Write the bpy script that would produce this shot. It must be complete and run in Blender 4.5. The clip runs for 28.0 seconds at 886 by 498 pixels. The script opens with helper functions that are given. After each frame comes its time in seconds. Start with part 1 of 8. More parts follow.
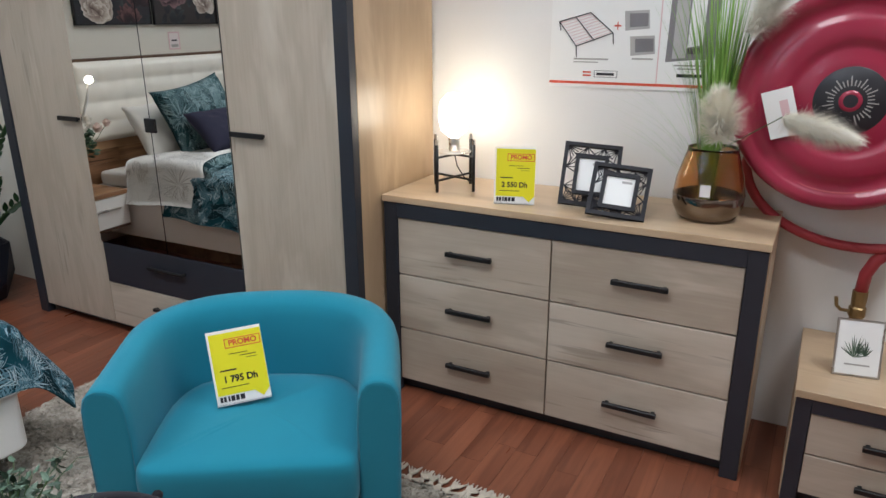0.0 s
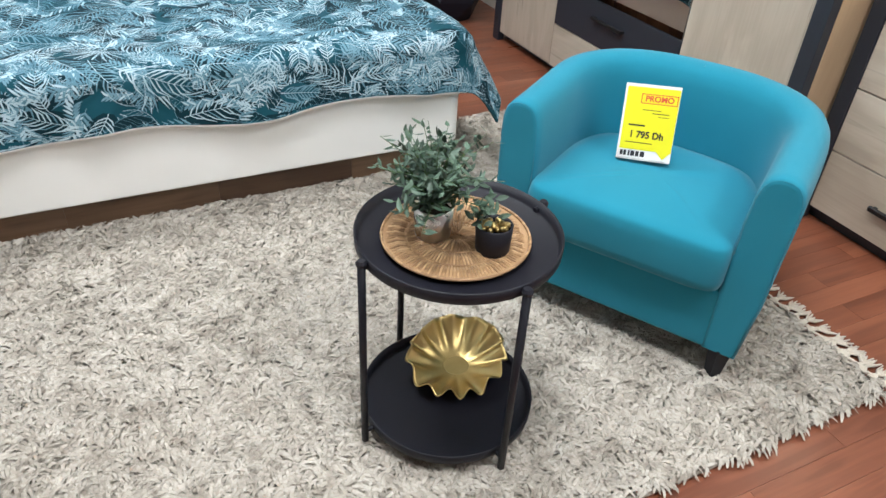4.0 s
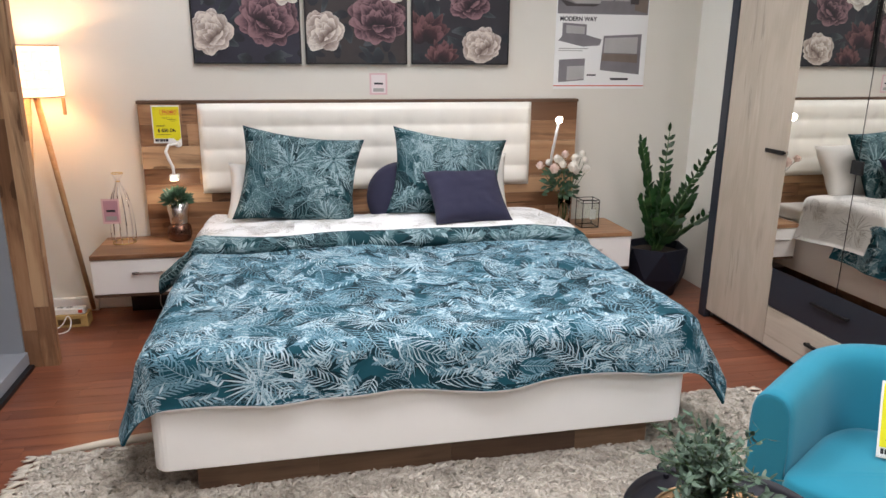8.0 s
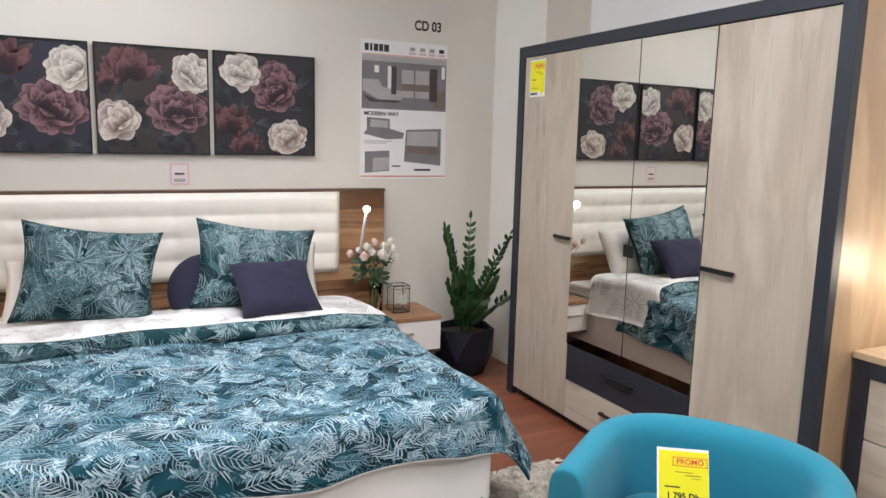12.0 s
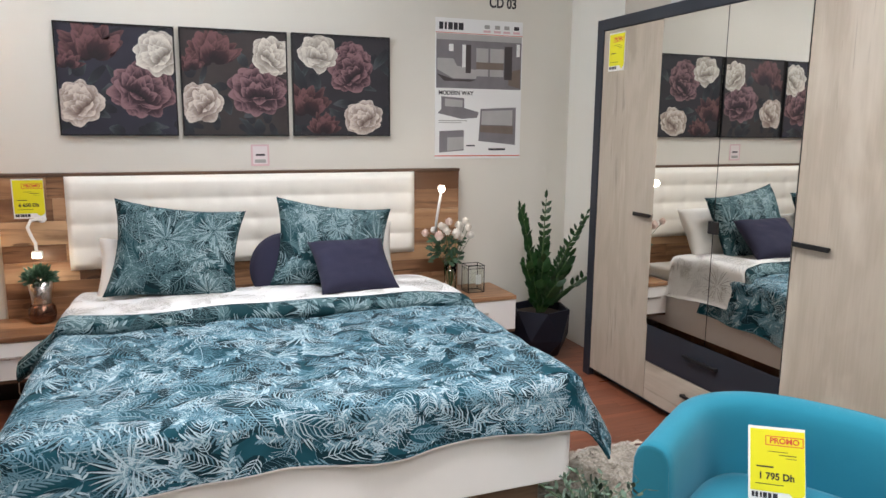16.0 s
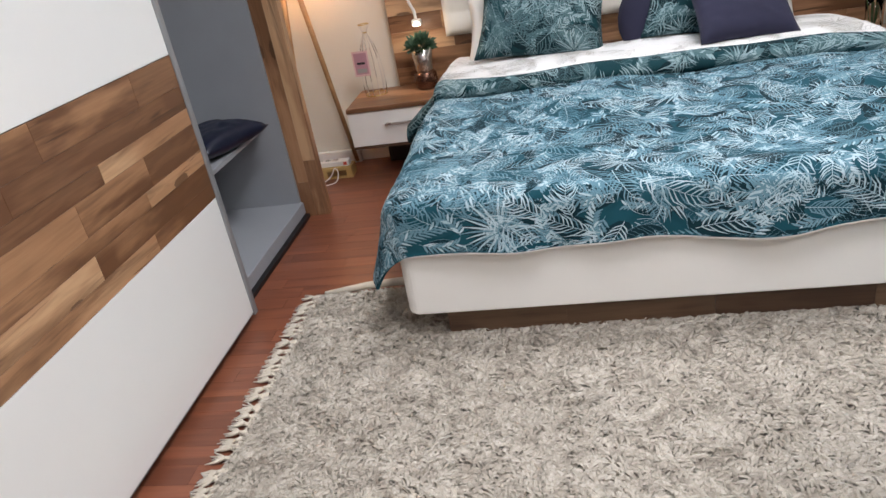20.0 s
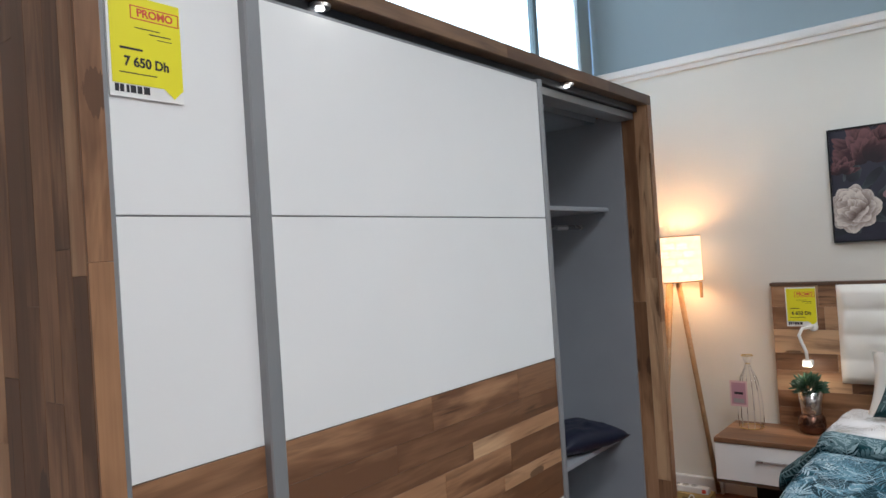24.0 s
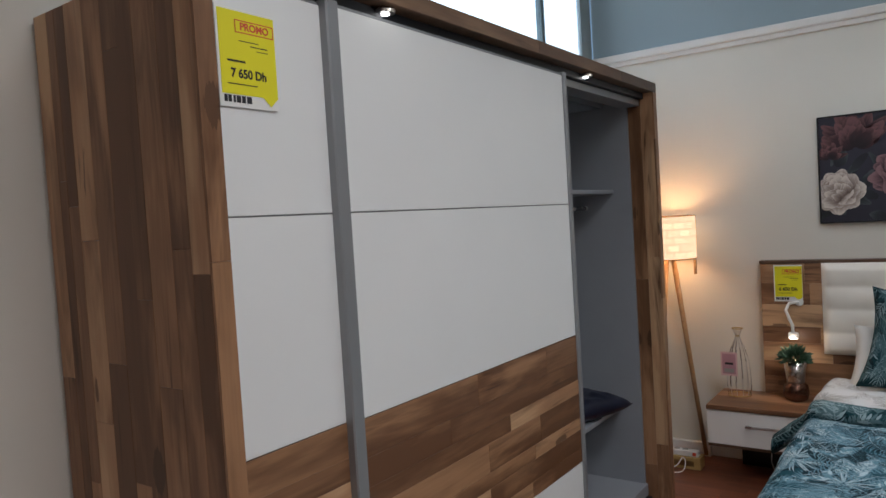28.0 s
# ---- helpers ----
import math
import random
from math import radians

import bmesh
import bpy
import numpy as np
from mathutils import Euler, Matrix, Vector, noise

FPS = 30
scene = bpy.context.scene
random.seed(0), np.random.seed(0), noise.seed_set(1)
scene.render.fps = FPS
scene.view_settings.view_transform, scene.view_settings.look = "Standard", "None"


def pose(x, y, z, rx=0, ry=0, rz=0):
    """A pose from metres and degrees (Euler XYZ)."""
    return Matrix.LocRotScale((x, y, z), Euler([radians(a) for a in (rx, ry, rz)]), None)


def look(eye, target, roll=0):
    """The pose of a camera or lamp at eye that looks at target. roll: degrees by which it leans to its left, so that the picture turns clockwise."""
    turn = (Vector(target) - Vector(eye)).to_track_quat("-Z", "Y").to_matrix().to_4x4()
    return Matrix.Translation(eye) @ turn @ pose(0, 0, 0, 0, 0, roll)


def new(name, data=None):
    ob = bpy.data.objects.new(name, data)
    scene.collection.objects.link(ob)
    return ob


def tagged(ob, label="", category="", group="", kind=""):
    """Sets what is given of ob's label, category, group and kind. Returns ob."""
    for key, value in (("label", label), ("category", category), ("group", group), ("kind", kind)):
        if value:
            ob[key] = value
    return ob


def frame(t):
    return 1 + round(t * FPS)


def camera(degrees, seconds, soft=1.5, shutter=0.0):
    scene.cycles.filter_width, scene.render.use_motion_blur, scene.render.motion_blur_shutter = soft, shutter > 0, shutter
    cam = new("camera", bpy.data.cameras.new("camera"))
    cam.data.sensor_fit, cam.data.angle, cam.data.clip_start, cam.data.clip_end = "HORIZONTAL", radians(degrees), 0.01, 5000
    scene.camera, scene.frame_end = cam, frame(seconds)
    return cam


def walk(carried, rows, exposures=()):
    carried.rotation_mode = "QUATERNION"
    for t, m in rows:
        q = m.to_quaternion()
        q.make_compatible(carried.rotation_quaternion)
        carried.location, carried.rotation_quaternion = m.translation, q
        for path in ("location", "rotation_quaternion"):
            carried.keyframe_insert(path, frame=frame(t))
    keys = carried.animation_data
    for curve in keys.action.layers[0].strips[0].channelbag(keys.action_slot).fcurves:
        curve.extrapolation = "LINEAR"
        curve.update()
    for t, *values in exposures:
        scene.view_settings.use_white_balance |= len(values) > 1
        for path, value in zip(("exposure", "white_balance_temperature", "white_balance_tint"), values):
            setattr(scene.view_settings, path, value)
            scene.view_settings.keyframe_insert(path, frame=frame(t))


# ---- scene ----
cam = camera(64.4, 28.0)

PATH = [
    (0, (-0.107, -4.139, 1.492), (1.564, -3.237, 0.866), -0.3),
    (0.5, (-0.091, -4.153, 1.488), (1.517, -3.17, 0.819), -0.5),
    (1, (-0.089, -4.155, 1.469), (1.437, -3.071, 0.764), -0.3),
    (1.5, (-0.08, -4.154, 1.454), (1.329, -2.964, 0.681), -0.1),
    (2, (-0.082, -4.148, 1.441), (1.216, -2.891, 0.584), 0.2),
    (2.5, (-0.084, -4.145, 1.423), (1.088, -2.858, 0.438), 0.9),
    (3, (-0.099, -4.154, 1.407), (0.915, -2.83, 0.303), 1.7),
    (3.5, (-0.115, -4.156, 1.403), (0.794, -2.803, 0.244), 2.8),
    (4, (-0.139, -4.157, 1.393), (0.605, -2.709, 0.231), 3.5),
    (4.5, (-0.207, -4.16, 1.4), (0.36, -2.623, 0.252), 3.0),
    (6.5, (-0.396, -4.186, 1.488), (-0.087, -2.367, 0.717), -0.5),
    (7, (-0.397, -4.185, 1.513), (-0.039, -2.325, 0.872), -0.7),
    (7.5, (-0.41, -4.189, 1.516), (-0.024, -2.31, 0.951), -0.4),
    (8, (-0.407, -4.196, 1.518), (-0.011, -2.31, 0.982), 0.5),
    (8.5, (-0.409, -4.196, 1.515), (-0.022, -2.306, 0.988), 1.0),
    (9, (-0.411, -4.192, 1.525), (0.005, -2.301, 1.026), 1.4),
    (9.5, (-0.414, -4.198, 1.534), (0.016, -2.293, 1.104), 1.0),
    (10, (-0.412, -4.205, 1.539), (0.048, -2.298, 1.15), 0.8),
    (10.5, (-0.41, -4.206, 1.548), (0.072, -2.288, 1.246), 0.4),
    (11, (-0.397, -4.209, 1.548), (0.193, -2.318, 1.277), 1.2),
    (11.5, (-0.383, -4.215, 1.562), (0.36, -2.381, 1.27), 1.6),
    (12, (-0.359, -4.229, 1.565), (0.525, -2.461, 1.262), 1.4),
    (12.5, (-0.329, -4.224, 1.522), (0.679, -2.519, 1.245), 1.4),
    (14.5, (-0.361, -4.22, 1.533), (0.644, -2.515, 1.245), 0.8),
    (15, (-0.366, -4.193, 1.504), (0.549, -2.438, 1.217), 0.2),
    (15.5, (-0.374, -4.191, 1.496), (0.446, -2.394, 1.186), 0.1),
    (16, (-0.386, -4.206, 1.511), (0.316, -2.365, 1.17), 0.5),
    (16.5, (-0.41, -4.223, 1.52), (0.173, -2.344, 1.157), 0.3),
    (17, (-0.418, -4.208, 1.501), (0.036, -2.296, 1.129), -0.0),
    (17.5, (-0.422, -4.209, 1.493), (-0.014, -2.298, 1.067), -0.5),
    (18, (-0.425, -4.206, 1.477), (-0.046, -2.296, 1.022), -0.6),
    (18.5, (-0.421, -4.194, 1.478), (-0.183, -2.286, 0.928), -1.6),
    (19, (-0.369, -4.115, 1.46), (-0.328, -2.241, 0.763), -3.2),
    (19.5, (-0.33, -4.035, 1.445), (-0.562, -2.269, 0.537), -9.6),
    (20, (-0.336, -4.002, 1.425), (-0.701, -2.247, 0.538), -10.1),
    (20.5, (-0.347, -3.998, 1.438), (-0.759, -2.169, 0.743), -5.0),
    (21, (-0.35, -4.052, 1.449), (-1.02, -2.223, 0.994), -0.6),
    (21.5, (-0.354, -4.07, 1.458), (-1.103, -2.256, 1.07), -0.0),
    (23.5, (-0.317, -4.071, 1.549), (-1.373, -2.374, 1.453), -2.2),
    (24, (-0.269, -4.098, 1.511), (-1.505, -2.526, 1.533), -3.7),
    (24.5, (-0.331, -4.095, 1.555), (-1.634, -2.578, 1.536), -2.4),
    (25, (-0.328, -4.127, 1.555), (-1.694, -2.667, 1.544), -2.4),
    (26, (-0.291, -4.148, 1.571), (-1.625, -2.663, 1.688), -2.0),
    (26.5, (-0.382, -4.393, 1.639), (-1.533, -2.759, 1.726), -2.3),
    (27, (-0.372, -4.395, 1.639), (-1.52, -2.761, 1.751), -2.7),
    (27.5, (-0.36, -4.391, 1.62), (-1.506, -2.754, 1.68), -3.0),
    (28, (-0.381, -4.375, 1.601), (-1.541, -2.748, 1.52), -3.5),
]
EXPOSE = [(0, -.26, 5900, 9), (1.5, -.03, 5900, 9), (2.2, .08, 5900, 9), (3, .42, 6000, 7), (4, .52, 6000, 7), (7, .37, 6250, 14), (10, .22, 6250, 14), (12, .3, 6250, 14), (15, .25, 6250, 13), (16.5, .28, 6250, 13), (21.5, .18, 6100, 12), (23.5, .0, 5900, 10), (24.5, -.45, 5900, 10), (25.2, -.45, 5900, 10), (25.7, -1.15, 5800, 11), (27.2, -1.2, 5850, 11), (28, -.85, 6050, 11)]
walk(cam, [(t, look(eye, target, roll)) for t, eye, target, roll in PATH], EXPOSE)

# ---------------------------------------------------------------- daylight
W = 0.2          # the bed wall's face
world = bpy.data.worlds.new("sky")
scene.world = world
world.use_nodes = True
wn = world.node_tree.nodes
sky = wn.new("ShaderNodeTexSky")
sky.sky_type, sky.sun_disc = "NISHITA", False
sky.sun_elevation, sky.sun_rotation = radians(38), radians(250)
world.node_tree.links.new(sky.outputs[0], wn["Background"].inputs[0])
wn["Background"].inputs[1].default_value = 0.15
sun = new("sun", bpy.data.lights.new("sun", "SUN"))
sun.data.energy, sun.data.angle, sun.data.color = 0.8, radians(12), (1, 0.96, 0.9)
sun.matrix_world = look((0, 0, 0), (-0.25, -0.6, -0.75))


def area(name, x, y, z, sx, sy, watts, colour, target=None):
    data = bpy.data.lights.new(name, "AREA")
    data.shape, data.size, data.size_y, data.energy, data.color = "RECTANGLE", sx, sy, watts, colour
    ob = new(name, data)
    ob.matrix_world = look((x, y, z), target or (x, y + 1e-4, z - 1))
    return ob


def bulb(name, x, y, z, watts, colour, r=0.03):
    data = bpy.data.lights.new(name, "POINT")
    data.energy, data.color, data.shadow_soft_size = watts, colour, r
    ob = new(name, data)
    ob.location = (x, y, z)
    return ob


CEIL = 3.6
PANELS = [(0.05, -1.3), (0.1, -3.3), (1.5, -5.1)]
for (px, py), watts, wide in zip(PANELS, (20, 42, 46), (110, 150, 165)):
    area("panel_light_lamp", px, py, CEIL - 0.09, 0.9, 0.9, watts, (1.0, 0.98, 0.965)).data.spread = radians(wide)
area("window_daylight", -2.62, -0.7, 3.0, 4.6, 1.8, 80, (0.84, 0.93, 1.0), (0.0, -0.7, 3.0))
bulb("floor_lamp_bulb", -1.77, 0.0, 1.42, 9, (1.0, 0.6, 0.3), 0.05)
bulb("table_lamp_bulb", 2.36, -2.885, 1.12, 8, (1.0, 0.74, 0.46), 0.05)
bulb("reading_bulb", 1.142, -0.167, 1.14, 0.7, (1.0, 0.88, 0.72), 0.024)
bulb("reading_bulb", -1.1, 0.02, 0.80, 0.6, (1.0, 0.85, 0.65), 0.015)
bulb("wardrobe_spot_bulb", -1.575, -2.8, 2.19, 0.08, (1, 0.95, 0.85), 0.02)
bulb("wardrobe_spot_bulb", -1.575, -1.42, 2.19, 0.08, (1, 0.95, 0.85), 0.02)

# ---------------------------------------------------------------- materials
class Nodes:
    """A material's node tree, with short calls."""

    def __init__(self, name):
        self.m = bpy.data.materials.new(name)
        self.m.use_nodes = True
        self.t = self.m.node_tree
        self.b = self.t.nodes["Principled BSDF"]

    def put(self, socket, v):
        if isinstance(v, bpy.types.NodeSocket):
            self.t.links.new(v, socket)
        elif v is not None:
            socket.default_value = v

    def node(self, kind, **props):
        n = self.t.nodes.new("ShaderNode" + kind)
        if "operation" in props:
            n.operation = props["operation"]
        if "data_type" in props:
            n.data_type, n.blend_type = props["data_type"], props["blend_type"]
        if "feature" in props:
            n.feature = props["feature"]
        if "voronoi_dimensions" in props:
            n.voronoi_dimensions = props["voronoi_dimensions"]
        if "uv_map" in props:
            n.uv_map = props["uv_map"]
        return n

    def f(self, op, a, b=None, c=None):
        n = self.node("Math", operation=op)
        for i, v in enumerate((a, b, c)):
            self.put(n.inputs[i], v)
        return n.outputs[0]

    def v(self, op, a, b=None):
        n = self.node("VectorMath", operation=op)
        self.put(n.inputs[0], a)
        if op == "SCALE":
            self.put(n.inputs["Scale"], b)
        else:
            self.put(n.inputs[1], b)
        return n.outputs["Value"] if op in ("LENGTH", "DOT_PRODUCT", "DISTANCE") else n.outputs[0]

    def coord(self, kind="Object"):
        return self.node("TexCoord").outputs[kind]

    def rand(self):
        return self.node("ObjectInfo").outputs["Random"]

    def island(self):
        return self.node("NewGeometry").outputs["Random Per Island"]

    def scaled(self, vec, s, off=None):
        n = self.node("Mapping")
        self.put(n.inputs[0], vec)
        n.inputs["Scale"].default_value = s
        if off is not None:
            self.put(n.inputs["Location"], off)
        return n.outputs[0]

    def noise(self, vec, scale, detail=3, rough=0.55, dist=0.0):
        n = self.node("TexNoise")
        self.put(n.inputs["Vector"], vec)
        for k, v in (("Scale", scale), ("Detail", detail), ("Roughness", rough), ("Distortion", dist)):
            self.put(n.inputs[k], v)
        return n.outputs["Fac"]

    def ramp(self, fac, *stops):
        n = self.node("ValToRGB")
        self.put(n.inputs[0], fac)
        e = n.color_ramp.elements
        while len(e) < len(stops):
            e.new(0.5)
        for el, (p, c) in zip(e, stops):
            el.position = p
            el.color = (*c, 1) if len(c) == 3 else c
        return n.outputs[0]

    def mix(self, fac, a, b, kind="MIX"):
        n = self.node("Mix", data_type="RGBA", blend_type=kind)
        self.put(n.inputs["Factor"], fac)
        for s, v in ((n.inputs[6], a), (n.inputs[7], b)):
            self.put(s, (*v, 1) if isinstance(v, tuple) and len(v) == 3 else v)
        return n.outputs[2]

    def bump(self, h, strength=0.3, dist=0.01):
        n = self.node("Bump")
        self.put(n.inputs["Height"], h)
        n.inputs["Strength"].default_value, n.inputs["Distance"].default_value = strength, dist
        self.put(self.b.inputs["Normal"], n.outputs[0])

    def out(self, colour, rough=0.5, metal=0.0, **more):
        self.put(self.b.inputs["Base Color"], (*colour, 1) if isinstance(colour, tuple) and len(colour) == 3 else colour)
        self.put(self.b.inputs["Roughness"], rough)
        self.put(self.b.inputs["Metallic"], metal)
        for k, v in more.items():
            self.put(self.b.inputs[k.replace("_", " ")], v)
        return self.m


def plain(name, c, rough=0.5, metal=0.0, wear=0.06, scale=6.0, bump=0.0, fine=180.0, **more):
    """A painted, moulded or metal surface with faint blotches and a fine relief."""
    n = Nodes(name)
    p = n.coord()
    big = n.noise(p, scale, 4)
    col = n.mix(n.f("MULTIPLY", big, 1.0), tuple(v * (1 - wear) for v in c), tuple(min(v * (1 + wear), 1) for v in c))
    if bump:
        n.bump(n.noise(p, fine, 2), bump, 0.002)
    return n.out(col, n.f("ADD", n.f("MULTIPLY", big, 0.16), rough - 0.08), metal, **more)


def wood(name, dark, mid, light, rough=0.45, ring=9.0, knots=0.0, vary=0.35, fine=0.35, joined=False, crack=0.0, heart=0.0):
    """Boards with the grain along their own x; each board takes its own piece of the pattern."""
    n = Nodes(name)
    r = n.island() if joined else n.rand()
    c = n.node("CombineXYZ")
    n.put(c.inputs[0], n.f("MULTIPLY", r, 37.0))
    n.put(c.inputs[1], n.f("MULTIPLY", r, 91.0))
    n.put(c.inputs[2], n.f("MULTIPLY", r, 13.0))
    p = n.v("ADD", n.coord(), c.outputs[0])
    long = n.scaled(p, (0.9, ring, ring))
    warp = n.noise(long, 1.3, 4, 0.55, 0.3)
    rings = n.f("SINE", n.f("MULTIPLY", n.f("ADD", warp, n.f("MULTIPLY", r, 3.0)), 22.0))
    streak = n.noise(n.scaled(p, (3.0, 120.0, 120.0)), 1.0, 2, 0.6)
    tone = n.f("ADD", n.f("MULTIPLY", warp, 0.75), n.f("MULTIPLY", rings, 0.09))
    tone = n.f("ADD", tone, n.f("MULTIPLY", n.f("SUBTRACT", streak, 0.5), fine))
    tone = n.f("ADD", tone, n.f("MULTIPLY", n.f("SUBTRACT", r, 0.5), vary))
    col = n.ramp(tone, (0.18, dark), (0.48, mid), (0.78, light))
    if knots:
        v = n.node("TexVoronoi", feature="F1")
        n.put(v.inputs["Vector"], n.scaled(p, (2.6, 6.0, 6.0)))
        v.inputs["Scale"].default_value = 1.0
        k = n.f("LESS_THAN", n.f("ADD", v.outputs["Distance"], n.f("MULTIPLY", streak, 0.12)), 0.2)
        sep = n.node("SeparateColor")
        n.put(sep.inputs[0], v.outputs["Color"])
        k = n.f("MULTIPLY", k, n.f("GREATER_THAN", sep.outputs[0], 1 - knots))
        col = n.mix(n.f("MULTIPLY", k, 0.7), col, tuple(x * 0.35 for x in dark))
    if crack:
        split = n.noise(n.scaled(p, (2.2, 34.0, 34.0)), 1.0, 3, 0.6, 0.6)
        here = n.ramp(n.noise(n.scaled(p, (1.6, 5.0, 5.0)), 1.0, 2), (0.48, (0, 0, 0)), (0.6, (1, 1, 1)))
        line = n.ramp(split, (0.60, (0, 0, 0)), (0.66, (1, 1, 1)))
        col = n.mix(n.f("MULTIPLY", n.f("MULTIPLY", line, here), crack), col, tuple(x * 0.55 for x in dark))
    if heart:
        # smoky heartwood that runs along the board in soft tongues
        smoke = n.noise(n.scaled(p, (1.1, 11.0, 11.0)), 1.0, 4, 0.6, 1.1)
        col = n.mix(n.f("MULTIPLY", n.ramp(smoke, (0.50, (0, 0, 0)), (0.68, (1, 1, 1))), heart), col, tuple(x * 0.75 for x in dark))
    n.bump(streak, 0.12, 0.001)
    return n.out(col, n.f("ADD", rough - 0.06, n.f("MULTIPLY", warp, 0.12)))


def cloth(name, c, rough=0.9, weave=900.0, wear=0.1, sheen=0.3):
    n = Nodes(name)
    p = n.coord()
    big = n.noise(p, 7, 4)
    fine = n.noise(p, weave, 2)
    col = n.mix(big, tuple(v * (1 - wear) for v in c), tuple(min(1, v * (1 + wear)) for v in c))
    col = n.mix(n.f("MULTIPLY", fine, 0.35), col, tuple(v * 0.72 for v in c))
    h = n.f("ADD", n.f("MULTIPLY", fine, 0.5), n.noise(p, 26, 3))
    n.bump(h, 0.16, 0.004)
    return n.out(col, rough, Sheen_Weight=sheen)


def cotton(name, c, other, wear=0.15):
    """Printed bed cotton: faint blotches between two tones, a fine weave and soft creases."""
    n = Nodes(name)
    p = n.coord()
    col = n.mix(n.ramp(n.noise(p, 5.0, 3, 0.6, 0.8), (0.38, (0, 0, 0)), (0.62, (1, 1, 1))), c, other)
    fine = n.noise(p, 700, 2)
    col = n.mix(n.f("MULTIPLY", fine, 0.3), col, tuple(v * 0.75 for v in c))
    h = n.f("ADD", n.f("MULTIPLY", fine, 0.2), n.noise(p, 11, 4, 0.6, 0.6))
    n.bump(h, 0.3, 0.012)
    return n.out(col, 0.85, Specular_IOR_Level=0.22)


def glow(name, c, strength, base=(0.8, 0.8, 0.8), weave=0.0):
    n = Nodes(name)
    s = strength
    if weave:
        v = n.node("TexBrick")
        n.put(v.inputs["Vector"], n.coord("UV"))
        v.inputs["Scale"].default_value = 1.0
        v.inputs["Color1"].default_value, v.inputs["Color2"].default_value = (1, 1, 1, 1), (0.72, 0.72, 0.72, 1)
        v.inputs["Mortar"].default_value, v.inputs["Mortar Size"].default_value = (0.62, 0.62, 0.62, 1), 0.006
        v.inputs["Brick Width"].default_value, v.inputs["Row Height"].default_value = 0.075, 0.045
        s = n.f("MULTIPLY", v.outputs["Color"], strength)
    return n.out(base, 0.6, Emission_Color=(*c, 1), Emission_Strength=s)


def glassy(name, c, rough=0.02, ior=1.45):
    n = Nodes(name)
    return n.out(c, rough, 0.0, Transmission_Weight=1.0, IOR=ior)


M_WALL = plain("wall_paint", (0.72, 0.69, 0.615), 0.75, wear=0.05, scale=2.0, bump=0.08, fine=90)
M_WHITEWALL = plain("white_wall_paint", (0.78, 0.77, 0.75), 0.75, wear=0.04, scale=2.0, bump=0.08, fine=90)
M_UPPER = plain("grey_blue_paint", (0.29, 0.36, 0.385), 0.7, wear=0.08, scale=1.2)
M_CORNICE = plain("plaster", (0.75, 0.72, 0.68), 0.7)
M_CEIL = plain("ceiling_paint", (0.7, 0.7, 0.7), 0.8)
M_STEEL = plain("painted_steel", (0.16, 0.22, 0.24), 0.45, 0.2)
M_BEAM = plain("pale_blue_steel_paint", (0.40, 0.50, 0.53), 0.5, wear=0.1)
M_FLOOR = wood("merbau_laminate", (0.15, 0.05, 0.027), (0.235, 0.082, 0.043), (0.33, 0.122, 0.065), 0.3, 10.0, vary=0.26, fine=0.2)
M_FLOORJOIN = wood("merbau_laminate_far", (0.15, 0.05, 0.027), (0.235, 0.082, 0.043), (0.33, 0.122, 0.065), 0.3, 10.0, vary=0.26, fine=0.2, joined=True)
M_FLOORGAP = plain("floor_gap", (0.06, 0.02, 0.012), 0.7)
M_OAK = wood("grey_oak_melamine", (0.37, 0.305, 0.235), (0.52, 0.45, 0.36), (0.63, 0.565, 0.475), 0.42, 3.2, vary=0.2, fine=0.16, crack=0.5)
# yellower oak; the table lamp's warmth is partly mixed into these tones
M_OAKWARM = wood("honey_lamplit_oak", (0.36, 0.255, 0.155), (0.5, 0.37, 0.235), (0.6, 0.465, 0.31), 0.32, 3.5, vary=0.1, fine=0.1, crack=0.2)
M_ACACIA = wood("acacia_stave", (0.145, 0.066, 0.03), (0.385, 0.208, 0.106), (0.60, 0.385, 0.218), 0.42, 4.0, knots=0.85, vary=0.64, fine=0.16, crack=0.95, heart=0.7)
M_DARKACACIA = wood("dark_acacia", (0.075, 0.04, 0.024), (0.155, 0.09, 0.052), (0.25, 0.155, 0.092), 0.45, 5.0, vary=0.4, fine=0.16, crack=0.5, heart=0.4)
M_BEECH = wood("beech_leg", (0.3, 0.17, 0.075), (0.4, 0.245, 0.12), (0.48, 0.31, 0.165), 0.4, 9.0)
M_NAVY = plain("anthracite_laminate", (0.022, 0.026, 0.036), 0.42, wear=0.15, scale=20)
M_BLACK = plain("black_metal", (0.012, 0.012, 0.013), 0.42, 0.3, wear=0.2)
M_BLACKMATT = plain("black_powder_coat", (0.009, 0.009, 0.014), 0.5, wear=0.2, bump=0.06, fine=500, Specular_IOR_Level=0.3)
M_POT = plain("black_pot_paint", (0.008, 0.009, 0.017), 0.55, wear=0.3, Specular_IOR_Level=0.3)
M_WHITE = plain("white_lacquer", (0.84, 0.83, 0.80), 0.35, wear=0.03)
M_DOORWHITE = plain("white_door_laminate", (0.80, 0.81, 0.80), 0.33, wear=0.025, scale=3)
M_GREYALU = plain("grey_aluminium", (0.28, 0.29, 0.30), 0.42, 0.35)
M_INSIDE = plain("grey_textile_melamine", (0.30, 0.318, 0.345), 0.6, wear=0.08, bump=0.1, fine=600)
M_CHROME = plain("brushed_chrome", (0.62, 0.6, 0.58), 0.28, 1.0, wear=0.1)
M_MIRROR = plain("mirror_silver", (0.80, 0.79, 0.75), 0.09, 1.0, wear=0.0)
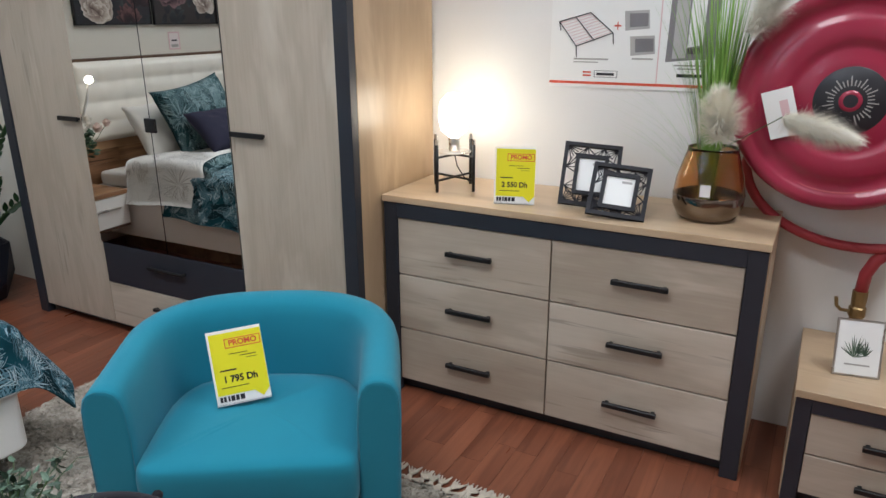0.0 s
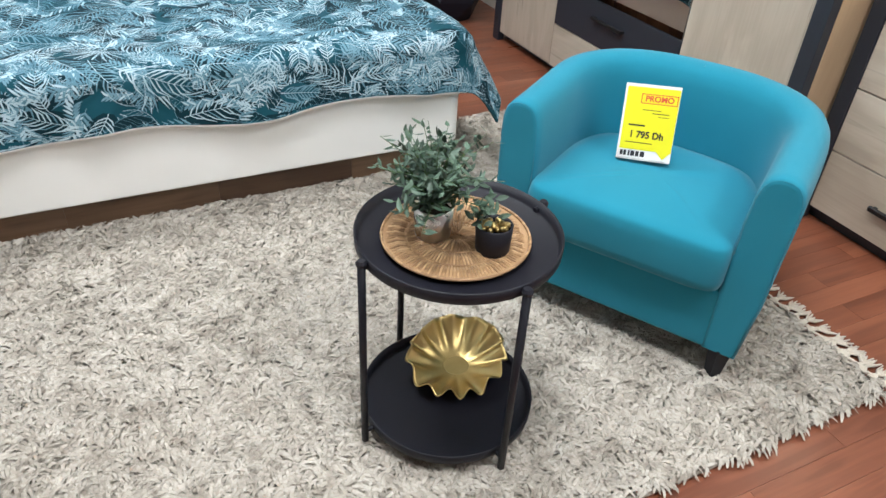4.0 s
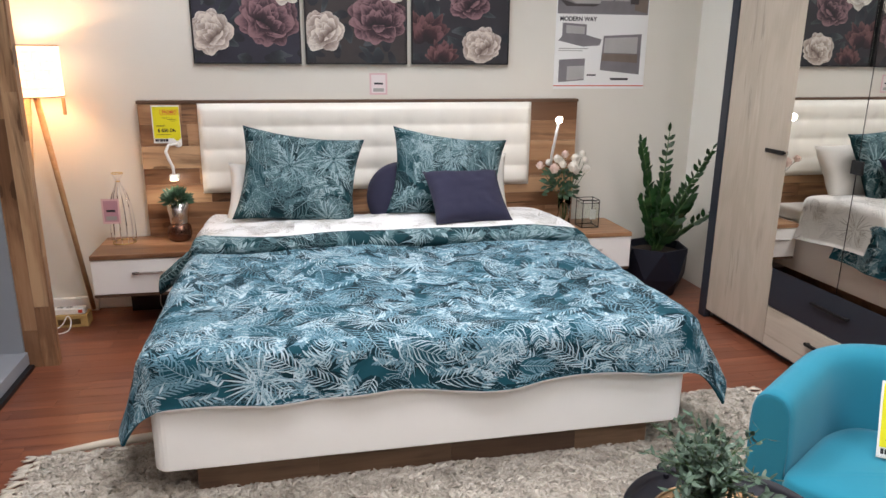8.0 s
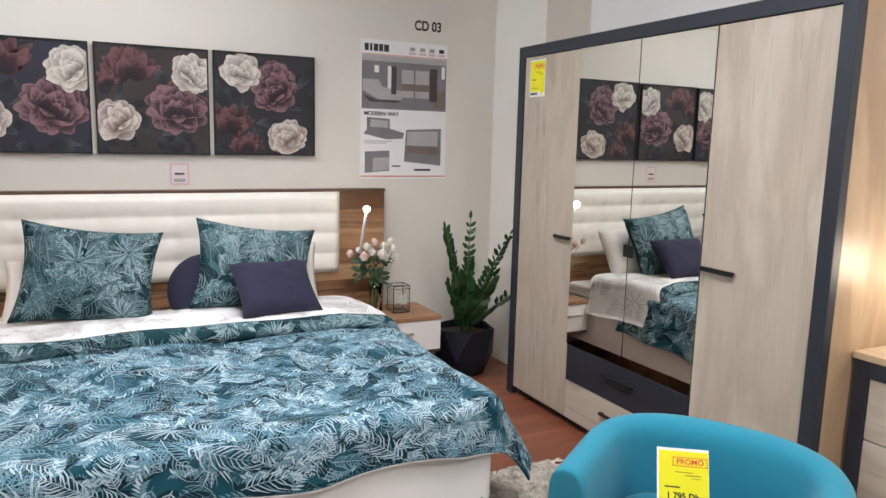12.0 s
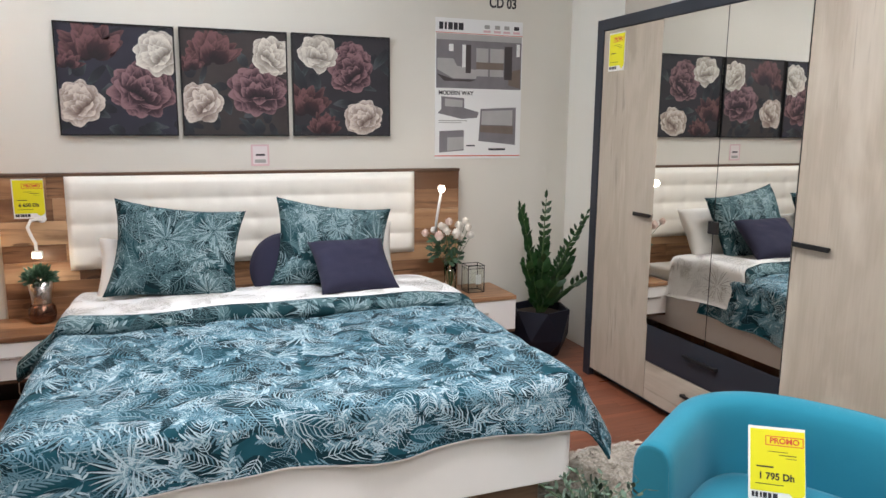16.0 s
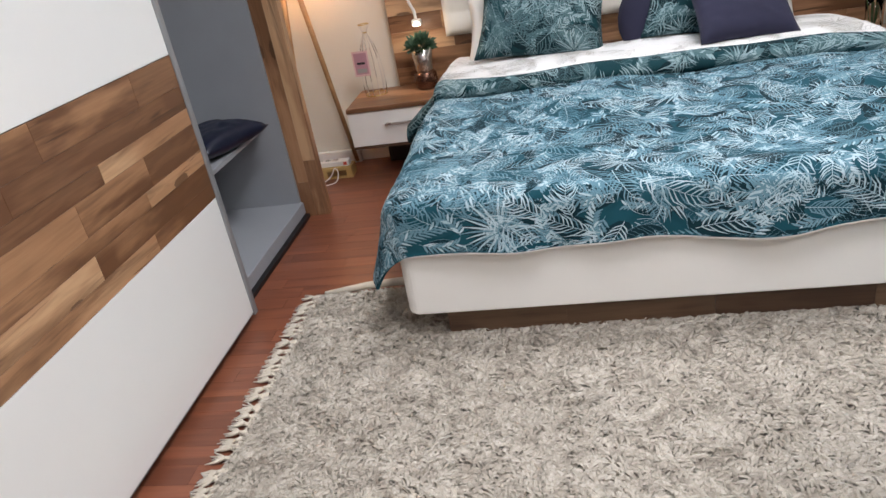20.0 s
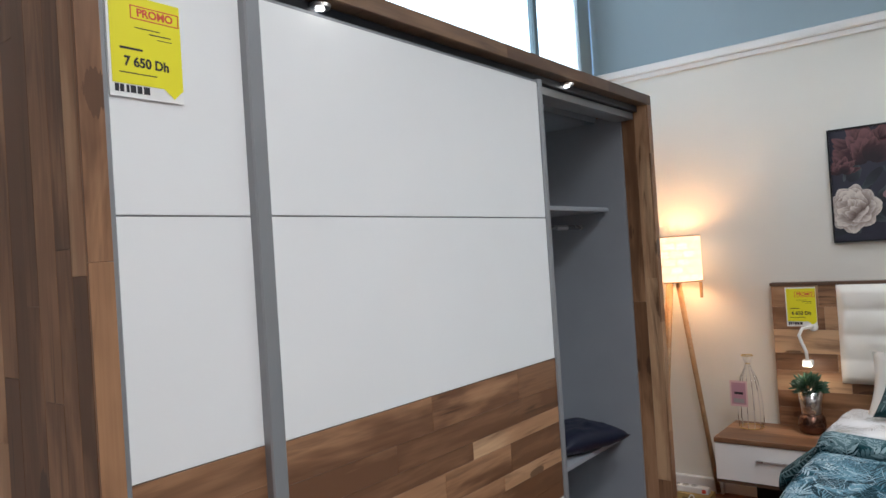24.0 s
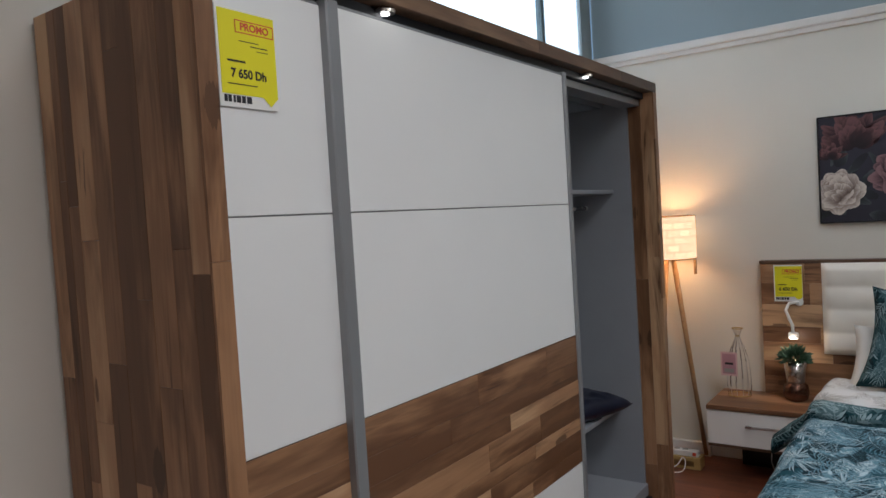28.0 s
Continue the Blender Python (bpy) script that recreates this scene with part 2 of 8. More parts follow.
M_MIRROR.node_tree.nodes["Principled BSDF"].inputs["Roughness"].default_value = 0.01
for lk in list(M_MIRROR.node_tree.links):
    if lk.to_socket.name == "Roughness":
        M_MIRROR.node_tree.links.remove(lk)
M_LEATHER = plain("cream_leatherette", (0.86, 0.825, 0.745), 0.45, wear=0.05, bump=0.15, fine=260)
M_TEAL = cloth("turquoise_felt", (0.010, 0.21, 0.305), 0.9, 700, 0.1, 0.12)
M_TEALSEAM = cloth("turquoise_piping", (0.01, 0.19, 0.28), 0.9)
M_NAVYCLOTH = cloth("navy_cotton", (0.016, 0.016, 0.042), 0.9, 900, 0.2, 0.03)
M_SHEET = cloth("white_cotton", (0.76, 0.74, 0.70), 0.9, 800, 0.04, 0.1)
M_SILK = plain("midnight_velvet", (0.004, 0.007, 0.024), 0.5, wear=0.3, bump=0.5, fine=30, Specular_IOR_Level=0.35, Coat_Weight=0.35, Coat_Roughness=0.15)
M_DUVET = cotton("jungle_print_ground", (0.005, 0.050, 0.070), (0.010, 0.074, 0.102))
M_PRINT = [cotton("print_dark_leaf", (0.002, 0.019, 0.028), (0.004, 0.03, 0.042)), cotton("print_mid_leaf", (0.008, 0.058, 0.082), (0.014, 0.08, 0.112)),
           cotton("print_soft_line", (0.10, 0.22, 0.285), (0.175, 0.315, 0.385)), cotton("print_pale_line", (0.36, 0.51, 0.58), (0.50, 0.63, 0.69))]
M_PILLOW = cotton("jungle_print_grey", (0.005, 0.034, 0.043), (0.008, 0.048, 0.058))
M_PILLOWPRINT = [cotton("pillow_dark_leaf", (0.003, 0.016, 0.022), (0.004, 0.024, 0.03)), cotton("pillow_mid_leaf", (0.010, 0.046, 0.057), (0.018, 0.068, 0.08)),
                 cotton("pillow_soft_line", (0.062, 0.125, 0.14), (0.10, 0.17, 0.185)), cotton("pillow_pale_line", (0.2, 0.30, 0.325), (0.30, 0.40, 0.42))]
M_REVERSE = cotton("white_reverse", (0.85, 0.84, 0.83), (0.82, 0.82, 0.81))
M_SKETCH = [M_REVERSE, M_REVERSE, cotton("sketch_line", (0.62, 0.62, 0.62), (0.70, 0.68, 0.65)), cotton("sketch_line_dark", (0.44, 0.44, 0.42), (0.54, 0.51, 0.46))]
M_YELLOW = plain("yellow_card", (0.80, 0.74, 0.012), 0.5, wear=0.02)
M_CARDWHITE = plain("white_card", (0.82, 0.82, 0.80), 0.4, wear=0.02)
M_INK = plain("black_ink", (0.02, 0.02, 0.025), 0.5)
M_REDINK = plain("red_ink", (0.66, 0.09, 0.045), 0.5)
M_GREYINK = plain("grey_ink", (0.36, 0.35, 0.33), 0.5)
M_PINK = plain("pink_card", (0.70, 0.48, 0.49), 0.5)
M_CRIMSON = plain("crimson_enamel", (0.32, 0.02, 0.055), 0.3, wear=0.12, scale=3, Coat_Weight=0.4)
M_HOSE = plain("red_rubber_hose", (0.36, 0.035, 0.045), 0.5, wear=0.15)
M_BRASS = plain("aged_brass", (0.30, 0.21, 0.10), 0.42, 0.9, wear=0.3, scale=30)
M_GOLD = plain("antique_gold", (0.44, 0.33, 0.135), 0.36, 1.0, wear=0.25, scale=18, bump=0.25, fine=60)
M_COPPER = plain("dark_copper", (0.16, 0.085, 0.06), 0.22, 0.9, wear=0.2)
M_GOLDWIRE = plain("gold_wire", (0.62, 0.46, 0.2), 0.35, 1.0)
M_WICKER = wood("rattan", (0.26, 0.15, 0.07), (0.48, 0.30, 0.15), (0.66, 0.46, 0.26), 0.55, 40.0, vary=0.5, joined=True)
M_BASKET = plain("dark_rattan", (0.36, 0.22, 0.11), 0.7, wear=0.3, scale=40)
M_CARTON = plain("printed_carton", (0.52, 0.36, 0.13), 0.6, wear=0.2, scale=25)
M_TREE = plain("stem_green", (0.06, 0.12, 0.035), 0.55)


def leafy(name, dark, light, rough=0.4):
    n = Nodes(name)
    r = n.f("ADD", n.f("MULTIPLY", n.island(), 0.6), n.f("MULTIPLY", n.rand(), 0.4))
    r = n.f("ADD", n.f("MULTIPLY", r, 0.8), n.f("MULTIPLY", n.noise(n.coord(), 40, 2), 0.3))
    return n.out(n.ramp(r, (0.1, dark), (0.9, light)), rough)


M_ZZ = leafy("waxy_leaf", (0.005, 0.026, 0.008), (0.024, 0.085, 0.02), 0.3)
M_OLIVELEAF = leafy("olive_leaf", (0.008, 0.026, 0.014), (0.115, 0.185, 0.125), 0.55)
M_SUCC = leafy("succulent_leaf", (0.014, 0.045, 0.024), (0.075, 0.15, 0.085), 0.5)
M_GRASS = leafy("grass_blade", (0.09, 0.2, 0.025), (0.32, 0.56, 0.11), 0.5)
M_PAMPAS = leafy("pampas_plume", (0.88, 0.84, 0.70), (0.97, 0.95, 0.87), 0.9)
M_PETALW = leafy("white_petal", (0.82, 0.77, 0.68), (0.92, 0.89, 0.82), 0.7)
M_PETALP = leafy("blush_petal", (0.74, 0.54, 0.47), (0.86, 0.71, 0.63), 0.7)
def shag(name, dark, light):
    """Wool yarn: each tuft its own shade, and soft clumps where the pile lies over."""
    n = Nodes(name)
    clump = n.noise(n.coord(), 11.0, 4, 0.7, 0.8)
    r = n.f("ADD", n.f("MULTIPLY", n.island(), 0.42), n.f("MULTIPLY", n.f("SUBTRACT", clump, 0.5), 2.2))
    return n.out(n.ramp(n.f("ADD", r, 0.25), (0.0, dark), (0.85, light)), 0.95)


M_SHAG = shag("shag_yarn", (0.27, 0.236, 0.194), (0.53, 0.49, 0.425))
M_RUGBACK = cloth("rug_backing", (0.3, 0.27, 0.225), 0.95, 200)
M_FRINGE = cloth("cotton_fringe", (0.62, 0.56, 0.46), 0.95, 300)
M_SOIL = plain("soil", (0.035, 0.024, 0.016), 0.95, wear=0.4, scale=60)
M_AMBER = glassy("amber_glass", (0.86, 0.56, 0.3), 0.03)
M_CLEAR = glassy("clear_glass", (0.95, 0.98, 0.96), 0.02, 1.3)
M_GLASS = glassy("window_glass", (0.95, 0.98, 1.0), 0.0)
M_SHADE = glow("lamp_shade_weave", (1.0, 0.60, 0.33), 2.5, (0.85, 0.7, 0.5), 1.0)
M_OPAL = glow("opal_shade", (1.0, 0.84, 0.62), 16.0)
M_LED = glow("led_disc", (1.0, 0.95, 0.88), 9.0)
M_PANEL = glow("light_panel", (1.0, 0.94, 0.86), 4.0)
M_ARTS = [plain("canvas_midnight", (0.022, 0.022, 0.037), 0.55, wear=0.6, scale=5), plain("canvas_umber", (0.036, 0.028, 0.028), 0.55, wear=0.6, scale=5), plain("canvas_dusk", (0.021, 0.02, 0.026), 0.55, wear=0.6, scale=5)]
M_ROSECARD = plain("rose_card", (0.5, 0.27, 0.32), 0.5)
M_PALEPINK = plain("pale_pink_card", (0.76, 0.68, 0.67), 0.5)
M_SMOKE = plain("smoked_metal", (0.26, 0.215, 0.18), 0.14, 1.0, wear=0.15)


def brushed(name, deep, body, rim):
    """Oil paint on a petal: deep at its root, pale at its rim, streaked along its length."""
    n = Nodes(name)
    sep = n.node("SeparateXYZ")
    n.put(sep.inputs[0], n.coord("UV"))
    streak = n.noise(n.scaled(n.coord("UV"), (9.0, 1.3, 1.0), n.island()), 1.0, 3, 0.6)
    tone = n.f("ADD", sep.outputs[1], n.f("MULTIPLY", n.f("SUBTRACT", streak, 0.5), 0.55))
    tone = n.f("ADD", tone, n.f("MULTIPLY", n.f("SUBTRACT", n.island(), 0.5), 0.3))
    return n.out(n.ramp(tone, (0.15, deep), (0.62, body), (1.0, rim)), 0.6)


M_ARTCREAM = brushed("painted_cream", (0.13, 0.088, 0.072), (0.345, 0.275, 0.235), (0.66, 0.59, 0.52))
M_ARTIVORY = brushed("painted_ivory", (0.17, 0.142, 0.118), (0.42, 0.375, 0.322), (0.70, 0.66, 0.58))
M_ARTPLUM = brushed("painted_plum", (0.008, 0.004, 0.007), (0.045, 0.019, 0.027), (0.25, 0.14, 0.15))
M_ARTRUST = brushed("painted_rust", (0.010, 0.005, 0.007), (0.042, 0.014, 0.018), (0.16, 0.072, 0.072))
M_ARTFERN = brushed("painted_leaf", (0.010, 0.013, 0.018), (0.022, 0.029, 0.035), (0.062, 0.074, 0.078))

# ---------------------------------------------------------------- building helpers
WM, FR = {}, {}
ID = Matrix.Identity(4)


def thing(name, loc, label, category, rz=0.0, local=False, group="", kind=""):
    """An Empty at the base of a thing. Its parts are given in the room's metres, or with local in its own."""
    ob = new(name)
    ob.empty_display_size = 0.1
    m = pose(*loc, 0, 0, rz)
    ob.matrix_basis = m
    WM[ob], FR[ob] = m, (m if local else ID)
    return tagged(ob, label, category, group, kind)


def own(ob, m=ID):
    WM[ob], FR[ob] = m, ID
    return ob


def mesh_of(bm, name, smooth=False):
    me = bpy.data.meshes.new(name)
    bm.to_mesh(me)
    bm.free()
    if smooth:
        me.polygons.foreach_set("use_smooth", [True] * len(me.polygons))
    return me


def part(name, bm, material, parent, label="", smooth=False):
    """One bmesh as a mesh under a thing or a part."""
    bm.transform(WM[parent].inverted() @ FR[parent])
    me = mesh_of(bm, name, smooth)
    for mt in material if isinstance(material, (list, tuple)) else [material]:
        me.materials.append(mt)
    ob = new(name, me)
    ob.parent = parent
    WM[ob], FR[ob] = WM[parent], FR[parent]
    return tagged(ob, label)


def placed(name, me, parent, m, label=""):
    """A ready mesh at the pose m of its thing's frame."""
    ob = new(name, me)
    ob.parent = parent
    w = FR[parent] @ m
    ob.matrix_basis = WM[parent].inverted() @ w
    WM[ob], FR[ob] = w, FR[parent]
    return tagged(ob, label)


def setting(name, bm, material, label, category, smooth=False):
    me = mesh_of(bm, name, smooth)
    for mt in material if isinstance(material, (list, tuple)) else [material]:
        me.materials.append(mt)
    return own(tagged(new(name, me), label, category, kind="structure"))


def cube(bm, x0, x1, y0, y1, z0, z1, bevel=0.0, seg=1):
    made = bmesh.ops.create_cube(bm, size=1.0, matrix=Matrix.LocRotScale(
        ((x0 + x1) / 2, (y0 + y1) / 2, (z0 + z1) / 2), None, (x1 - x0, y1 - y0, z1 - z0)))
    if bevel:
        edges = {e for v in made["verts"] for e in v.link_edges}
        bmesh.ops.bevel(bm, geom=list(edges), offset=bevel, segments=seg, affect="EDGES", profile=0.5)
    return bm


def boxed(*args, **kw):
    return cube(bmesh.new(), *args, **kw)


BOXES = {}


def box_mesh(lx, ly, lz, material, bevel=0.002, seg=1):
    key = (round(lx, 4), round(ly, 4), round(lz, 4), material.name, bevel, seg)
    if key not in BOXES:
        me = mesh_of(boxed(-lx / 2, lx / 2, -ly / 2, ly / 2, -lz / 2, lz / 2, bevel=min(bevel, lx / 3, ly / 3, lz / 3), seg=seg), "board")
        me.materials.append(material)
        BOXES[key] = me
    return BOXES[key]


TURN = {"x": ID.to_3x3(), "y": Matrix(((0, -1, 0), (1, 0, 0), (0, 0, 1))), "z": Matrix(((0, 0, -1), (0, 1, 0), (1, 0, 0)))}


def board(name, parent, x0, x1, y0, y1, z0, z1, material, axis="x", bevel=0.002, label="", seg=1):
    """A board whose grain runs along the axis named."""
    d = {"x": x1 - x0, "y": y1 - y0, "z": z1 - z0}
    dims = {"x": (d["x"], d["y"], d["z"]), "y": (d["y"], d["x"], d["z"]), "z": (d["z"], d["y"], d["x"])}[axis]
    m = Matrix.Translation(((x0 + x1) / 2, (y0 + y1) / 2, (z0 + z1) / 2)) @ TURN[axis].to_4x4()
    return placed(name, box_mesh(*dims, material, bevel, seg), parent, m, label)


def lathe(bm, rings, n=32, at=(0, 0, 0), close_top=False, close_bottom=False):
    """Rings of (radius, height) turned round the upright through at."""
    rows = []
    for r, z in rings:
        rows.append([bm.verts.new((at[0] + r * math.cos(2 * math.pi * k / n), at[1] + r * math.sin(2 * math.pi * k / n), at[2] + z)) for k in range(n)])
    for a, b in zip(rows, rows[1:]):
        for k in range(n):
            bm.faces.new((a[k], a[(k + 1) % n], b[(k + 1) % n], b[k]))
    if close_top:
        bm.faces.new(rows[-1])
    if close_bottom:
        bm.faces.new(rows[0][::-1])
    return bm


def turned(rings, n=32, at=(0, 0, 0), top=True, bottom=True):
    return lathe(bmesh.new(), rings, n, at, top, bottom)


def tube(bm, pts, r, n=8, closed=False, ends=True):
    """A round bar along points; r is one radius or one for each point."""
    pts = [Vector(p) for p in pts]
    rows, side = [], None
    for i, p in enumerate(pts):
        a = pts[i - 1] if i or closed else p
        b = pts[(i + 1) % len(pts)] if i < len(pts) - 1 or closed else p
        t = (b - a).normalized()
        side = side if side is not None else t.orthogonal()
        side = (side - t * side.dot(t)).normalized()
        up = t.cross(side)
        rad = r[i] if isinstance(r, (list, tuple)) else r
        rows.append([bm.verts.new(p + rad * (math.cos(2 * math.pi * k / n) * side + math.sin(2 * math.pi * k / n) * up)) for k in range(n)])
    pairs = list(zip(rows, rows[1:])) + ([(rows[-1], rows[0])] if closed else [])
    for a, b in pairs:
        for k in range(n):
            bm.faces.new((a[k], a[(k + 1) % n], b[(k + 1) % n], b[k]))
    if ends and not closed:
        bm.faces.new(rows[0][::-1])
        bm.faces.new(rows[-1])
    return bm


def bar(pts, r, n=8, closed=False):
    return tube(bmesh.new(), pts, r, n, closed)


class Cloth:
    """A cloth's grid of places and normals, to lay printed lines on."""

    def __init__(self, nu, nv, fn, flip=1.0):
        self.nu, self.nv = nu, nv
        self.p = np.array([[fn(i / nu, j / nv) for i in range(nu + 1)] for j in range(nv + 1)])
        a, b = np.gradient(self.p, axis=1), np.gradient(self.p, axis=0)
        n = np.cross(a, b) * flip
        self.n = n / np.maximum(np.linalg.norm(n, axis=2, keepdims=True), 1e-9)

    def lift(self, uvh):
        """Places of many (u, v, height) on the cloth at once."""
        q = np.array(uvh)
        x, y = q[:, 0] * self.nu, q[:, 1] * self.nv
        i, j = np.minimum(x.astype(int), self.nu - 1), np.minimum(y.astype(int), self.nv - 1)
        s, t = (x - i)[:, None], (y - j)[:, None]

        def blend(g):
            return (1 - s) * (1 - t) * g[j, i] + s * (1 - t) * g[j, i + 1] + (1 - s) * t * g[j + 1, i] + s * t * g[j + 1, i + 1]
        return blend(self.p) + blend(self.n) * q[:, 2:3]


def finer(pts, step=0.011):
    """The same line with no piece longer than the step."""
    out = [pts[0]]
    for (ax, ay), (bx, by) in zip(pts, pts[1:]):
        n = max(1, math.ceil(math.hypot(bx - ax, by - ay) / step))
        out += [(ax + (bx - ax) * k / n, ay + (by - ay) * k / n) for k in range(1, n + 1)]
    return out


def leaf_art(cloth, wide, high, seed, materials, name, parent, label, big=4.0, small=9.0, scale=1.0, fill=True, line=1.0):
    """Botanical line print: palm bursts, ferns, broad leaves and sprigs drawn on a cloth of the given metres.

    materials: dark fill, middle fill, soft line, pale line."""
    rng = random.Random(seed)
    verts, faces, slots = [], [], []

    def strip(left, right, h, slot):
        ring = []
        for a, b in zip(left, right):
            if not (0 <= a[0] <= wide and 0 <= a[1] <= high and 0 <= b[0] <= wide and 0 <= b[1] <= high):
                if len(ring) > 1:
                    lay(ring, slot)
                ring = []
                continue
            ring.append(((a[0] / wide, a[1] / high, h), (b[0] / wide, b[1] / high, h)))
        if len(ring) > 1:
            lay(ring, slot)

    def lay(ring, slot):
        k = len(verts)
        for a, b in ring:
            verts.append(a)
            verts.append(b)
        for q in range(len(ring) - 1):
            faces.append((k + 2 * q, k + 2 * q + 1, k + 2 * q + 3, k + 2 * q + 2))
            slots.append(slot)

    def ribbon(pts, w0, w1, h, slot):
        pts = finer(pts)
        n = len(pts)
        left, right = [], []
        for i, (x, y) in enumerate(pts):
            ax, ay = pts[max(i - 1, 0)]
            bx, by = pts[min(i + 1, n - 1)]
            d = math.hypot(bx - ax, by - ay) or 1.0
            w = 0.5 * line * (w0 + (w1 - w0) * i / (n - 1))
            ox, oy = -(by - ay) / d * w, (bx - ax) / d * w
            left.append((x + ox, y + oy))
            right.append((x - ox, y - oy))
        strip(left, right, h, slot)

    def stroke(pts, w, h, slot):
        """A brush stroke that swells in its middle and ends in points."""
        pts = finer(pts)
        n = len(pts)
        left, right = [], []
        for i, (x, y) in enumerate(pts):
            ax, ay = pts[max(i - 1, 0)]
            bx, by = pts[min(i + 1, n - 1)]
            d = math.hypot(bx - ax, by - ay) or 1.0
            k = 0.5 * line * w * (0.18 + math.sin(math.pi * min(1.0, 0.1 + 0.9 * i / (n - 1))))
            ox, oy = -(by - ay) / d * k, (bx - ax) / d * k
            left.append((x + ox, y + oy))
            right.append((x - ox, y - oy))
        strip(left, right, h, slot)

    def spine(x, y, a, ln, bend, n):
        pts = [(x, y)]
        for k in range(n):
            t = a + bend * (k / n - 0.3)
            pts.append((pts[-1][0] + math.cos(t) * ln / n, pts[-1][1] + math.sin(t) * ln / n))
        return pts

    def body(pts, wd, h, slot, shape):
        left, right = [], []
        n = len(pts) - 1
        for i, (x, y) in enumerate(pts):
            ax, ay = pts[max(i - 1, 0)]
            bx, by = pts[min(i + 1, n)]
            d = math.hypot(bx - ax, by - ay) or 1.0
            w = wd * shape(i / n)
            ox, oy = -(by - ay) / d * w, (bx - ax) / d * w
            left.append((x + ox, y + oy))
            right.append((x - ox, y - oy))
        if fill:
            cols = max(1, int(wd / 0.008))
            for k in range(cols):
                e, f = k / cols, (k + 1) / cols
                strip([(a[0] + (b[0] - a[0]) * e, a[1] + (b[1] - a[1]) * e) for a, b in zip(left, right)], [(a[0] + (b[0] - a[0]) * f, a[1] + (b[1] - a[1]) * f) for a, b in zip(left, right)], h, slot)
        return left, right

    def oval(s):
        return max(0.02, math.sin(math.pi * min(1, 0.06 + 0.94 * s) ** 0.8))

    def fern(x, y, h, ln):
        a = rng.uniform(0, 6.283)
        n = int(rng.uniform(11, 15))
        pts = spine(x, y, a, ln, rng.uniform(-1.1, 1.1), n)
        wd = ln * rng.uniform(0.26, 0.34)
        body(pts, wd * 0.85, h, rng.choice((0, 0, 1)), oval)
        col = rng.choice((2, 2, 3))
        ribbon(pts, 0.0042, 0.002, h + 0.0008, 3)
        for k in range(1, n):
            t = math.atan2(pts[k + 1][1] - pts[k][1], pts[k + 1][0] - pts[k][0])
            for sd in (1, -1):
                q = wd * oval(k / n) * rng.uniform(0.8, 1.2) * 1.25
                b = t + sd * rng.uniform(0.75, 1.0)
                c = b - sd * rng.uniform(0.3, 0.6)
                m = (pts[k][0] + math.cos(b) * q * 0.55, pts[k][1] + math.sin(b) * q * 0.55)
                stroke([pts[k], m, (m[0] + math.cos(c) * q * 0.5, m[1] + math.sin(c) * q * 0.5)], 0.0062, h + 0.0008, col if k % 4 else 2)

    def burst(x, y, h, r):
        """A fan palm: slim leaves that spread from one point and droop to both sides."""
        n = int(rng.uniform(20, 26))
        a0 = rng.uniform(0, 6.283)
        wide_fan = rng.uniform(4.4, 5.6)
        cols = rng.choice(((3, 3, 2), (3, 2, 3), (3, 3, 3)))
        for k in range(n):
            e = k / (n - 1) - 0.5
            a = a0 + wide_fan * e + rng.uniform(-0.07, 0.07)
            ln = r * (0.66 + 0.34 * math.cos(math.pi * e)) * rng.uniform(0.85, 1.12)
            pts = spine(x, y, a, ln, 1.5 * e + rng.uniform(-0.25, 0.25), 8)
            body(pts, ln * 0.1, h, 0, oval)
            stroke(pts, ln * 0.075, h + 0.0008, cols[k % 3])
            ribbon(pts[:6], 0.002, 0.0008, h + 0.0012, 1)

    def broad(x, y, h, ln):
        a = rng.uniform(0, 6.283)
        pts = spine(x, y, a, ln, rng.uniform(-0.5, 0.5), 12)
        wd = ln * rng.uniform(0.26, 0.36)
        lf, rt = body(pts, wd, h, rng.choice((0, 0, 1)), oval)
        c = rng.choice((2, 2, 3))
        ribbon(pts, 0.0036, 0.0015, h + 0.0008, c)
        ribbon(lf, 0.0026, 0.002, h + 0.0008, c)
        ribbon(rt, 0.0026, 0.002, h + 0.0008, c)
        for k in range(1, 11):
            for e in (lf, rt):
                q = e[min(k + 2, 12)]
                m = ((pts[k][0] + q[0]) / 2 + 0.004 * rng.uniform(-1, 1), (pts[k][1] + q[1]) / 2 + 0.004 * rng.uniform(-1, 1))
                ribbon([pts[k], m, q], 0.0022, 0.0012, h + 0.0008, c)

    def sprig(x, y, h, ln):
        pts = spine(x, y, rng.uniform(0, 6.283), ln, rng.uniform(-1, 1), 8)
        ribbon(pts, 0.003, 0.0015, h + 0.0008, 2)
        for k in range(1, 9):
            for sd in (1, -1):
                b = math.atan2(pts[k][1] - pts[k - 1][1], pts[k][0] - pts[k - 1][0]) + sd * 0.75
                tip = spine(*pts[k], b, ln * 0.3, 0.3 * sd, 4)
                stroke(tip, 0.011, h + 0.0008, rng.choice((2, 2, 3)))

    def scatter(kind, count, gap, lo, hi, base):
        done = []
        for k in range(count * 14):
            x, y = rng.uniform(0, wide), rng.uniform(0, high)
            if all((x - p) ** 2 + (y - q) ** 2 > gap * gap for p, q in done):
                done.append((x, y))
                kind(x, y, base + 0.000004 * len(done), rng.uniform(lo, hi) * scale)
            if len(done) >= count:
                break

    area_ = wide * high / scale ** 2
    scatter(broad, int(small * area_), 0.1 * scale, 0.15, 0.26, 0.0006)
    scatter(sprig, int(small * 1.2 * area_), 0.085 * scale, 0.1, 0.18, 0.0008)
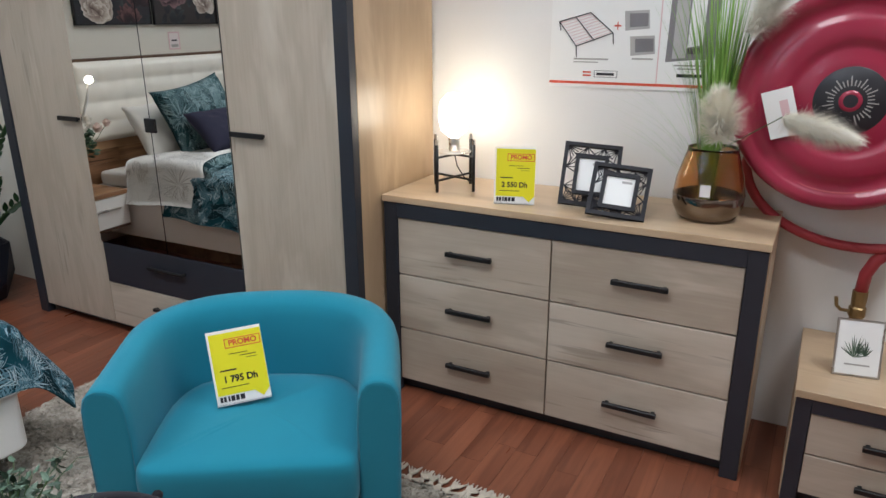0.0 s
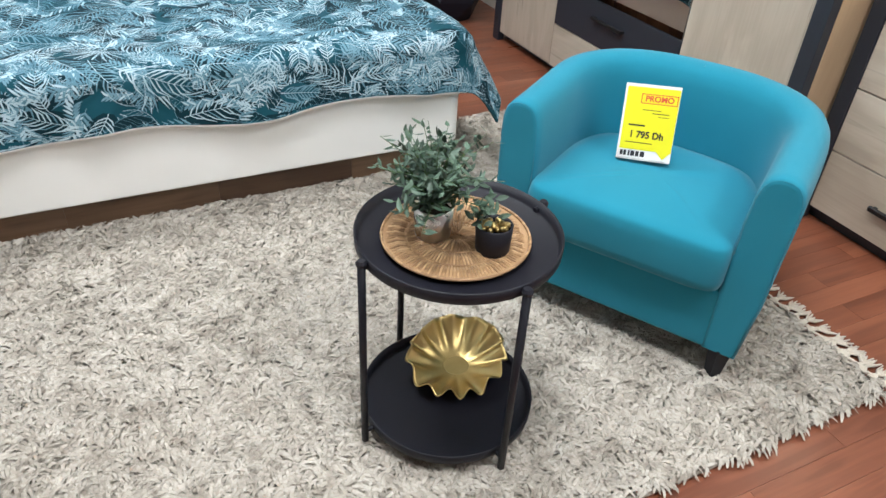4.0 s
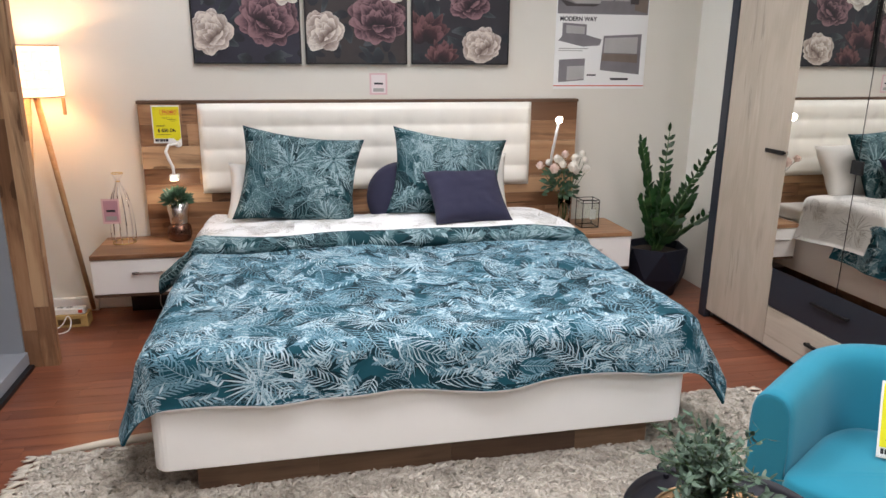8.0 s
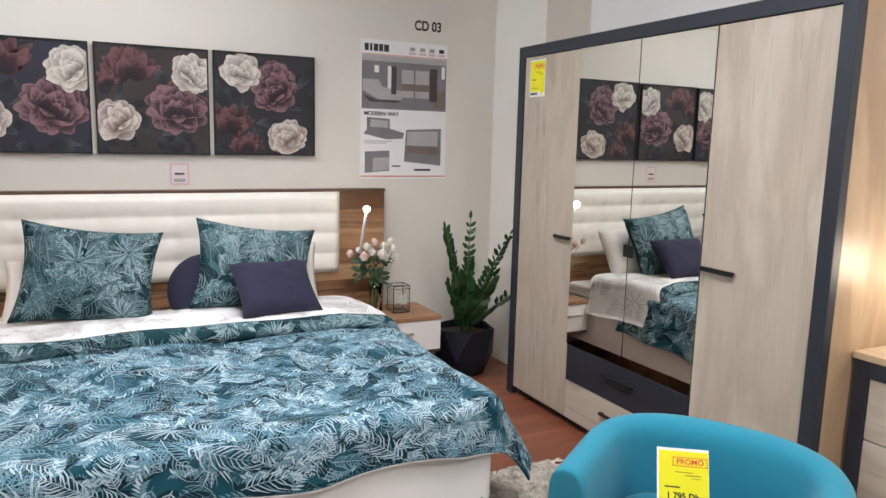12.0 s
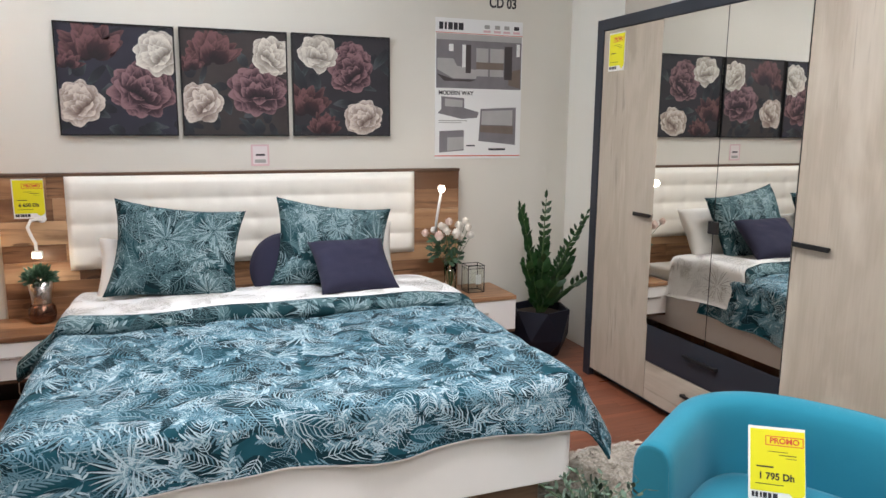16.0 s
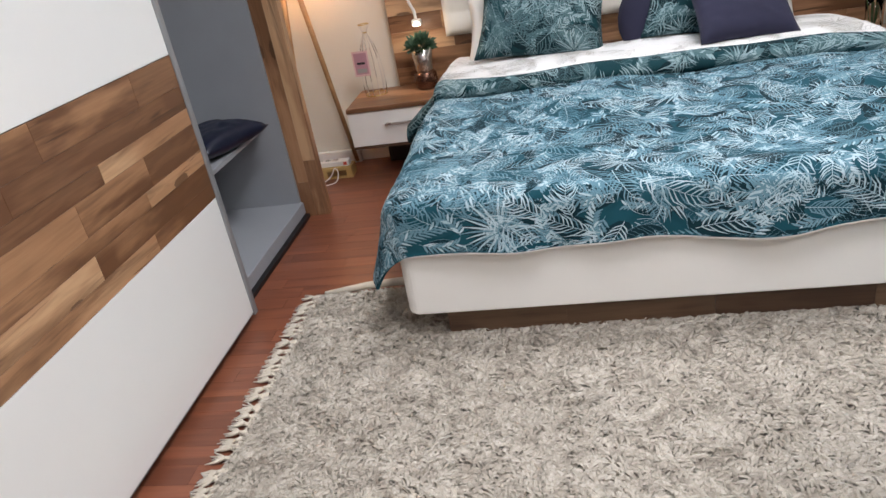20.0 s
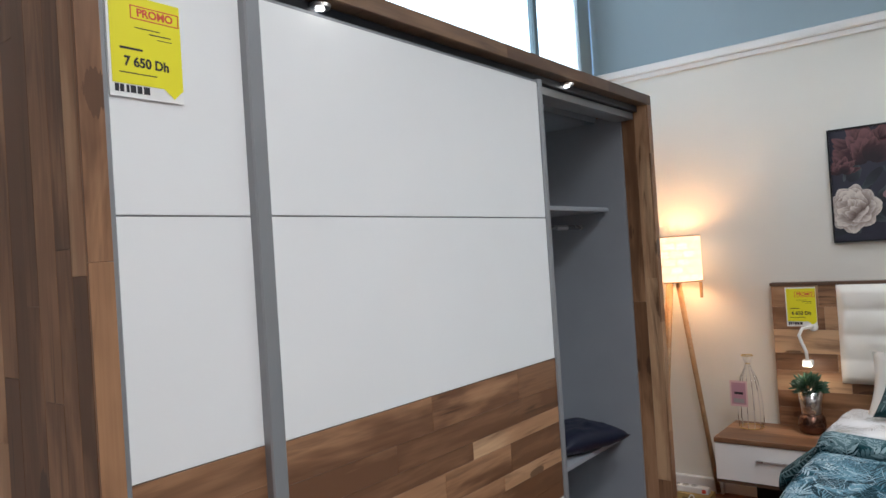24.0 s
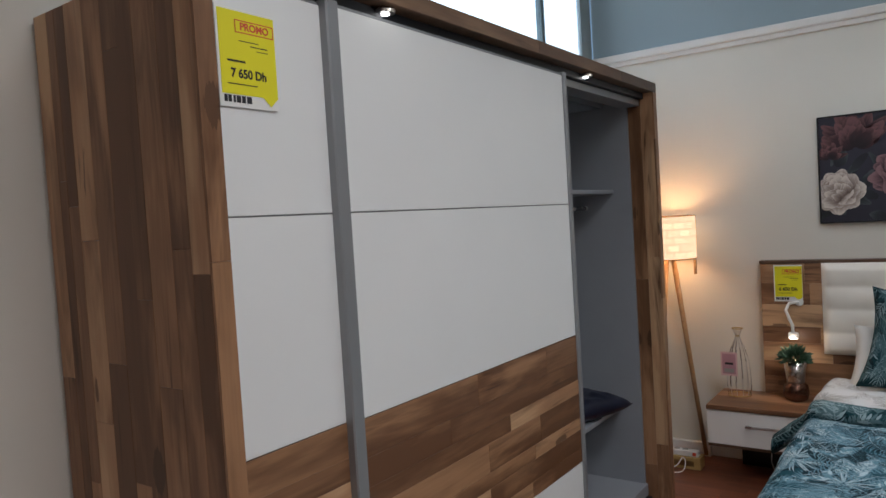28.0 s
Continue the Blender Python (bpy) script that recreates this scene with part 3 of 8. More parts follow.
    scatter(fern, int(small * 1.3 * area_), 0.085 * scale, 0.16, 0.3, 0.0010)
    scatter(burst, int(big * area_), 0.24 * scale, 0.13, 0.19, 0.0013)
    me = bpy.data.meshes.new(name)
    inv = WM[parent].inverted() @ FR[parent]
    me.from_pydata([tuple(inv @ Vector(v)) for v in cloth.lift(verts)], [], faces)
    for mt in materials:
        me.materials.append(mt)
    me.polygons.foreach_set("material_index", slots)
    me.polygons.foreach_set("use_smooth", [True] * len(faces))
    ob = new(name, me)
    ob.parent = parent
    WM[ob], FR[ob] = WM[parent], FR[parent]
    return tagged(ob, label, kind="stuff")


def sheet(nu, nv, fn, uvfn=None, back=0.0, flip=1.0):
    """A grid of points fn(i/nu, j/nv), with its own cloth coordinates."""
    bm = bmesh.new()
    rows = [[bm.verts.new(fn(i / nu, j / nv)) for i in range(nu + 1)] for j in range(nv + 1)]
    layer = bm.loops.layers.uv.new("cloth") if uvfn else None
    for j in range(nv):
        for i in range(nu):
            f = bm.faces.new((rows[j][i], rows[j][i + 1], rows[j + 1][i + 1], rows[j + 1][i]))
            if uvfn:
                for lp, (a, b) in zip(f.loops, ((i, j), (i + 1, j), (i + 1, j + 1), (i, j + 1))):
                    lp[layer].uv = uvfn(a / nu, b / nv)
    if back:
        # a second skin behind the first, closed along the four hems
        g = Cloth(nu, nv, fn, flip)
        low = [[bm.verts.new(g.p[j, i] - g.n[j, i] * back) for i in range(nu + 1)] for j in range(nv + 1)]
        quads = [(low[j][i], low[j + 1][i], low[j + 1][i + 1], low[j][i + 1]) for j in range(nv) for i in range(nu)]
        quads += [(rows[j][i], low[j][i], low[j][i + 1], rows[j][i + 1]) for j in (0, nv) for i in range(nu)]
        quads += [(rows[j][i], rows[j + 1][i], low[j + 1][i], low[j][i]) for i in (0, nu) for j in range(nv)]
        for q in quads:
            bm.faces.new(q)
    return bm


def pillow_front(w, h, thick, m, puff=0.5, ears=0.07, seed=0):
    """The face of a pillow that looks along its own -y, as a function of u and v in 0..1."""
    def fn(a, b):
        u, v = 2 * a - 1, 2 * b - 1
        x = w / 2 * u * (1 - ears * (1 - v * v) * abs(u))
        z = h / 2 * v * (1 - ears * (1 - u * u) * abs(v))
        t = thick / 2 * (max(0.0, (1 - u ** 4) * (1 - v ** 4))) ** puff
        t *= 1 + 0.16 * noise.noise((u * 1.7 + seed, v * 1.7, -3.0 + seed))
        t += 0.008 * (1 - u ** 6) * (1 - v ** 6) * noise.noise((u * 5 + seed, v * 5, 8.0))
        return tuple(m @ Vector((x, -t, z + h / 2)))
    return fn


def pillow_mesh(name, w, h, thick, material, n=22, puff=0.5, ears=0.07, seed=0, uv0=(0, 0)):
    """A stuffed pillow in its own x (width), z (height), y (thickness), with its base edge at z = 0."""
    bm = bmesh.new()
    layer = bm.loops.layers.uv.new("cloth")
    for side in (1, -1):
        rows = []
        for j in range(n + 1):
            row = []
            for i in range(n + 1):
                u, v = 2 * i / n - 1, 2 * j / n - 1
                x = w / 2 * u * (1 - ears * (1 - v * v) * abs(u))
                z = h / 2 * v * (1 - ears * (1 - u * u) * abs(v))
                t = thick / 2 * ((1 - u ** 4) * (1 - v ** 4)) ** puff
                t *= 1 + 0.16 * noise.noise((u * 1.7 + seed, v * 1.7, side * 3.0 + seed))
                t += 0.008 * (1 - u ** 6) * (1 - v ** 6) * noise.noise((u * 5 + seed, v * 5, 9 + side))
                row.append(bm.verts.new((x, side * t, z + h / 2)))
            rows.append(row)
        for j in range(n):
            for i in range(n):
                q = [(i, j), (i + 1, j), (i + 1, j + 1), (i, j + 1)]
                if side > 0:
                    q = q[::-1]
                f = bm.faces.new([rows[b][a] for a, b in q])
                for lp, (a, b) in zip(f.loops, q):
                    lp[layer].uv = (uv0[0] + a / n * w + (3 if side > 0 else 0), uv0[1] + b / n * h)
    bmesh.ops.remove_doubles(bm, verts=bm.verts, dist=1e-5)
    me = mesh_of(bm, name, True)
    me.materials.append(material)
    return me


def leaf_face(bm, base, tip, side, width, fold=0.0, slot=0):
    """A pointed leaf of four faces from base to tip, folded along its rib."""
    base, tip, side = Vector(base), Vector(tip), Vector(side).normalized()
    up = (tip - base).cross(side).normalized()
    a = [bm.verts.new(base + (tip - base) * t + side * (s * width) + up * (fold * width * (abs(s) + (0.4 if 0 < t < 1 else 0)))) for t, s in ((0, 0), (0.35, 0.5), (0.72, 0.38), (1, 0), (0.72, -0.38), (0.35, -0.5), (0.5, 0))]
    for q in ((0, 1, 6), (1, 2, 6), (2, 3, 6), (3, 4, 6), (4, 5, 6), (5, 0, 6)):
        bm.faces.new([a[k] for k in q]).material_index = slot


def words(name, text, size, m, material, parent, label="", squeeze=1.0):
    """Readable writing in the built-in font, centred on m's origin, facing m's z."""
    cu = bpy.data.curves.new(name, "FONT")
    cu.body, cu.size, cu.align_x, cu.align_y, cu.extrude = text, size, "CENTER", "CENTER", 0.0004
    cu.offset = size * 0.032
    tmp = new("lettering", cu)
    me = bpy.data.meshes.new_from_object(tmp.evaluated_get(bpy.context.evaluated_depsgraph_get()))
    bpy.data.objects.remove(tmp)
    me.materials.clear()
    me.materials.append(material)
    return placed(name, me, parent, m @ Matrix.Diagonal((squeeze, 1, 1, 1)), label)


def facing(x, y, z, normal):
    """A pose whose z is the normal and whose y is as upright as can be."""
    nz = Vector(normal).normalized()
    up = Vector((0, 0, 1))
    ux = up.cross(nz).normalized()
    uy = nz.cross(ux)
    return Matrix.Translation((x, y, z)) @ Matrix((ux, uy, nz)).transposed().to_4x4()


def plate(bm, m, x0, x1, y0, y1, z0=0.0, z1=0.0006, slot=0):
    """A thin printed patch on a card, in the card's own plane."""
    before = set(bm.faces)
    bmesh.ops.create_cube(bm, size=1.0, matrix=m @ Matrix.LocRotScale(((x0 + x1) / 2, (y0 + y1) / 2, (z0 + z1) / 2), None, (x1 - x0, y1 - y0, z1 - z0)))
    for f in set(bm.faces) - before:
        f.material_index = slot
    return bm


def price_card(m, price, label, w=0.148, h=0.208, stand=True, name="price_card", category="price card", where=None):
    """A yellow promotional card in a clear holder; m is the pose of its middle, z facing out."""
    loc = m.translation
    t = thing(name, (loc.x, loc.y, where if where is not None else loc.z - h / 2), label, category)
    part("holder", plate(bmesh.new(), m, -w / 2, w / 2, -h / 2, h / 2, -0.004, 0.0), M_CARDWHITE, t)
    bm = plate(bmesh.new(), m, -w / 2 + 0.006, w / 2 - 0.001, -h / 2 + 0.028, h / 2 - 0.008, 0.0002, 0.0012)
    tri = [m @ Vector(p) for p in ((w * 0.22, -h / 2 + 0.028, 0.0012), (w / 2 - 0.002, -h / 2 + 0.028, 0.0012), (w * 0.36, -h / 2 + 0.008, 0.0012))]
    bm.faces.new([bm.verts.new(p) for p in tri[::-1]])
    part("sheet", bm, M_YELLOW, t, "bright yellow printed sheet")
    bm = bmesh.new()
    x0, x1, y0, y1, b = -w * 0.19, w / 2 - 0.004, h * 0.25, h * 0.38, 0.0022
    for q in ((x0, x1, y0, y0 + b), (x0, x1, y1 - b, y1), (x0, x0 + b, y0, y1), (x1 - b, x1, y0, y1)):
        plate(bm, m, *q, 0.0012, 0.0018)
    part("promo_box", bm, M_REDINK, t)
    words("promo_word", "PROMO", h * 0.105, m @ Matrix.Translation((w * 0.145, h * 0.315, 0.0014)), M_REDINK, t)
    for x, y, lw, lh in ((0.03, 0.17, 0.34, 0.008), (0.2, 0.13, 0.3, 0.01), (0.26, 0.09, 0.2, 0.006), (-0.2, -0.04, 0.3, 0.02), (-0.12, -0.27, 0.5, 0.01)):
        part("print_bar", plate(bmesh.new(), m, (x - lw / 2) * w, (x + lw / 2) * w, (y - lh / 2) * h, (y + lh / 2) * h, 0.0012, 0.0017), M_INK, t)
    if price:
        words("price", price, h * 0.125, m @ Matrix.Translation((0.0, -h * 0.165, 0.0014)), M_INK, t, squeeze=0.95)
    for x, lw in ((-0.41, 0.05), (-0.345, 0.05), (-0.27, 0.035), (-0.2, 0.07), (-0.115, 0.06), (-0.02, 0.08)):
        part("mark", plate(bmesh.new(), m, (x - lw / 2) * w, (x + lw / 2) * w, -h * 0.455, -h * 0.385, 0.0002, 0.0012), M_INK, t)
    if stand:
        part("foot", plate(bmesh.new(), m, -w / 2, w / 2, -h / 2, -h / 2 + 0.003, -0.03, 0.012), M_CLEAR, t)
    return t

# ---------------------------------------------------------------- the room
XW, XE, YS = -2.3, 2.57, -8.0     # faces of the left wall, the right wall and the hall's far end
floor = setting("floor", boxed(XW - 0.2, XE + 0.2, YS - 0.2, W + 0.2, -0.1, -0.004), M_FLOORGAP, "dark red-brown laminate floor in staggered strips", "floor")
setting("wall_north", boxed(XW, XE + 0.2, W, W + 0.18, 0, 2.6), M_WALL, "cream painted wall behind the bed", "wall")
setting("wall_north_upper", boxed(XW, XE + 0.2, W + 0.02, W + 0.18, 2.6, CEIL), M_UPPER, "grey-blue painted wall above the cornice", "wall")
bm = boxed(XW, XE, W - 0.035, W + 0.02, 2.575, 2.625, bevel=0.008)
cube(bm, XW, XE, W - 0.018, W + 0.02, 2.545, 2.575, bevel=0.004)
setting("cornice", bm, M_CORNICE, "narrow off-white plaster cornice along the wall", "cornice")
setting("wall_east", boxed(XE, XE + 0.18, YS - 0.2, W, 0, CEIL), M_WHITEWALL, "white painted wall behind the dresser", "wall")
setting("wall_pilaster", boxed(2.23, XE, -0.42, W, 0, CEIL), M_WALL, "cream boxed-in pilaster in the corner", "wall")
setting("wall_south", boxed(XW - 0.2, XE + 0.2, YS - 0.18, YS, 0, CEIL), M_WHITEWALL, "white wall at the end of the showroom", "wall")
# the left wall is solid up to the wardrobe's top, and glazed above it near the bed wall
GY0, GZ0, GY1 = -2.62, 2.25, 0.04
bm = boxed(XW - 0.18, XW, YS - 0.2, W, 0, GZ0)
cube(bm, XW - 0.18, XW, YS - 0.2, GY0, GZ0, CEIL)
setting("wall_west_upper", boxed(XW - 0.03, XW, GY1, W, GZ0, CEIL), M_UPPER, "narrow grey-blue wall strip beside the window", "wall")
setting("wall_west", bm, M_WALL, "cream painted wall behind the sliding wardrobe", "wall")
setting("ceiling", boxed(XW - 0.2, XE + 0.2, YS - 0.2, W + 0.2, CEIL, CEIL + 0.15), M_CEIL, "pale grey ceiling over the showroom", "ceiling")
bm = boxed(XW + 0.05, 2.2, W - 0.016, W, 0, 0.08, bevel=0.004)
setting("baseboard", bm, M_CORNICE, "low off-white baseboard", "baseboard")

win = own(tagged(new("window_1"), "bright clerestory window with thin steel mullions", "window", kind="structure"))
for y0, y1 in ((GY0, -2.19), (-2.15, -0.515), (-0.475, GY1)):
    g = part("pane", boxed(XW - 0.024, XW - 0.018, y0, y1, GZ0, CEIL), M_GLASS, win)
    g.visible_shadow = False
for y in (-2.17, -0.495):
    part("mullion", boxed(XW - 0.05, XW - 0.005, y - 0.02, y + 0.02, GZ0, CEIL, bevel=0.004), M_STEEL, win)
part("spandrel", boxed(XW - 0.045, XW - 0.026, GY0, -2.36, 2.6, 2.73, bevel=0.002), M_STEEL, win, "dark steel spandrel strip")
part("sill", boxed(XW - 0.18, XW + 0.01, GY0, GY1, GZ0 - 0.02, GZ0 + 0.004, bevel=0.003), M_STEEL, win)


def girder(name, a, b, wide, high, label):
    """A straight painted beam from a to b."""
    a, b = Vector(a), Vector(b)
    u = (b - a).normalized()
    v = Vector((0, 0, 1)).cross(u).normalized()
    m = Matrix((u, v, u.cross(v))).transposed().to_4x4()
    bm = boxed(0, (b - a).length, -wide / 2, wide / 2, 0, high, bevel=0.005)
    bm.transform(Matrix.Translation(a) @ m)
    return setting(name, bm, M_BEAM, label, "beam")


girder("roof_beam", (-2.27, -1.573, 2.77), (2.15, 0.08, 2.77), 0.13, 0.1, "pale blue steel beam crossing under the ceiling")
girder("roof_beam", (-2.17, -1.62, 2.77), (-2.235, -2.66, 2.77), 0.12, 0.1, "pale blue steel beam along the clerestory")
for px, py in PANELS:
    t = thing("ceiling_light", (px, py, CEIL), "square white ceiling light panel, switched on", "ceiling light", group="ceiling lights")
    bm = boxed(px - 0.5, px + 0.5, py - 0.5, py - 0.46, CEIL - 0.06, CEIL)
    for q in ((px - 0.5, px + 0.5, py + 0.46, py + 0.5), (px - 0.5, px - 0.46, py - 0.46, py + 0.46), (px + 0.46, px + 0.5, py - 0.46, py + 0.46)):
        cube(bm, *q, CEIL - 0.06, CEIL)
    part("frame", bm, M_WHITE, t)
    part("diffuser", boxed(px - 0.46, px + 0.46, py - 0.46, py + 0.46, CEIL - 0.03, CEIL - 0.02), M_PANEL, t)

# ---------------------------------------------------------------- staves of the printed acacia boards
def staves(parent, origin, along, across, length, width, rows, seed, thick=0.006, material=None, lo=0.32, hi=0.95):
    """Staggered staves laid over a rectangle; their grain runs along."""
    rng = random.Random(seed)
    o, u, v = Vector(origin), Vector(along), Vector(across)
    nrm = u.cross(v)
    turn = Matrix((u, v, nrm)).transposed().to_4x4()
    cuts = [0.0]
    for k in range(rows):
        cuts.append(cuts[-1] + rng.uniform(0.55, 1.45))
    cuts = [c / cuts[-1] * width for c in cuts]
    for a, b in zip(cuts, cuts[1:]):
        s = -rng.uniform(0, lo)
        while s < length - 0.02:
            e = s + rng.uniform(lo, hi)
            s0, e0 = max(s, 0.0), min(e, length)
            if length - e0 < 0.12:
                e0 = e = length
            if e0 - s0 > 0.03:
                me = box_mesh(e0 - s0 - 0.0008, b - a - 0.0008, thick, material or M_ACACIA, 0.0006)
                placed("stave", me, parent, Matrix.Translation(o + u * ((s0 + e0) / 2) + v * ((a + b) / 2) + nrm * (thick / 2)) @ turn)
            s = e


# ---------------------------------------------------------------- sliding wardrobe on the left
def sliding_wardrobe():
    t = thing("sliding_wardrobe", (-1.95, -2.05, 0), "large white sliding-door wardrobe with acacia band, one side open", "wardrobe")
    Y0, Y1, XF, XB, Z = -3.47, -0.6, -1.622, XW + 0.02, 2.262
    XP = -1.9                                   # where the portal meets the lower body behind it
    # end panels: portal and body
    for ya, yb, s in ((Y0, Y0 + 0.05, 1), (Y1 - 0.05, Y1, 2)):
        pn = part("portal_side", boxed(XP, XF, ya + 0.006, yb - 0.006, 0, Z - 0.05), M_ACACIA, t)
        if s == 1:
            staves(pn, (XF, ya + 0.006, 0), (0, 0, 1), (-1, 0, 0), Z, XF - XP, 4, 11, lo=0.5, hi=1.5)
        else:
            staves(pn, (XF, ya + 0.006, 0), (0, 0, 1), (-1, 0, 0), Z - 0.05, 0.135, 2, 31 + s, lo=0.5, hi=1.3)
            part("inner_lining", boxed(XB, XF - 0.137, ya - 0.012, ya + 0.006, 0.02, Z - 0.08), M_INSIDE, t, "grey interior side panel")
        staves(pn, (XF, yb, 0), (0, 0, 1), (0, -1, 0), Z - 0.05, 0.05, 1, 21 + s, thick=0.008, lo=0.5, hi=1.1)
        b = part("body_side", boxed(XB, XP, ya + 0.006, yb - 0.006, 0, Z - 0.075), M_INSIDE, t)
        if s == 1:
            staves(b, (XP, ya + 0.008, 0), (0, 0, 1), (-1, 0, 0), Z - 0.075, XP - XB, 6, 12, lo=0.4, hi=1.3)
    top = part("portal_top", boxed(XP, XF, Y0 + 0.01, Y1 - 0.01, Z - 0.05, Z - 0.006), M_DARKACACIA, t)
    staves(top, (XF, Y0, Z - 0.05), (0, 1, 0), (0, 0, 1), Y1 - Y0, 0.05, 1, 41, thick=0.008, lo=0.5, hi=1.1, material=M_DARKACACIA)
    part("body_top", boxed(XB, XP, Y0 + 0.05, Y1 - 0.05, Z - 0.1, Z - 0.078), M_INSIDE, t)
    part("top_filler", boxed(XP - 0.02, XP + 0.004, Y0 + 0.05, Y1 - 0.05, Z - 0.1, Z - 0.051), M_INSIDE, t)
    part("back", boxed(XB, XB + 0.012, Y0 + 0.05, Y1 - 0.05, 0.02, Z - 0.1), M_INSIDE, t)
    part("bottom", boxed(XB + 0.012, -1.745, Y0 + 0.05, Y1 - 0.05, 0.02, 0.085, bevel=0.003), M_INSIDE, t)
    part("plinth", boxed(XB + 0.05, XF - 0.1, Y0 + 0.06, Y1 - 0.06, 0, 0.02), M_BLACK, t)
    for ya, yb in ((-2.55, -2.53), (-1.62, -1.6)):
        part("divider", boxed(XB + 0.012, -1.84, ya, yb, 0.085, Z - 0.1), M_INSIDE, t)
    for z in (0.50, 1.69):
        part("shelf", boxed(XB + 0.012, -1.855, -1.6, Y1 - 0.05, z, z + 0.022, bevel=0.002), M_INSIDE, t)
    part("hanging_rail", bar([(-2.02, -1.6, 1.62), (-2.02, Y1 - 0.05, 1.62)], 0.012, 10), M_CHROME, t)
    # the track's dark colour gives the shade between door tops and portal
    part("track", boxed(-1.78, -1.668, Y0 + 0.05, Y1 - 0.05, Z - 0.08, Z - 0.05, bevel=0.002), M_NAVY, t, "sliding track, darkened for the shaded gap over the doors")
    part("guide_rail", boxed(-1.79, -1.69, -1.66, Y1 - 0.055, Z - 0.115, Z - 0.082, bevel=0.002), M_GREYALU, t, "grey aluminium guide rail")
    # doors
    def door(y0, y1, x, nm, seed, rightstile):
        d = part("door", boxed(x - 0.022, x - 0.005, y0 + 0.01, y1 - 0.01, 0.035, 2.175), M_GREYALU, t, "sliding door of two white fields and a wood band")
        ya, yb = y0 + 0.045, y1 - (0.03 if rightstile else 0.0)
        part("panel", boxed(x - 0.005, x, ya, yb, 1.638, 2.165, bevel=0.001), M_DOORWHITE, d)
        part("panel", boxed(x - 0.005, x, ya, yb, 1.092, 1.634, bevel=0.001), M_DOORWHITE, d)
        part("panel", boxed(x - 0.005, x, ya, yb, 0.045, 0.556, bevel=0.001), M_DOORWHITE, d)
        staves(d, (x - 0.004, ya, 0.558), (0, 1, 0), (0, 0, 1), yb - ya, 0.532, 7, seed, thick=0.005, lo=0.35, hi=1.05)
        part("stile", boxed(x - 0.03, x + 0.008, y0, y0 + 0.045, 0.03, 2.18, bevel=0.004), M_GREYALU, d, "grey aluminium grip stile")
        if rightstile:
            part("stile", boxed(x - 0.03, x + 0.008, y1 - 0.03, y1, 0.03, 2.18, bevel=0.004), M_GREYALU, d, "grey aluminium grip stile")
        return d
    door(-3.062, -1.668, -1.640, "door", 51, True)
    door(-3.435, -2.0, -1.659, "door", 52, False)
    # black strip behind the left door's edge, in place of the gap's shade
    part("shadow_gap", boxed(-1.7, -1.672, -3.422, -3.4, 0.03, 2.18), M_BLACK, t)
    for y in (-2.8, -1.42):
        s = part("spotlight", turned([(0.028, 0), (0.03, 0.008), (0.024, 0.014)], 20, (-1.655, y, Z - 0.066)), M_CHROME, t, smooth=False)
        part("lens", turned([(0.012, 0), (0.012, 0.003)], 20, (-1.655, y, Z - 0.07)), M_LED, s, "lit spotlight lens")
    return t


sliding_wardrobe()
price_card(facing(-1.654, -3.305, 1.992, (1, 0, 0)), "7 650 Dh", "yellow promotional price card stuck on the white wardrobe door", w=0.165, h=0.222, stand=False)


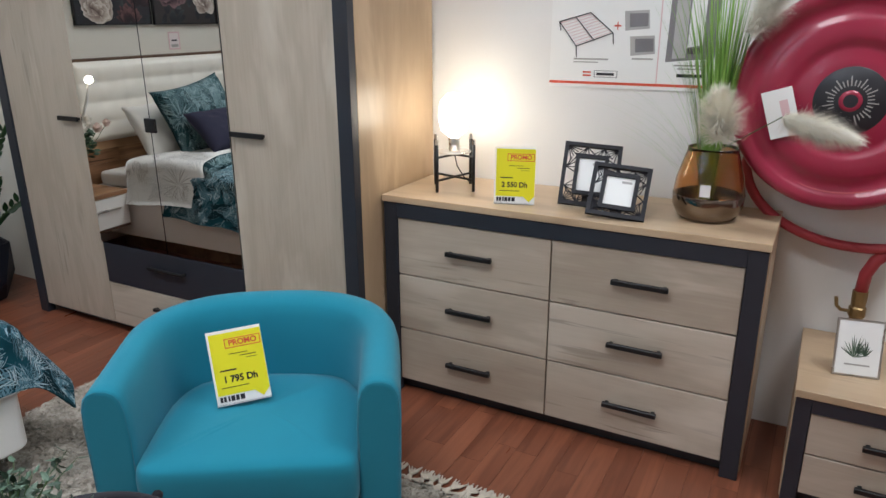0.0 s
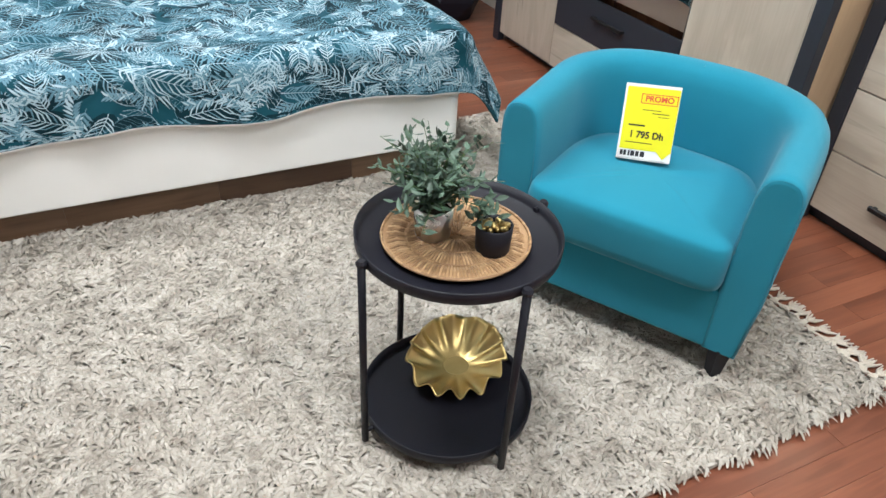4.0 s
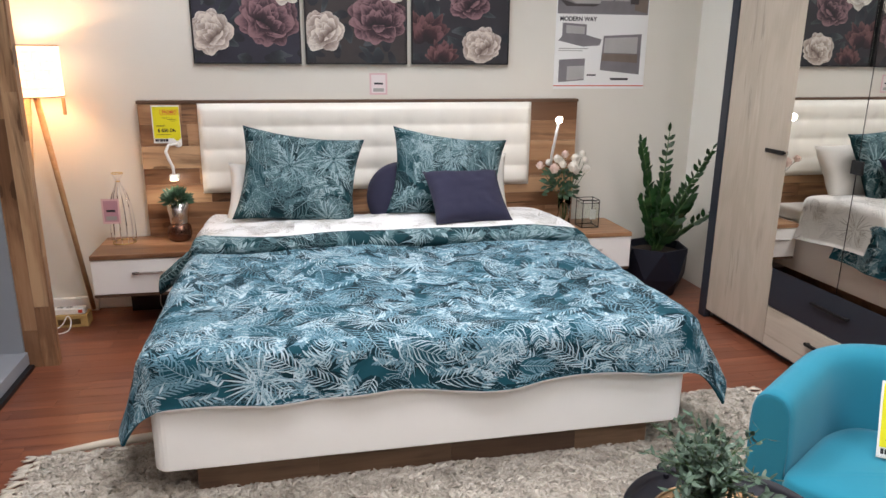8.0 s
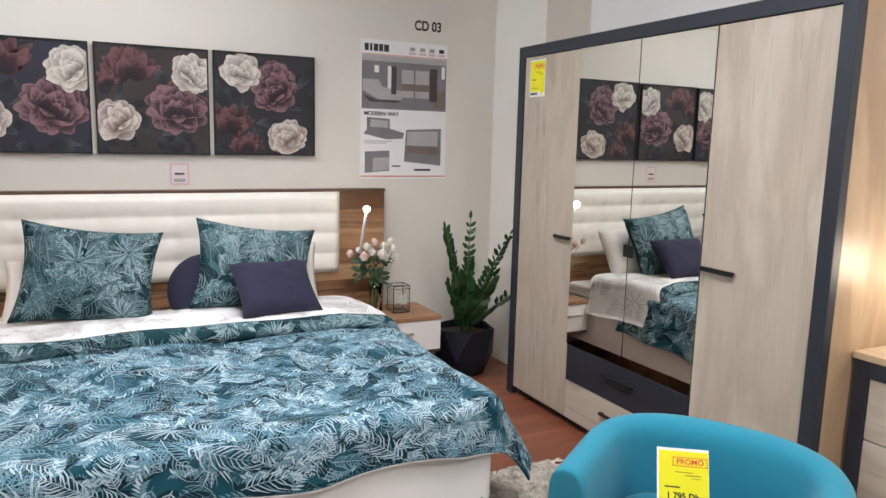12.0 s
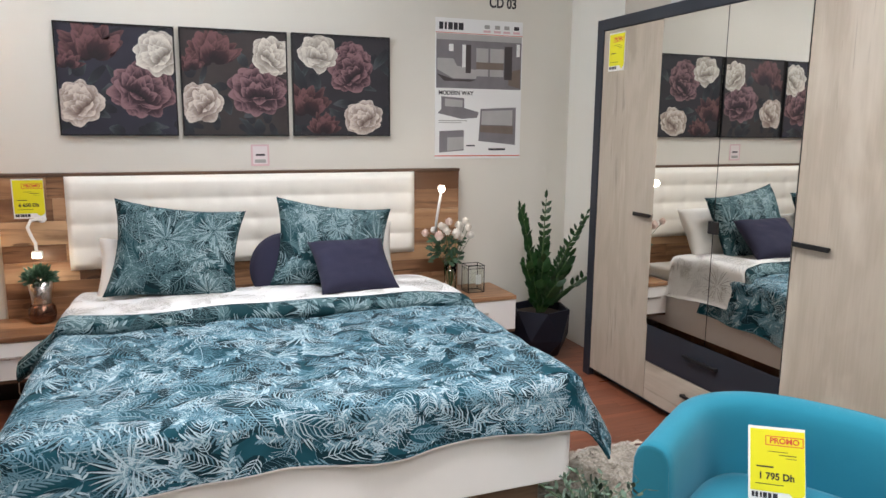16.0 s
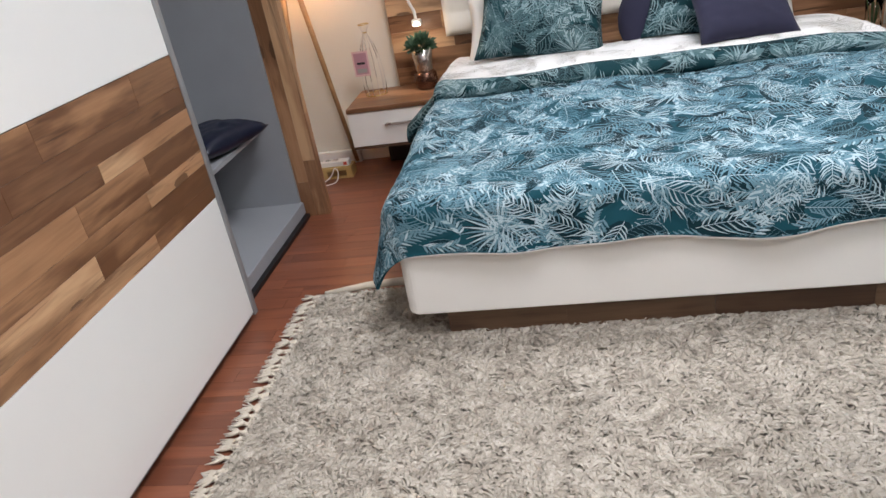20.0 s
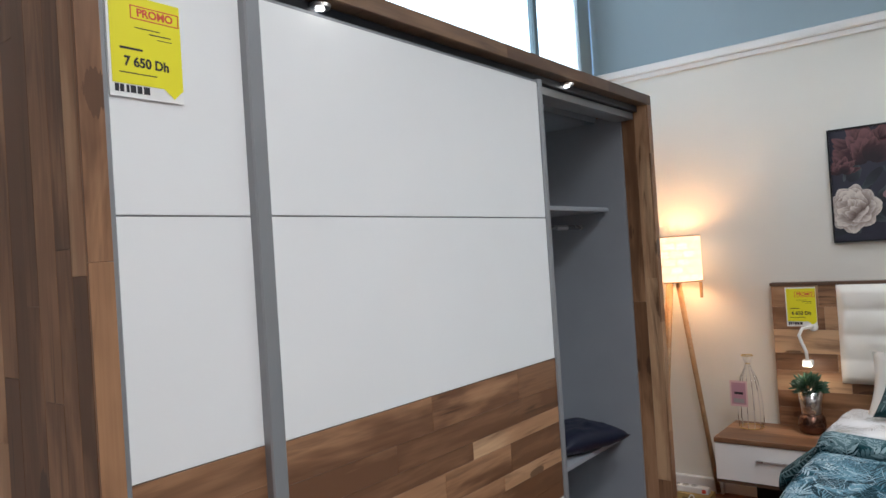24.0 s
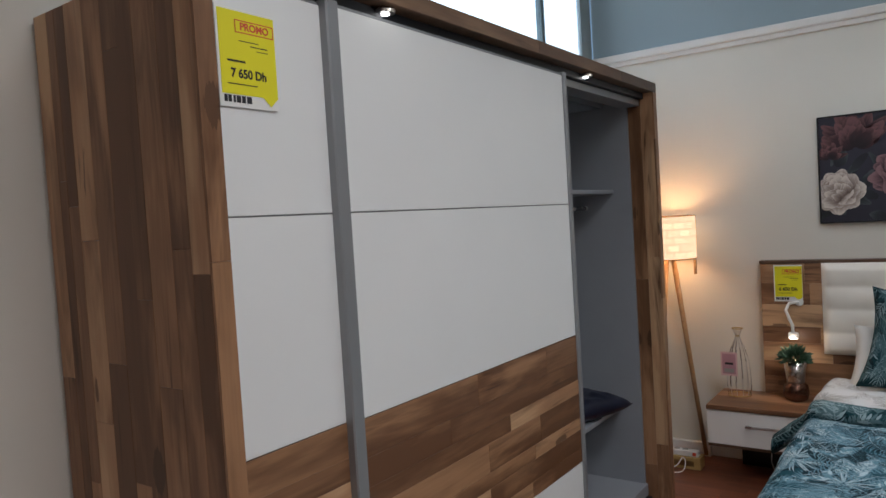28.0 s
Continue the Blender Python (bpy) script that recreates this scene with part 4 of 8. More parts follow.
# ---------------------------------------------------------------- hinged wardrobe with mirrors on the right
def mirror_wardrobe():
    t = thing("mirror_wardrobe", (2.2, -1.65, 0), "tall pale oak wardrobe with dark frame and two mirror doors", "wardrobe")
    Y0, Y1, XF, XB, Z = -2.66, -0.56, 1.965, 2.56, 2.124
    # this side's yellow is partly lamplight put into the wood colour
    board("side", t, XF + 0.03, XB - 0.01, Y0, Y0 + 0.03, 0.02, Z - 0.005, M_OAKWARM, "z", label="yellowish oak side panel, lamp warmth partly in its colour")
    board("side", t, XF + 0.03, XB - 0.01, Y1 - 0.03, Y1, 0.02, Z - 0.005, M_OAKWARM, "z")
    board("top", t, XF + 0.03, XB - 0.01, Y0 + 0.03, Y1 - 0.03, Z - 0.03, Z - 0.005, M_OAKWARM, "y")
    part("back", boxed(XB - 0.02, XB - 0.012, Y0 + 0.03, Y1 - 0.03, 0.05, Z - 0.03), M_INSIDE, t)
    part("carcass", boxed(XF + 0.03, XB - 0.02, Y0 + 0.03, Y1 - 0.03, 0.05, Z - 0.03), M_NAVY, t)
    f = 0.062
    for ya, yb in ((Y0, Y0 + f), (Y1 - f, Y1)):
        board("frame_upright", t, XF - 0.012, XF + 0.03, ya, yb, 0.0, Z, M_NAVY, "z", label="dark anthracite frame")
    board("frame_rail", t, XF - 0.012, XF + 0.03, Y0 + f, Y1 - f, Z - f, Z, M_NAVY, "y", label="dark anthracite frame")
    part("plinth", boxed(XF + 0.06, XB - 0.05, Y0 + 0.05, Y1 - 0.05, 0, 0.05), M_NAVY, t)
    ya, yb, z0, z1 = Y1 - f - 0.002, Y0 + f + 0.002, 0.052, Z - f - 0.003
    q = [-1.16, -1.61, -2.06]                 # joints between the four doors
    for a, b in ((q[0] + 0.002, ya), (yb, q[2] - 0.002)):
        d = board("door", t, XF - 0.004, XF + 0.016, a, b, z0, z1, M_OAK, "z", 0.0015, "pale grey oak door")
        hy = (q[0] + 0.012, q[0] + 0.15) if b == ya else (q[2] - 0.19, q[2] - 0.02)
        part("handle", boxed(XF - 0.03, XF - 0.018, hy[0], hy[1], 1.048, 1.068, bevel=0.002), M_BLACK, d, "black bar handle")
        for k in hy:
            part("handle_post", boxed(XF - 0.02, XF - 0.003, k + (0.008 if k == hy[0] else -0.018), k + (0.018 if k == hy[0] else -0.008), 1.053, 1.063), M_BLACK, d)
    for a, b in ((q[1] + 0.0015, q[0] - 0.002), (q[2] + 0.002, q[1] - 0.0015)):
        d = part("mirror_door", boxed(XF - 0.002, XF + 0.014, a, b, 0.477, z1), M_NAVY, t)
        bm = boxed(XF - 0.009, XF - 0.003, a + 0.001, b - 0.001, 0.479, z1 - 0.001)
        bm.transform(Matrix.Translation((XF, q[1], 0)) @ pose(0, 0, 0, 0, 0, 0.55) @ Matrix.Translation((-XF, -q[1], 0)))   # the glass toes in a little
        part("mirror", bm, M_MIRROR, d, "silvered mirror glass")
    part("mirror_latch", boxed(XF - 0.016, XF - 0.006, q[1] - 0.032, q[1] + 0.032, 1.028, 1.088, bevel=0.003), M_BLACK, t, "small black latch plate")
    d = part("drawer", boxed(XF - 0.006, XF + 0.014, q[2] + 0.002, q[0] - 0.002, 0.27, 0.473, bevel=0.002), M_NAVY, t, "dark anthracite drawer front")
    part("handle", boxed(XF - 0.032, XF - 0.018, -1.71, -1.48, 0.387, 0.402, bevel=0.002), M_BLACK, d)
    for y in (-1.70, -1.49):
        part("handle_post", boxed(XF - 0.02, XF - 0.005, y - 0.006, y + 0.006, 0.389, 0.40), M_BLACK, d)
    d = board("drawer", t, XF - 0.004, XF + 0.016, q[2] + 0.002, q[0] - 0.002, z0, 0.266, M_OAK, "y", 0.0015, "pale grey oak drawer front")
    part("handle", boxed(XF - 0.03, XF - 0.016, -1.71, -1.48, 0.18, 0.195, bevel=0.002), M_BLACK, d)
    for y in (-1.70, -1.49):
        part("handle_post", boxed(XF - 0.018, XF - 0.003, y - 0.006, y + 0.006, 0.182, 0.193), M_BLACK, d)


mirror_wardrobe()
price_card(facing(1.957, -0.755, 1.935, (-1, 0, 0)), "", "yellow promotional price card stuck on the oak wardrobe door", stand=False)


# ---------------------------------------------------------------- chest of drawers
def chest(name, label, y0, y1, rows, cols, z0, ztop, xf=2.125, xb=2.56, handle=0.19):
    t = thing(name, ((xf + xb) / 2, (y0 + y1) / 2, 0), label, "chest of drawers" if cols > 1 else "nightstand")
    fw = 0.058 if cols > 1 else 0.045
    board("top", t, xf - 0.004, xb, y0 - 0.006, y1 + 0.006, ztop - 0.026, ztop, M_OAKWARM, "y", 0.002, "warm oak top panel")
    for a, b in ((y0 - 0.004, y0 + 0.016), (y1 - 0.016, y1 + 0.004)):
        board("side", t, xf + 0.026, xb, a, b, 0.02, ztop - 0.026, M_OAKWARM, "z", label="yellowish oak side panel, lamp warmth partly in its colour")
    part("carcass", boxed(xf + 0.03, xb - 0.01, y0 + 0.016, y1 - 0.016, z0 - 0.02, ztop - 0.03), M_NAVY, t)
    part("plinth", boxed(xf + 0.05, xb - 0.03, y0 + 0.03, y1 - 0.03, 0, z0 - 0.02), M_NAVY, t)
    for a, b in ((y0, y0 + fw), (y1 - fw, y1)):
        board("frame_upright", t, xf, xf + 0.03, a, b, 0.0, ztop - 0.028, M_NAVY, "z", label="dark anthracite frame")
    zt = ztop - 0.028 - fw
    board("frame_rail", t, xf, xf + 0.03, y0 + fw, y1 - fw, zt, ztop - 0.028, M_NAVY, "y", label="dark anthracite frame")
    h, wd = (zt - z0) / rows, (y1 - y0 - 2 * fw) / cols
    for r in range(rows):
        for c in range(cols):
            a, zb = y0 + fw + c * wd, z0 + r * h
            d = board("drawer", t, xf + 0.006, xf + 0.026, a + 0.0028, a + wd - 0.0028, zb + 0.003, zb + h - 0.003, M_OAK, "y", 0.0012, "pale grey oak drawer front")
            m, zz = a + wd / 2, zb + h * 0.52
            part("handle", boxed(xf - 0.022, xf - 0.008, m - handle / 2, m + handle / 2, zz - 0.009, zz + 0.009, bevel=0.002), M_BLACK, d, "black bar handle")
            for k in (-1, 1):
                part("handle_post", boxed(xf - 0.01, xf + 0.008, m + k * (handle / 2 - 0.014) - 0.006, m + k * (handle / 2 - 0.014) + 0.006, zz - 0.006, zz + 0.006), M_BLACK, d)
    return t


chest("dresser", "six-drawer pale oak dresser with dark anthracite frame", -4.052, -2.672, 3, 2, 0.055, 0.84)
chest("nightstand", "small oak nightstand with dark frame beside the dresser", -4.72, -4.185, 2, 1, 0.06, 0.42, xf=2.06, handle=0.15)


# ---------------------------------------------------------------- bed
CX = 0.055


def bed():
    t = thing("bed", (CX, -0.95, 0), "white double bed with floating acacia plinth", "bed")
    x0, x1, y0, y1 = -0.932, 1.045, -1.94, 0.1
    bm = boxed(x0, x1, y0, y1, 0.127, 0.43)
    up = [e for e in bm.edges if abs(e.verts[0].co.z - e.verts[1].co.z) > 0.1]
    bmesh.ops.bevel(bm, geom=[e for e in up if e.verts[0].co.y < -1], offset=0.05, segments=6, affect="EDGES", profile=0.5)
    bmesh.ops.bevel(bm, geom=[e for e in bm.edges if abs(e.verts[0].co.z - e.verts[1].co.z) < 1e-4 and e.verts[0].co.z < 0.2 and len(e.link_faces) == 2 and abs(e.calc_face_angle(0) - 1.57) < 0.2], offset=0.008, segments=2, affect="EDGES")
    part("frame", bm, M_WHITE, t, "white lacquered bed frame")
    pl = part("plinth", boxed(-0.8, 0.915, -1.885, 0.0, 0.0, 0.127), M_DARKACACIA, t, "dark wood plinth")
    staves(pl, (-0.8, -1.885, 0.0), (1, 0, 0), (0, 0, 1), 1.715, 0.127, 1, 61, thick=0.005, material=M_DARKACACIA, lo=0.4, hi=0.7)
    part("mattress", boxed(x0 + 0.05, x1 - 0.05, y0 + 0.06, y1 - 0.02, 0.43, 0.525, bevel=0.03, seg=3), M_SHEET, t, "white mattress")
    return t


bed()


def headboard():
    t = thing("headboard", (CX, 0.16, 0), "long acacia headboard with tufted cream cushion", "headboard")
    x0, x1, z0, z1, yf = -1.28, 1.376, 0.22, 1.245, 0.135
    bk = part("backing", boxed(x0, x1, yf + 0.004, W - 0.002, z0, z1 - 0.018), M_DARKACACIA, t)
    staves(bk, (x0, yf + 0.004, z0), (1, 0, 0), (0, 0, 1), x1 - x0, z1 - 0.018 - z0, 9, 72, thick=0.006, lo=0.4, hi=1.3)
    board("cap_rail", t, x0 - 0.003, x1 + 0.003, yf - 0.012, W - 0.002, z1 - 0.018, z1, M_DARKACACIA, "x", label="brown wood cap rail")
    # tufted cushion of four rows
    a, b, c, d = -0.955, 1.062, 0.705, 1.228
    cols, rows, n = 10, 4, 12

    def fn(u, v):
        x, z = a + (b - a) * u, c + (d - c) * v
        p, q = u * cols, v * rows
        across = abs(math.sin(math.pi * q)) ** 0.8
        upright = abs(math.sin(math.pi * p)) ** 0.6
        dimple = math.exp(-(((p - round(p)) * 2.6) ** 2 + ((q - round(q)) * 2.0) ** 2) * 5)
        edge = min(1, min(u, 1 - u) * 60) * min(1, min(v, 1 - v) * 16)
        y = yf - 0.012 - edge ** 0.5 * (0.036 + 0.006 * across + 0.003 * upright * across - 0.009 * dimple)
        return (x, y, z)

    part("cushion", sheet(cols * n, rows * n, fn), M_LEATHER, t, "button-tufted cream leatherette cushion", True)
    part("cushion_board", boxed(a, b, yf - 0.0125, yf - 0.001, c, d), M_LEATHER, t)
    return t


headboard()


def bedside(name, x0, x1, hx0, hx1, label):
    t = thing(name, ((x0 + x1) / 2, 0.0, 0.18), label, "nightstand")
    yf, yb, z0, z1 = -0.27, 0.134, 0.215, 0.455
    part("body", boxed(x0 + 0.004, x1 - 0.004, yf + 0.02, yb, z0 + 0.016, z1 - 0.028), M_WHITE, t)
    board("top", t, x0, x1, yf - 0.006, yb, z1 - 0.026, z1, M_ACACIA, "x", 0.002, "acacia wood top")
    d = part("drawer", boxed(x0 + 0.002, x1 - 0.002, yf, yf + 0.018, z0 + 0.018, z1 - 0.03, bevel=0.0015), M_WHITE, t, "white drawer front")
    part("bottom", boxed(x0 + 0.002, x1 - 0.002, yf + 0.003, yb, z0, z0 + 0.015), M_DARKACACIA, t)
    part("handle", boxed(hx0, hx1, yf - 0.024, yf - 0.014, 0.345, 0.359, bevel=0.002), M_CHROME, d, "brushed chrome bar handle")
    for k in (hx0 + 0.01, hx1 - 0.02):
        part("handle_post", boxed(k, k + 0.01, yf - 0.016, yf + 0.002, 0.347, 0.357), M_CHROME, d)
    part("bracket", boxed(x0 + 0.1, x1 - 0.1, yb - 0.03, yb, 0.0, z0), M_BLACK, t, "dark wall bracket")
    return t


bedside("bedside_cabinet", -1.52, -0.96, -1.31, -1.03, "white floating bedside cabinet with acacia top")
bedside("bedside_cabinet", 1.07, 1.62, 1.14, 1.42, "white floating bedside cabinet with acacia top")


# ---------------------------------------------------------------- bedding
def duvet():
    t = thing("duvet", (CX, -1.2, 0.57), "teal jungle-print duvet with folded-back white reverse", "duvet")
    hw, yf, yh = 0.985, -1.96, -0.62                # half width of the top, foot edge and fold line
    r = 0.07
    z_top = 0.60

    def drop(d, out=0.17):
        """The way out and down of cloth that runs d past an edge."""
        if d <= 0:
            return 0.0, 0.0
        if d < r * 1.57:
            return r * math.sin(d / r), r * (1 - math.cos(d / r))
        return r + out * (d - r * 1.57), r + (d - r * 1.57) * math.sqrt(1 - out * out)

    U, V = 1.34, 1.56                                 # cloth half width, and its run past the fold

    def fn(u, v):
        s, w = (2 * u - 1), v
        cu = s * U
        cv = w * V
        du = abs(cu) - (hw - r)
        side_len = 0.33 + 0.05 * noise.noise((w * 4, s * 2, 1.0))
        du = du * side_len / (U - hw + r) if du > 0 else du
        foot = yf + r
        hem = 0.235 + 0.012 * math.sin(s * 5.3 + 0.6) + 0.011 * math.sin(s * 13) - 0.012 * s + 0.12 * max(0.0, s - 0.55) / 0.45
        dv0 = cv - (yh - foot)
        dv = dv0 * hem / (V - (yh - foot)) if dv0 > 0 else dv0
        ex = max(du, 0.0)
        ey = max(dv, 0.0)
        d = math.hypot(ex, ey)
        ox, oz = drop((ex ** 4 + ey ** 4) ** 0.25, 0.17 + (0.16 if s > 0 else 0.04) * (ex / d if d > 0 else 0))
        x = CX + math.copysign(min(abs(cu), hw - r), cu) + (math.copysign(ox * ex / d, cu) if d > 0 else 0)
        y = yh - min(cv, yh - foot) - (ox * ey / d if d > 0 else 0)
        z = z_top - oz
        puff = 0.020 * noise.noise((x * 2.2, y * 2.2, 0.0)) + 0.010 * noise.noise((x * 6, y * 6, 4.0)) + 0.004 * noise.noise((x * 14, y * 14, 8.0))
        z += puff * (1 if d < 0.1 else 0.4) - 0.035 * max(0.0, min(1, (-1.0 - y) / 0.9)) * (1 if d == 0 else 1)
        if d > 0.05:
            fall = min(1, d / 0.25)
            wave = 0.02 * fall * noise.noise((x * 5, y * 5, 2.0)) + 0.012 * fall * math.sin(7 * (x + y) * 2)
            x += wave * (ex / d) * (1 if cu > 0 else -1)
            y -= wave * (ey / d)
        x += (0.07 if s > 0 else -0.05) * max(0.0, -0.6 - y) * abs(s) ** 2
        return (x, y, z)

    cover = part("cover", sheet(110, 80, fn, back=0.012, flip=-1.0), M_DUVET, t, "teal cotton with pale fern and palm print", True)
    leaf_art(Cloth(110, 80, fn, -1.0), 2 * U, V, 5, M_PRINT, "leaf_print", cover, "pale line-drawn palms and ferns", 6.0, 54.0, 0.84, line=0.64)
    seam = [Vector(fn(0.13 + 0.74 * k / 80, 1.0)) - Vector((0, -0.008, 0.002)) for k in range(81)]
    part("hem", bar(seam, [0.008 if 2 < k < 78 else 0.003 for k in range(81)], 6), M_REVERSE, cover, "white turned hem", True)

    # the fold: a thick roll at the head end, turned back so that its pale reverse shows
    def crease(s):
        return -0.79 + 0.045 * noise.noise((s * 2.3, 2.0, 0.0)) - 0.07 * s * s - (-0.45 if s < 0 else 0.42) * max(0.0, abs(s) - 0.62)

    def roll(u, v):
        s = 2 * u - 1
        a = math.pi * (v * 1.0)
        k = noise.noise((s * 3, 0.0, 5.0))
        rr = 0.046 + 0.01 * k
        y = crease(s) - rr * math.sin(a) * 1.7
        z = 0.612 + rr * (1 - math.cos(a)) - rr * 0.75 - 0.006
        x, z2 = across(s)
        return (x, y, z + z2)

    def across(s):
        k = 1.16 + 0.2 * max(0.0, -s - 0.6) / 0.4 if s < 0 else 1.16 + 0.12 * max(0.0, s - 0.6) / 0.4
        d = abs(s) * k - (hw - r)
        ox, oz = drop(d * (0.75 if s < 0 else 0.85), 0.8 if s < 0 else 0.4)
        return CX + math.copysign(min(abs(s) * k, hw - r) + ox * 0.9, s), -oz

    # darker print: partly the reversed cloth, partly the front's shade put into colour
    edge = part("rolled_edge", sheet(90, 12, roll), M_PILLOW, t, "rolled edge of the folded duvet, darker print partly for shade", True)
    leaf_art(Cloth(90, 12, roll, 1.0), 2.4, 0.16, 15, M_PILLOWPRINT, "leaf_print", edge, "", 8.0, 40.0, 0.7, line=0.9)

    def flap(u, v):
        s = (2 * u - 1) * (0.8 if u < 0.5 else 1.0)
        x, z2 = across(s)
        y0 = crease(s) + 0.01
        y = y0 + v * (0.60 + 0.14 * abs(s) ** 3 + 0.03 * noise.noise((s * 3, 7.0, 1.0)))
        z = 0.664 - 0.045 * v ** 1.6 + 0.018 * noise.noise((x * 4, y * 4, 3.0)) + 0.006 * noise.noise((x * 11, y * 11, 3.0))
        return (x, y, z + z2)

    back = part("turned_back_flap", sheet(90, 24, flap, back=0.01), M_REVERSE, t, "white reverse with faint sketched leaves", True)
    leaf_art(Cloth(90, 24, flap), 2.4, 0.5, 25, M_SKETCH, "sketch_print", back, "faint sketched leaves", 3.0, 22.0, 0.8, fill=False, line=0.55)
    return t


duvet()


def lean(x, y, z, tilt, turn=0, roll=0):
    """A pose for a pillow that stands on its lower edge and leans back."""
    return Matrix.Translation((x, y, z)) @ pose(0, 0, 0, 0, 0, turn) @ pose(0, 0, 0, -tilt, 0, 0) @ pose(0, 0, 0, 0, roll, 0)


def pillow(name, label, w, h, thick, m, material, seed, uv0=(0, 0), category="pillow", ears=0.07, group=""):
    t = thing(name, tuple(m.translation), label, category, group=group)
    c = placed("cover", pillow_mesh("cover", w, h, thick, material, seed=seed, uv0=uv0, ears=ears), t, m)
    if material is M_PILLOW:
        leaf_art(Cloth(22, 22, pillow_front(w, h, thick, m, 0.5, ears, seed)), w, h, 50 + seed, M_PILLOWPRINT, "leaf_print", c, "pale grey line-drawn leaves", 7.0, 66.0, 0.78, line=0.7)
    return t


pillow("pillow", "white cotton pillow behind the printed one", 0.68, 0.36, 0.17, lean(-0.47, -0.27, 0.58, 30, 0, 4), M_SHEET, 3, group="white pillows")
pillow("pillow", "white cotton pillow behind the printed one", 0.66, 0.42, 0.16, lean(0.5, -0.24, 0.58, 28, 0, 3), M_SHEET, 4, group="white pillows")
pillow("printed_pillow", "square grey-teal leaf-print pillow leaning on the headboard", 0.66, 0.52, 0.17, lean(-0.43, -0.42, 0.615, 22, 0, 8), M_PILLOW, 1, (0.3, 0.9), ears=0.12)
pillow("printed_pillow", "square grey-teal leaf-print pillow leaning on the headboard", 0.66, 0.505, 0.17, lean(0.39, -0.42, 0.615, 22, -1, 8), M_PILLOW, 2, (5.3, 2.1), ears=0.12)
pillow("navy_cushion", "small square navy cushion in front of the printed pillow", 0.43, 0.36, 0.12, lean(0.495, -0.725, 0.665, 50, 8, 2), M_NAVYCLOTH, 5, category="cushion")


def round_cushion():
    m = lean(0.2, -0.33, 0.55, 30, 4)
    t = thing("round_cushion", tuple(m.translation), "round navy cushion tucked between the pillows", "cushion")
    rings = [(0.01, -0.075), (0.1, -0.07), (0.18, -0.045), (0.218, -0.012), (0.22, 0.012), (0.18, 0.045), (0.1, 0.07), (0.01, 0.075)]
    bm = turned(rings, 36)
    bm.transform(m @ Matrix.Translation((0, 0, 0.185)) @ pose(0, 0, 0, 90, 0, 0))
    part("cover", bm, M_NAVYCLOTH, t, smooth=True)
    bm = turned([(0.012, 0.076), (0.008, 0.084), (0.001, 0.086)], 12)
    bm.transform(m @ Matrix.Translation((0, 0, 0.185)) @ pose(0, 0, 0, 90, 0, 0))
    part("button", bm, M_NAVYCLOTH, t)


round_cushion()


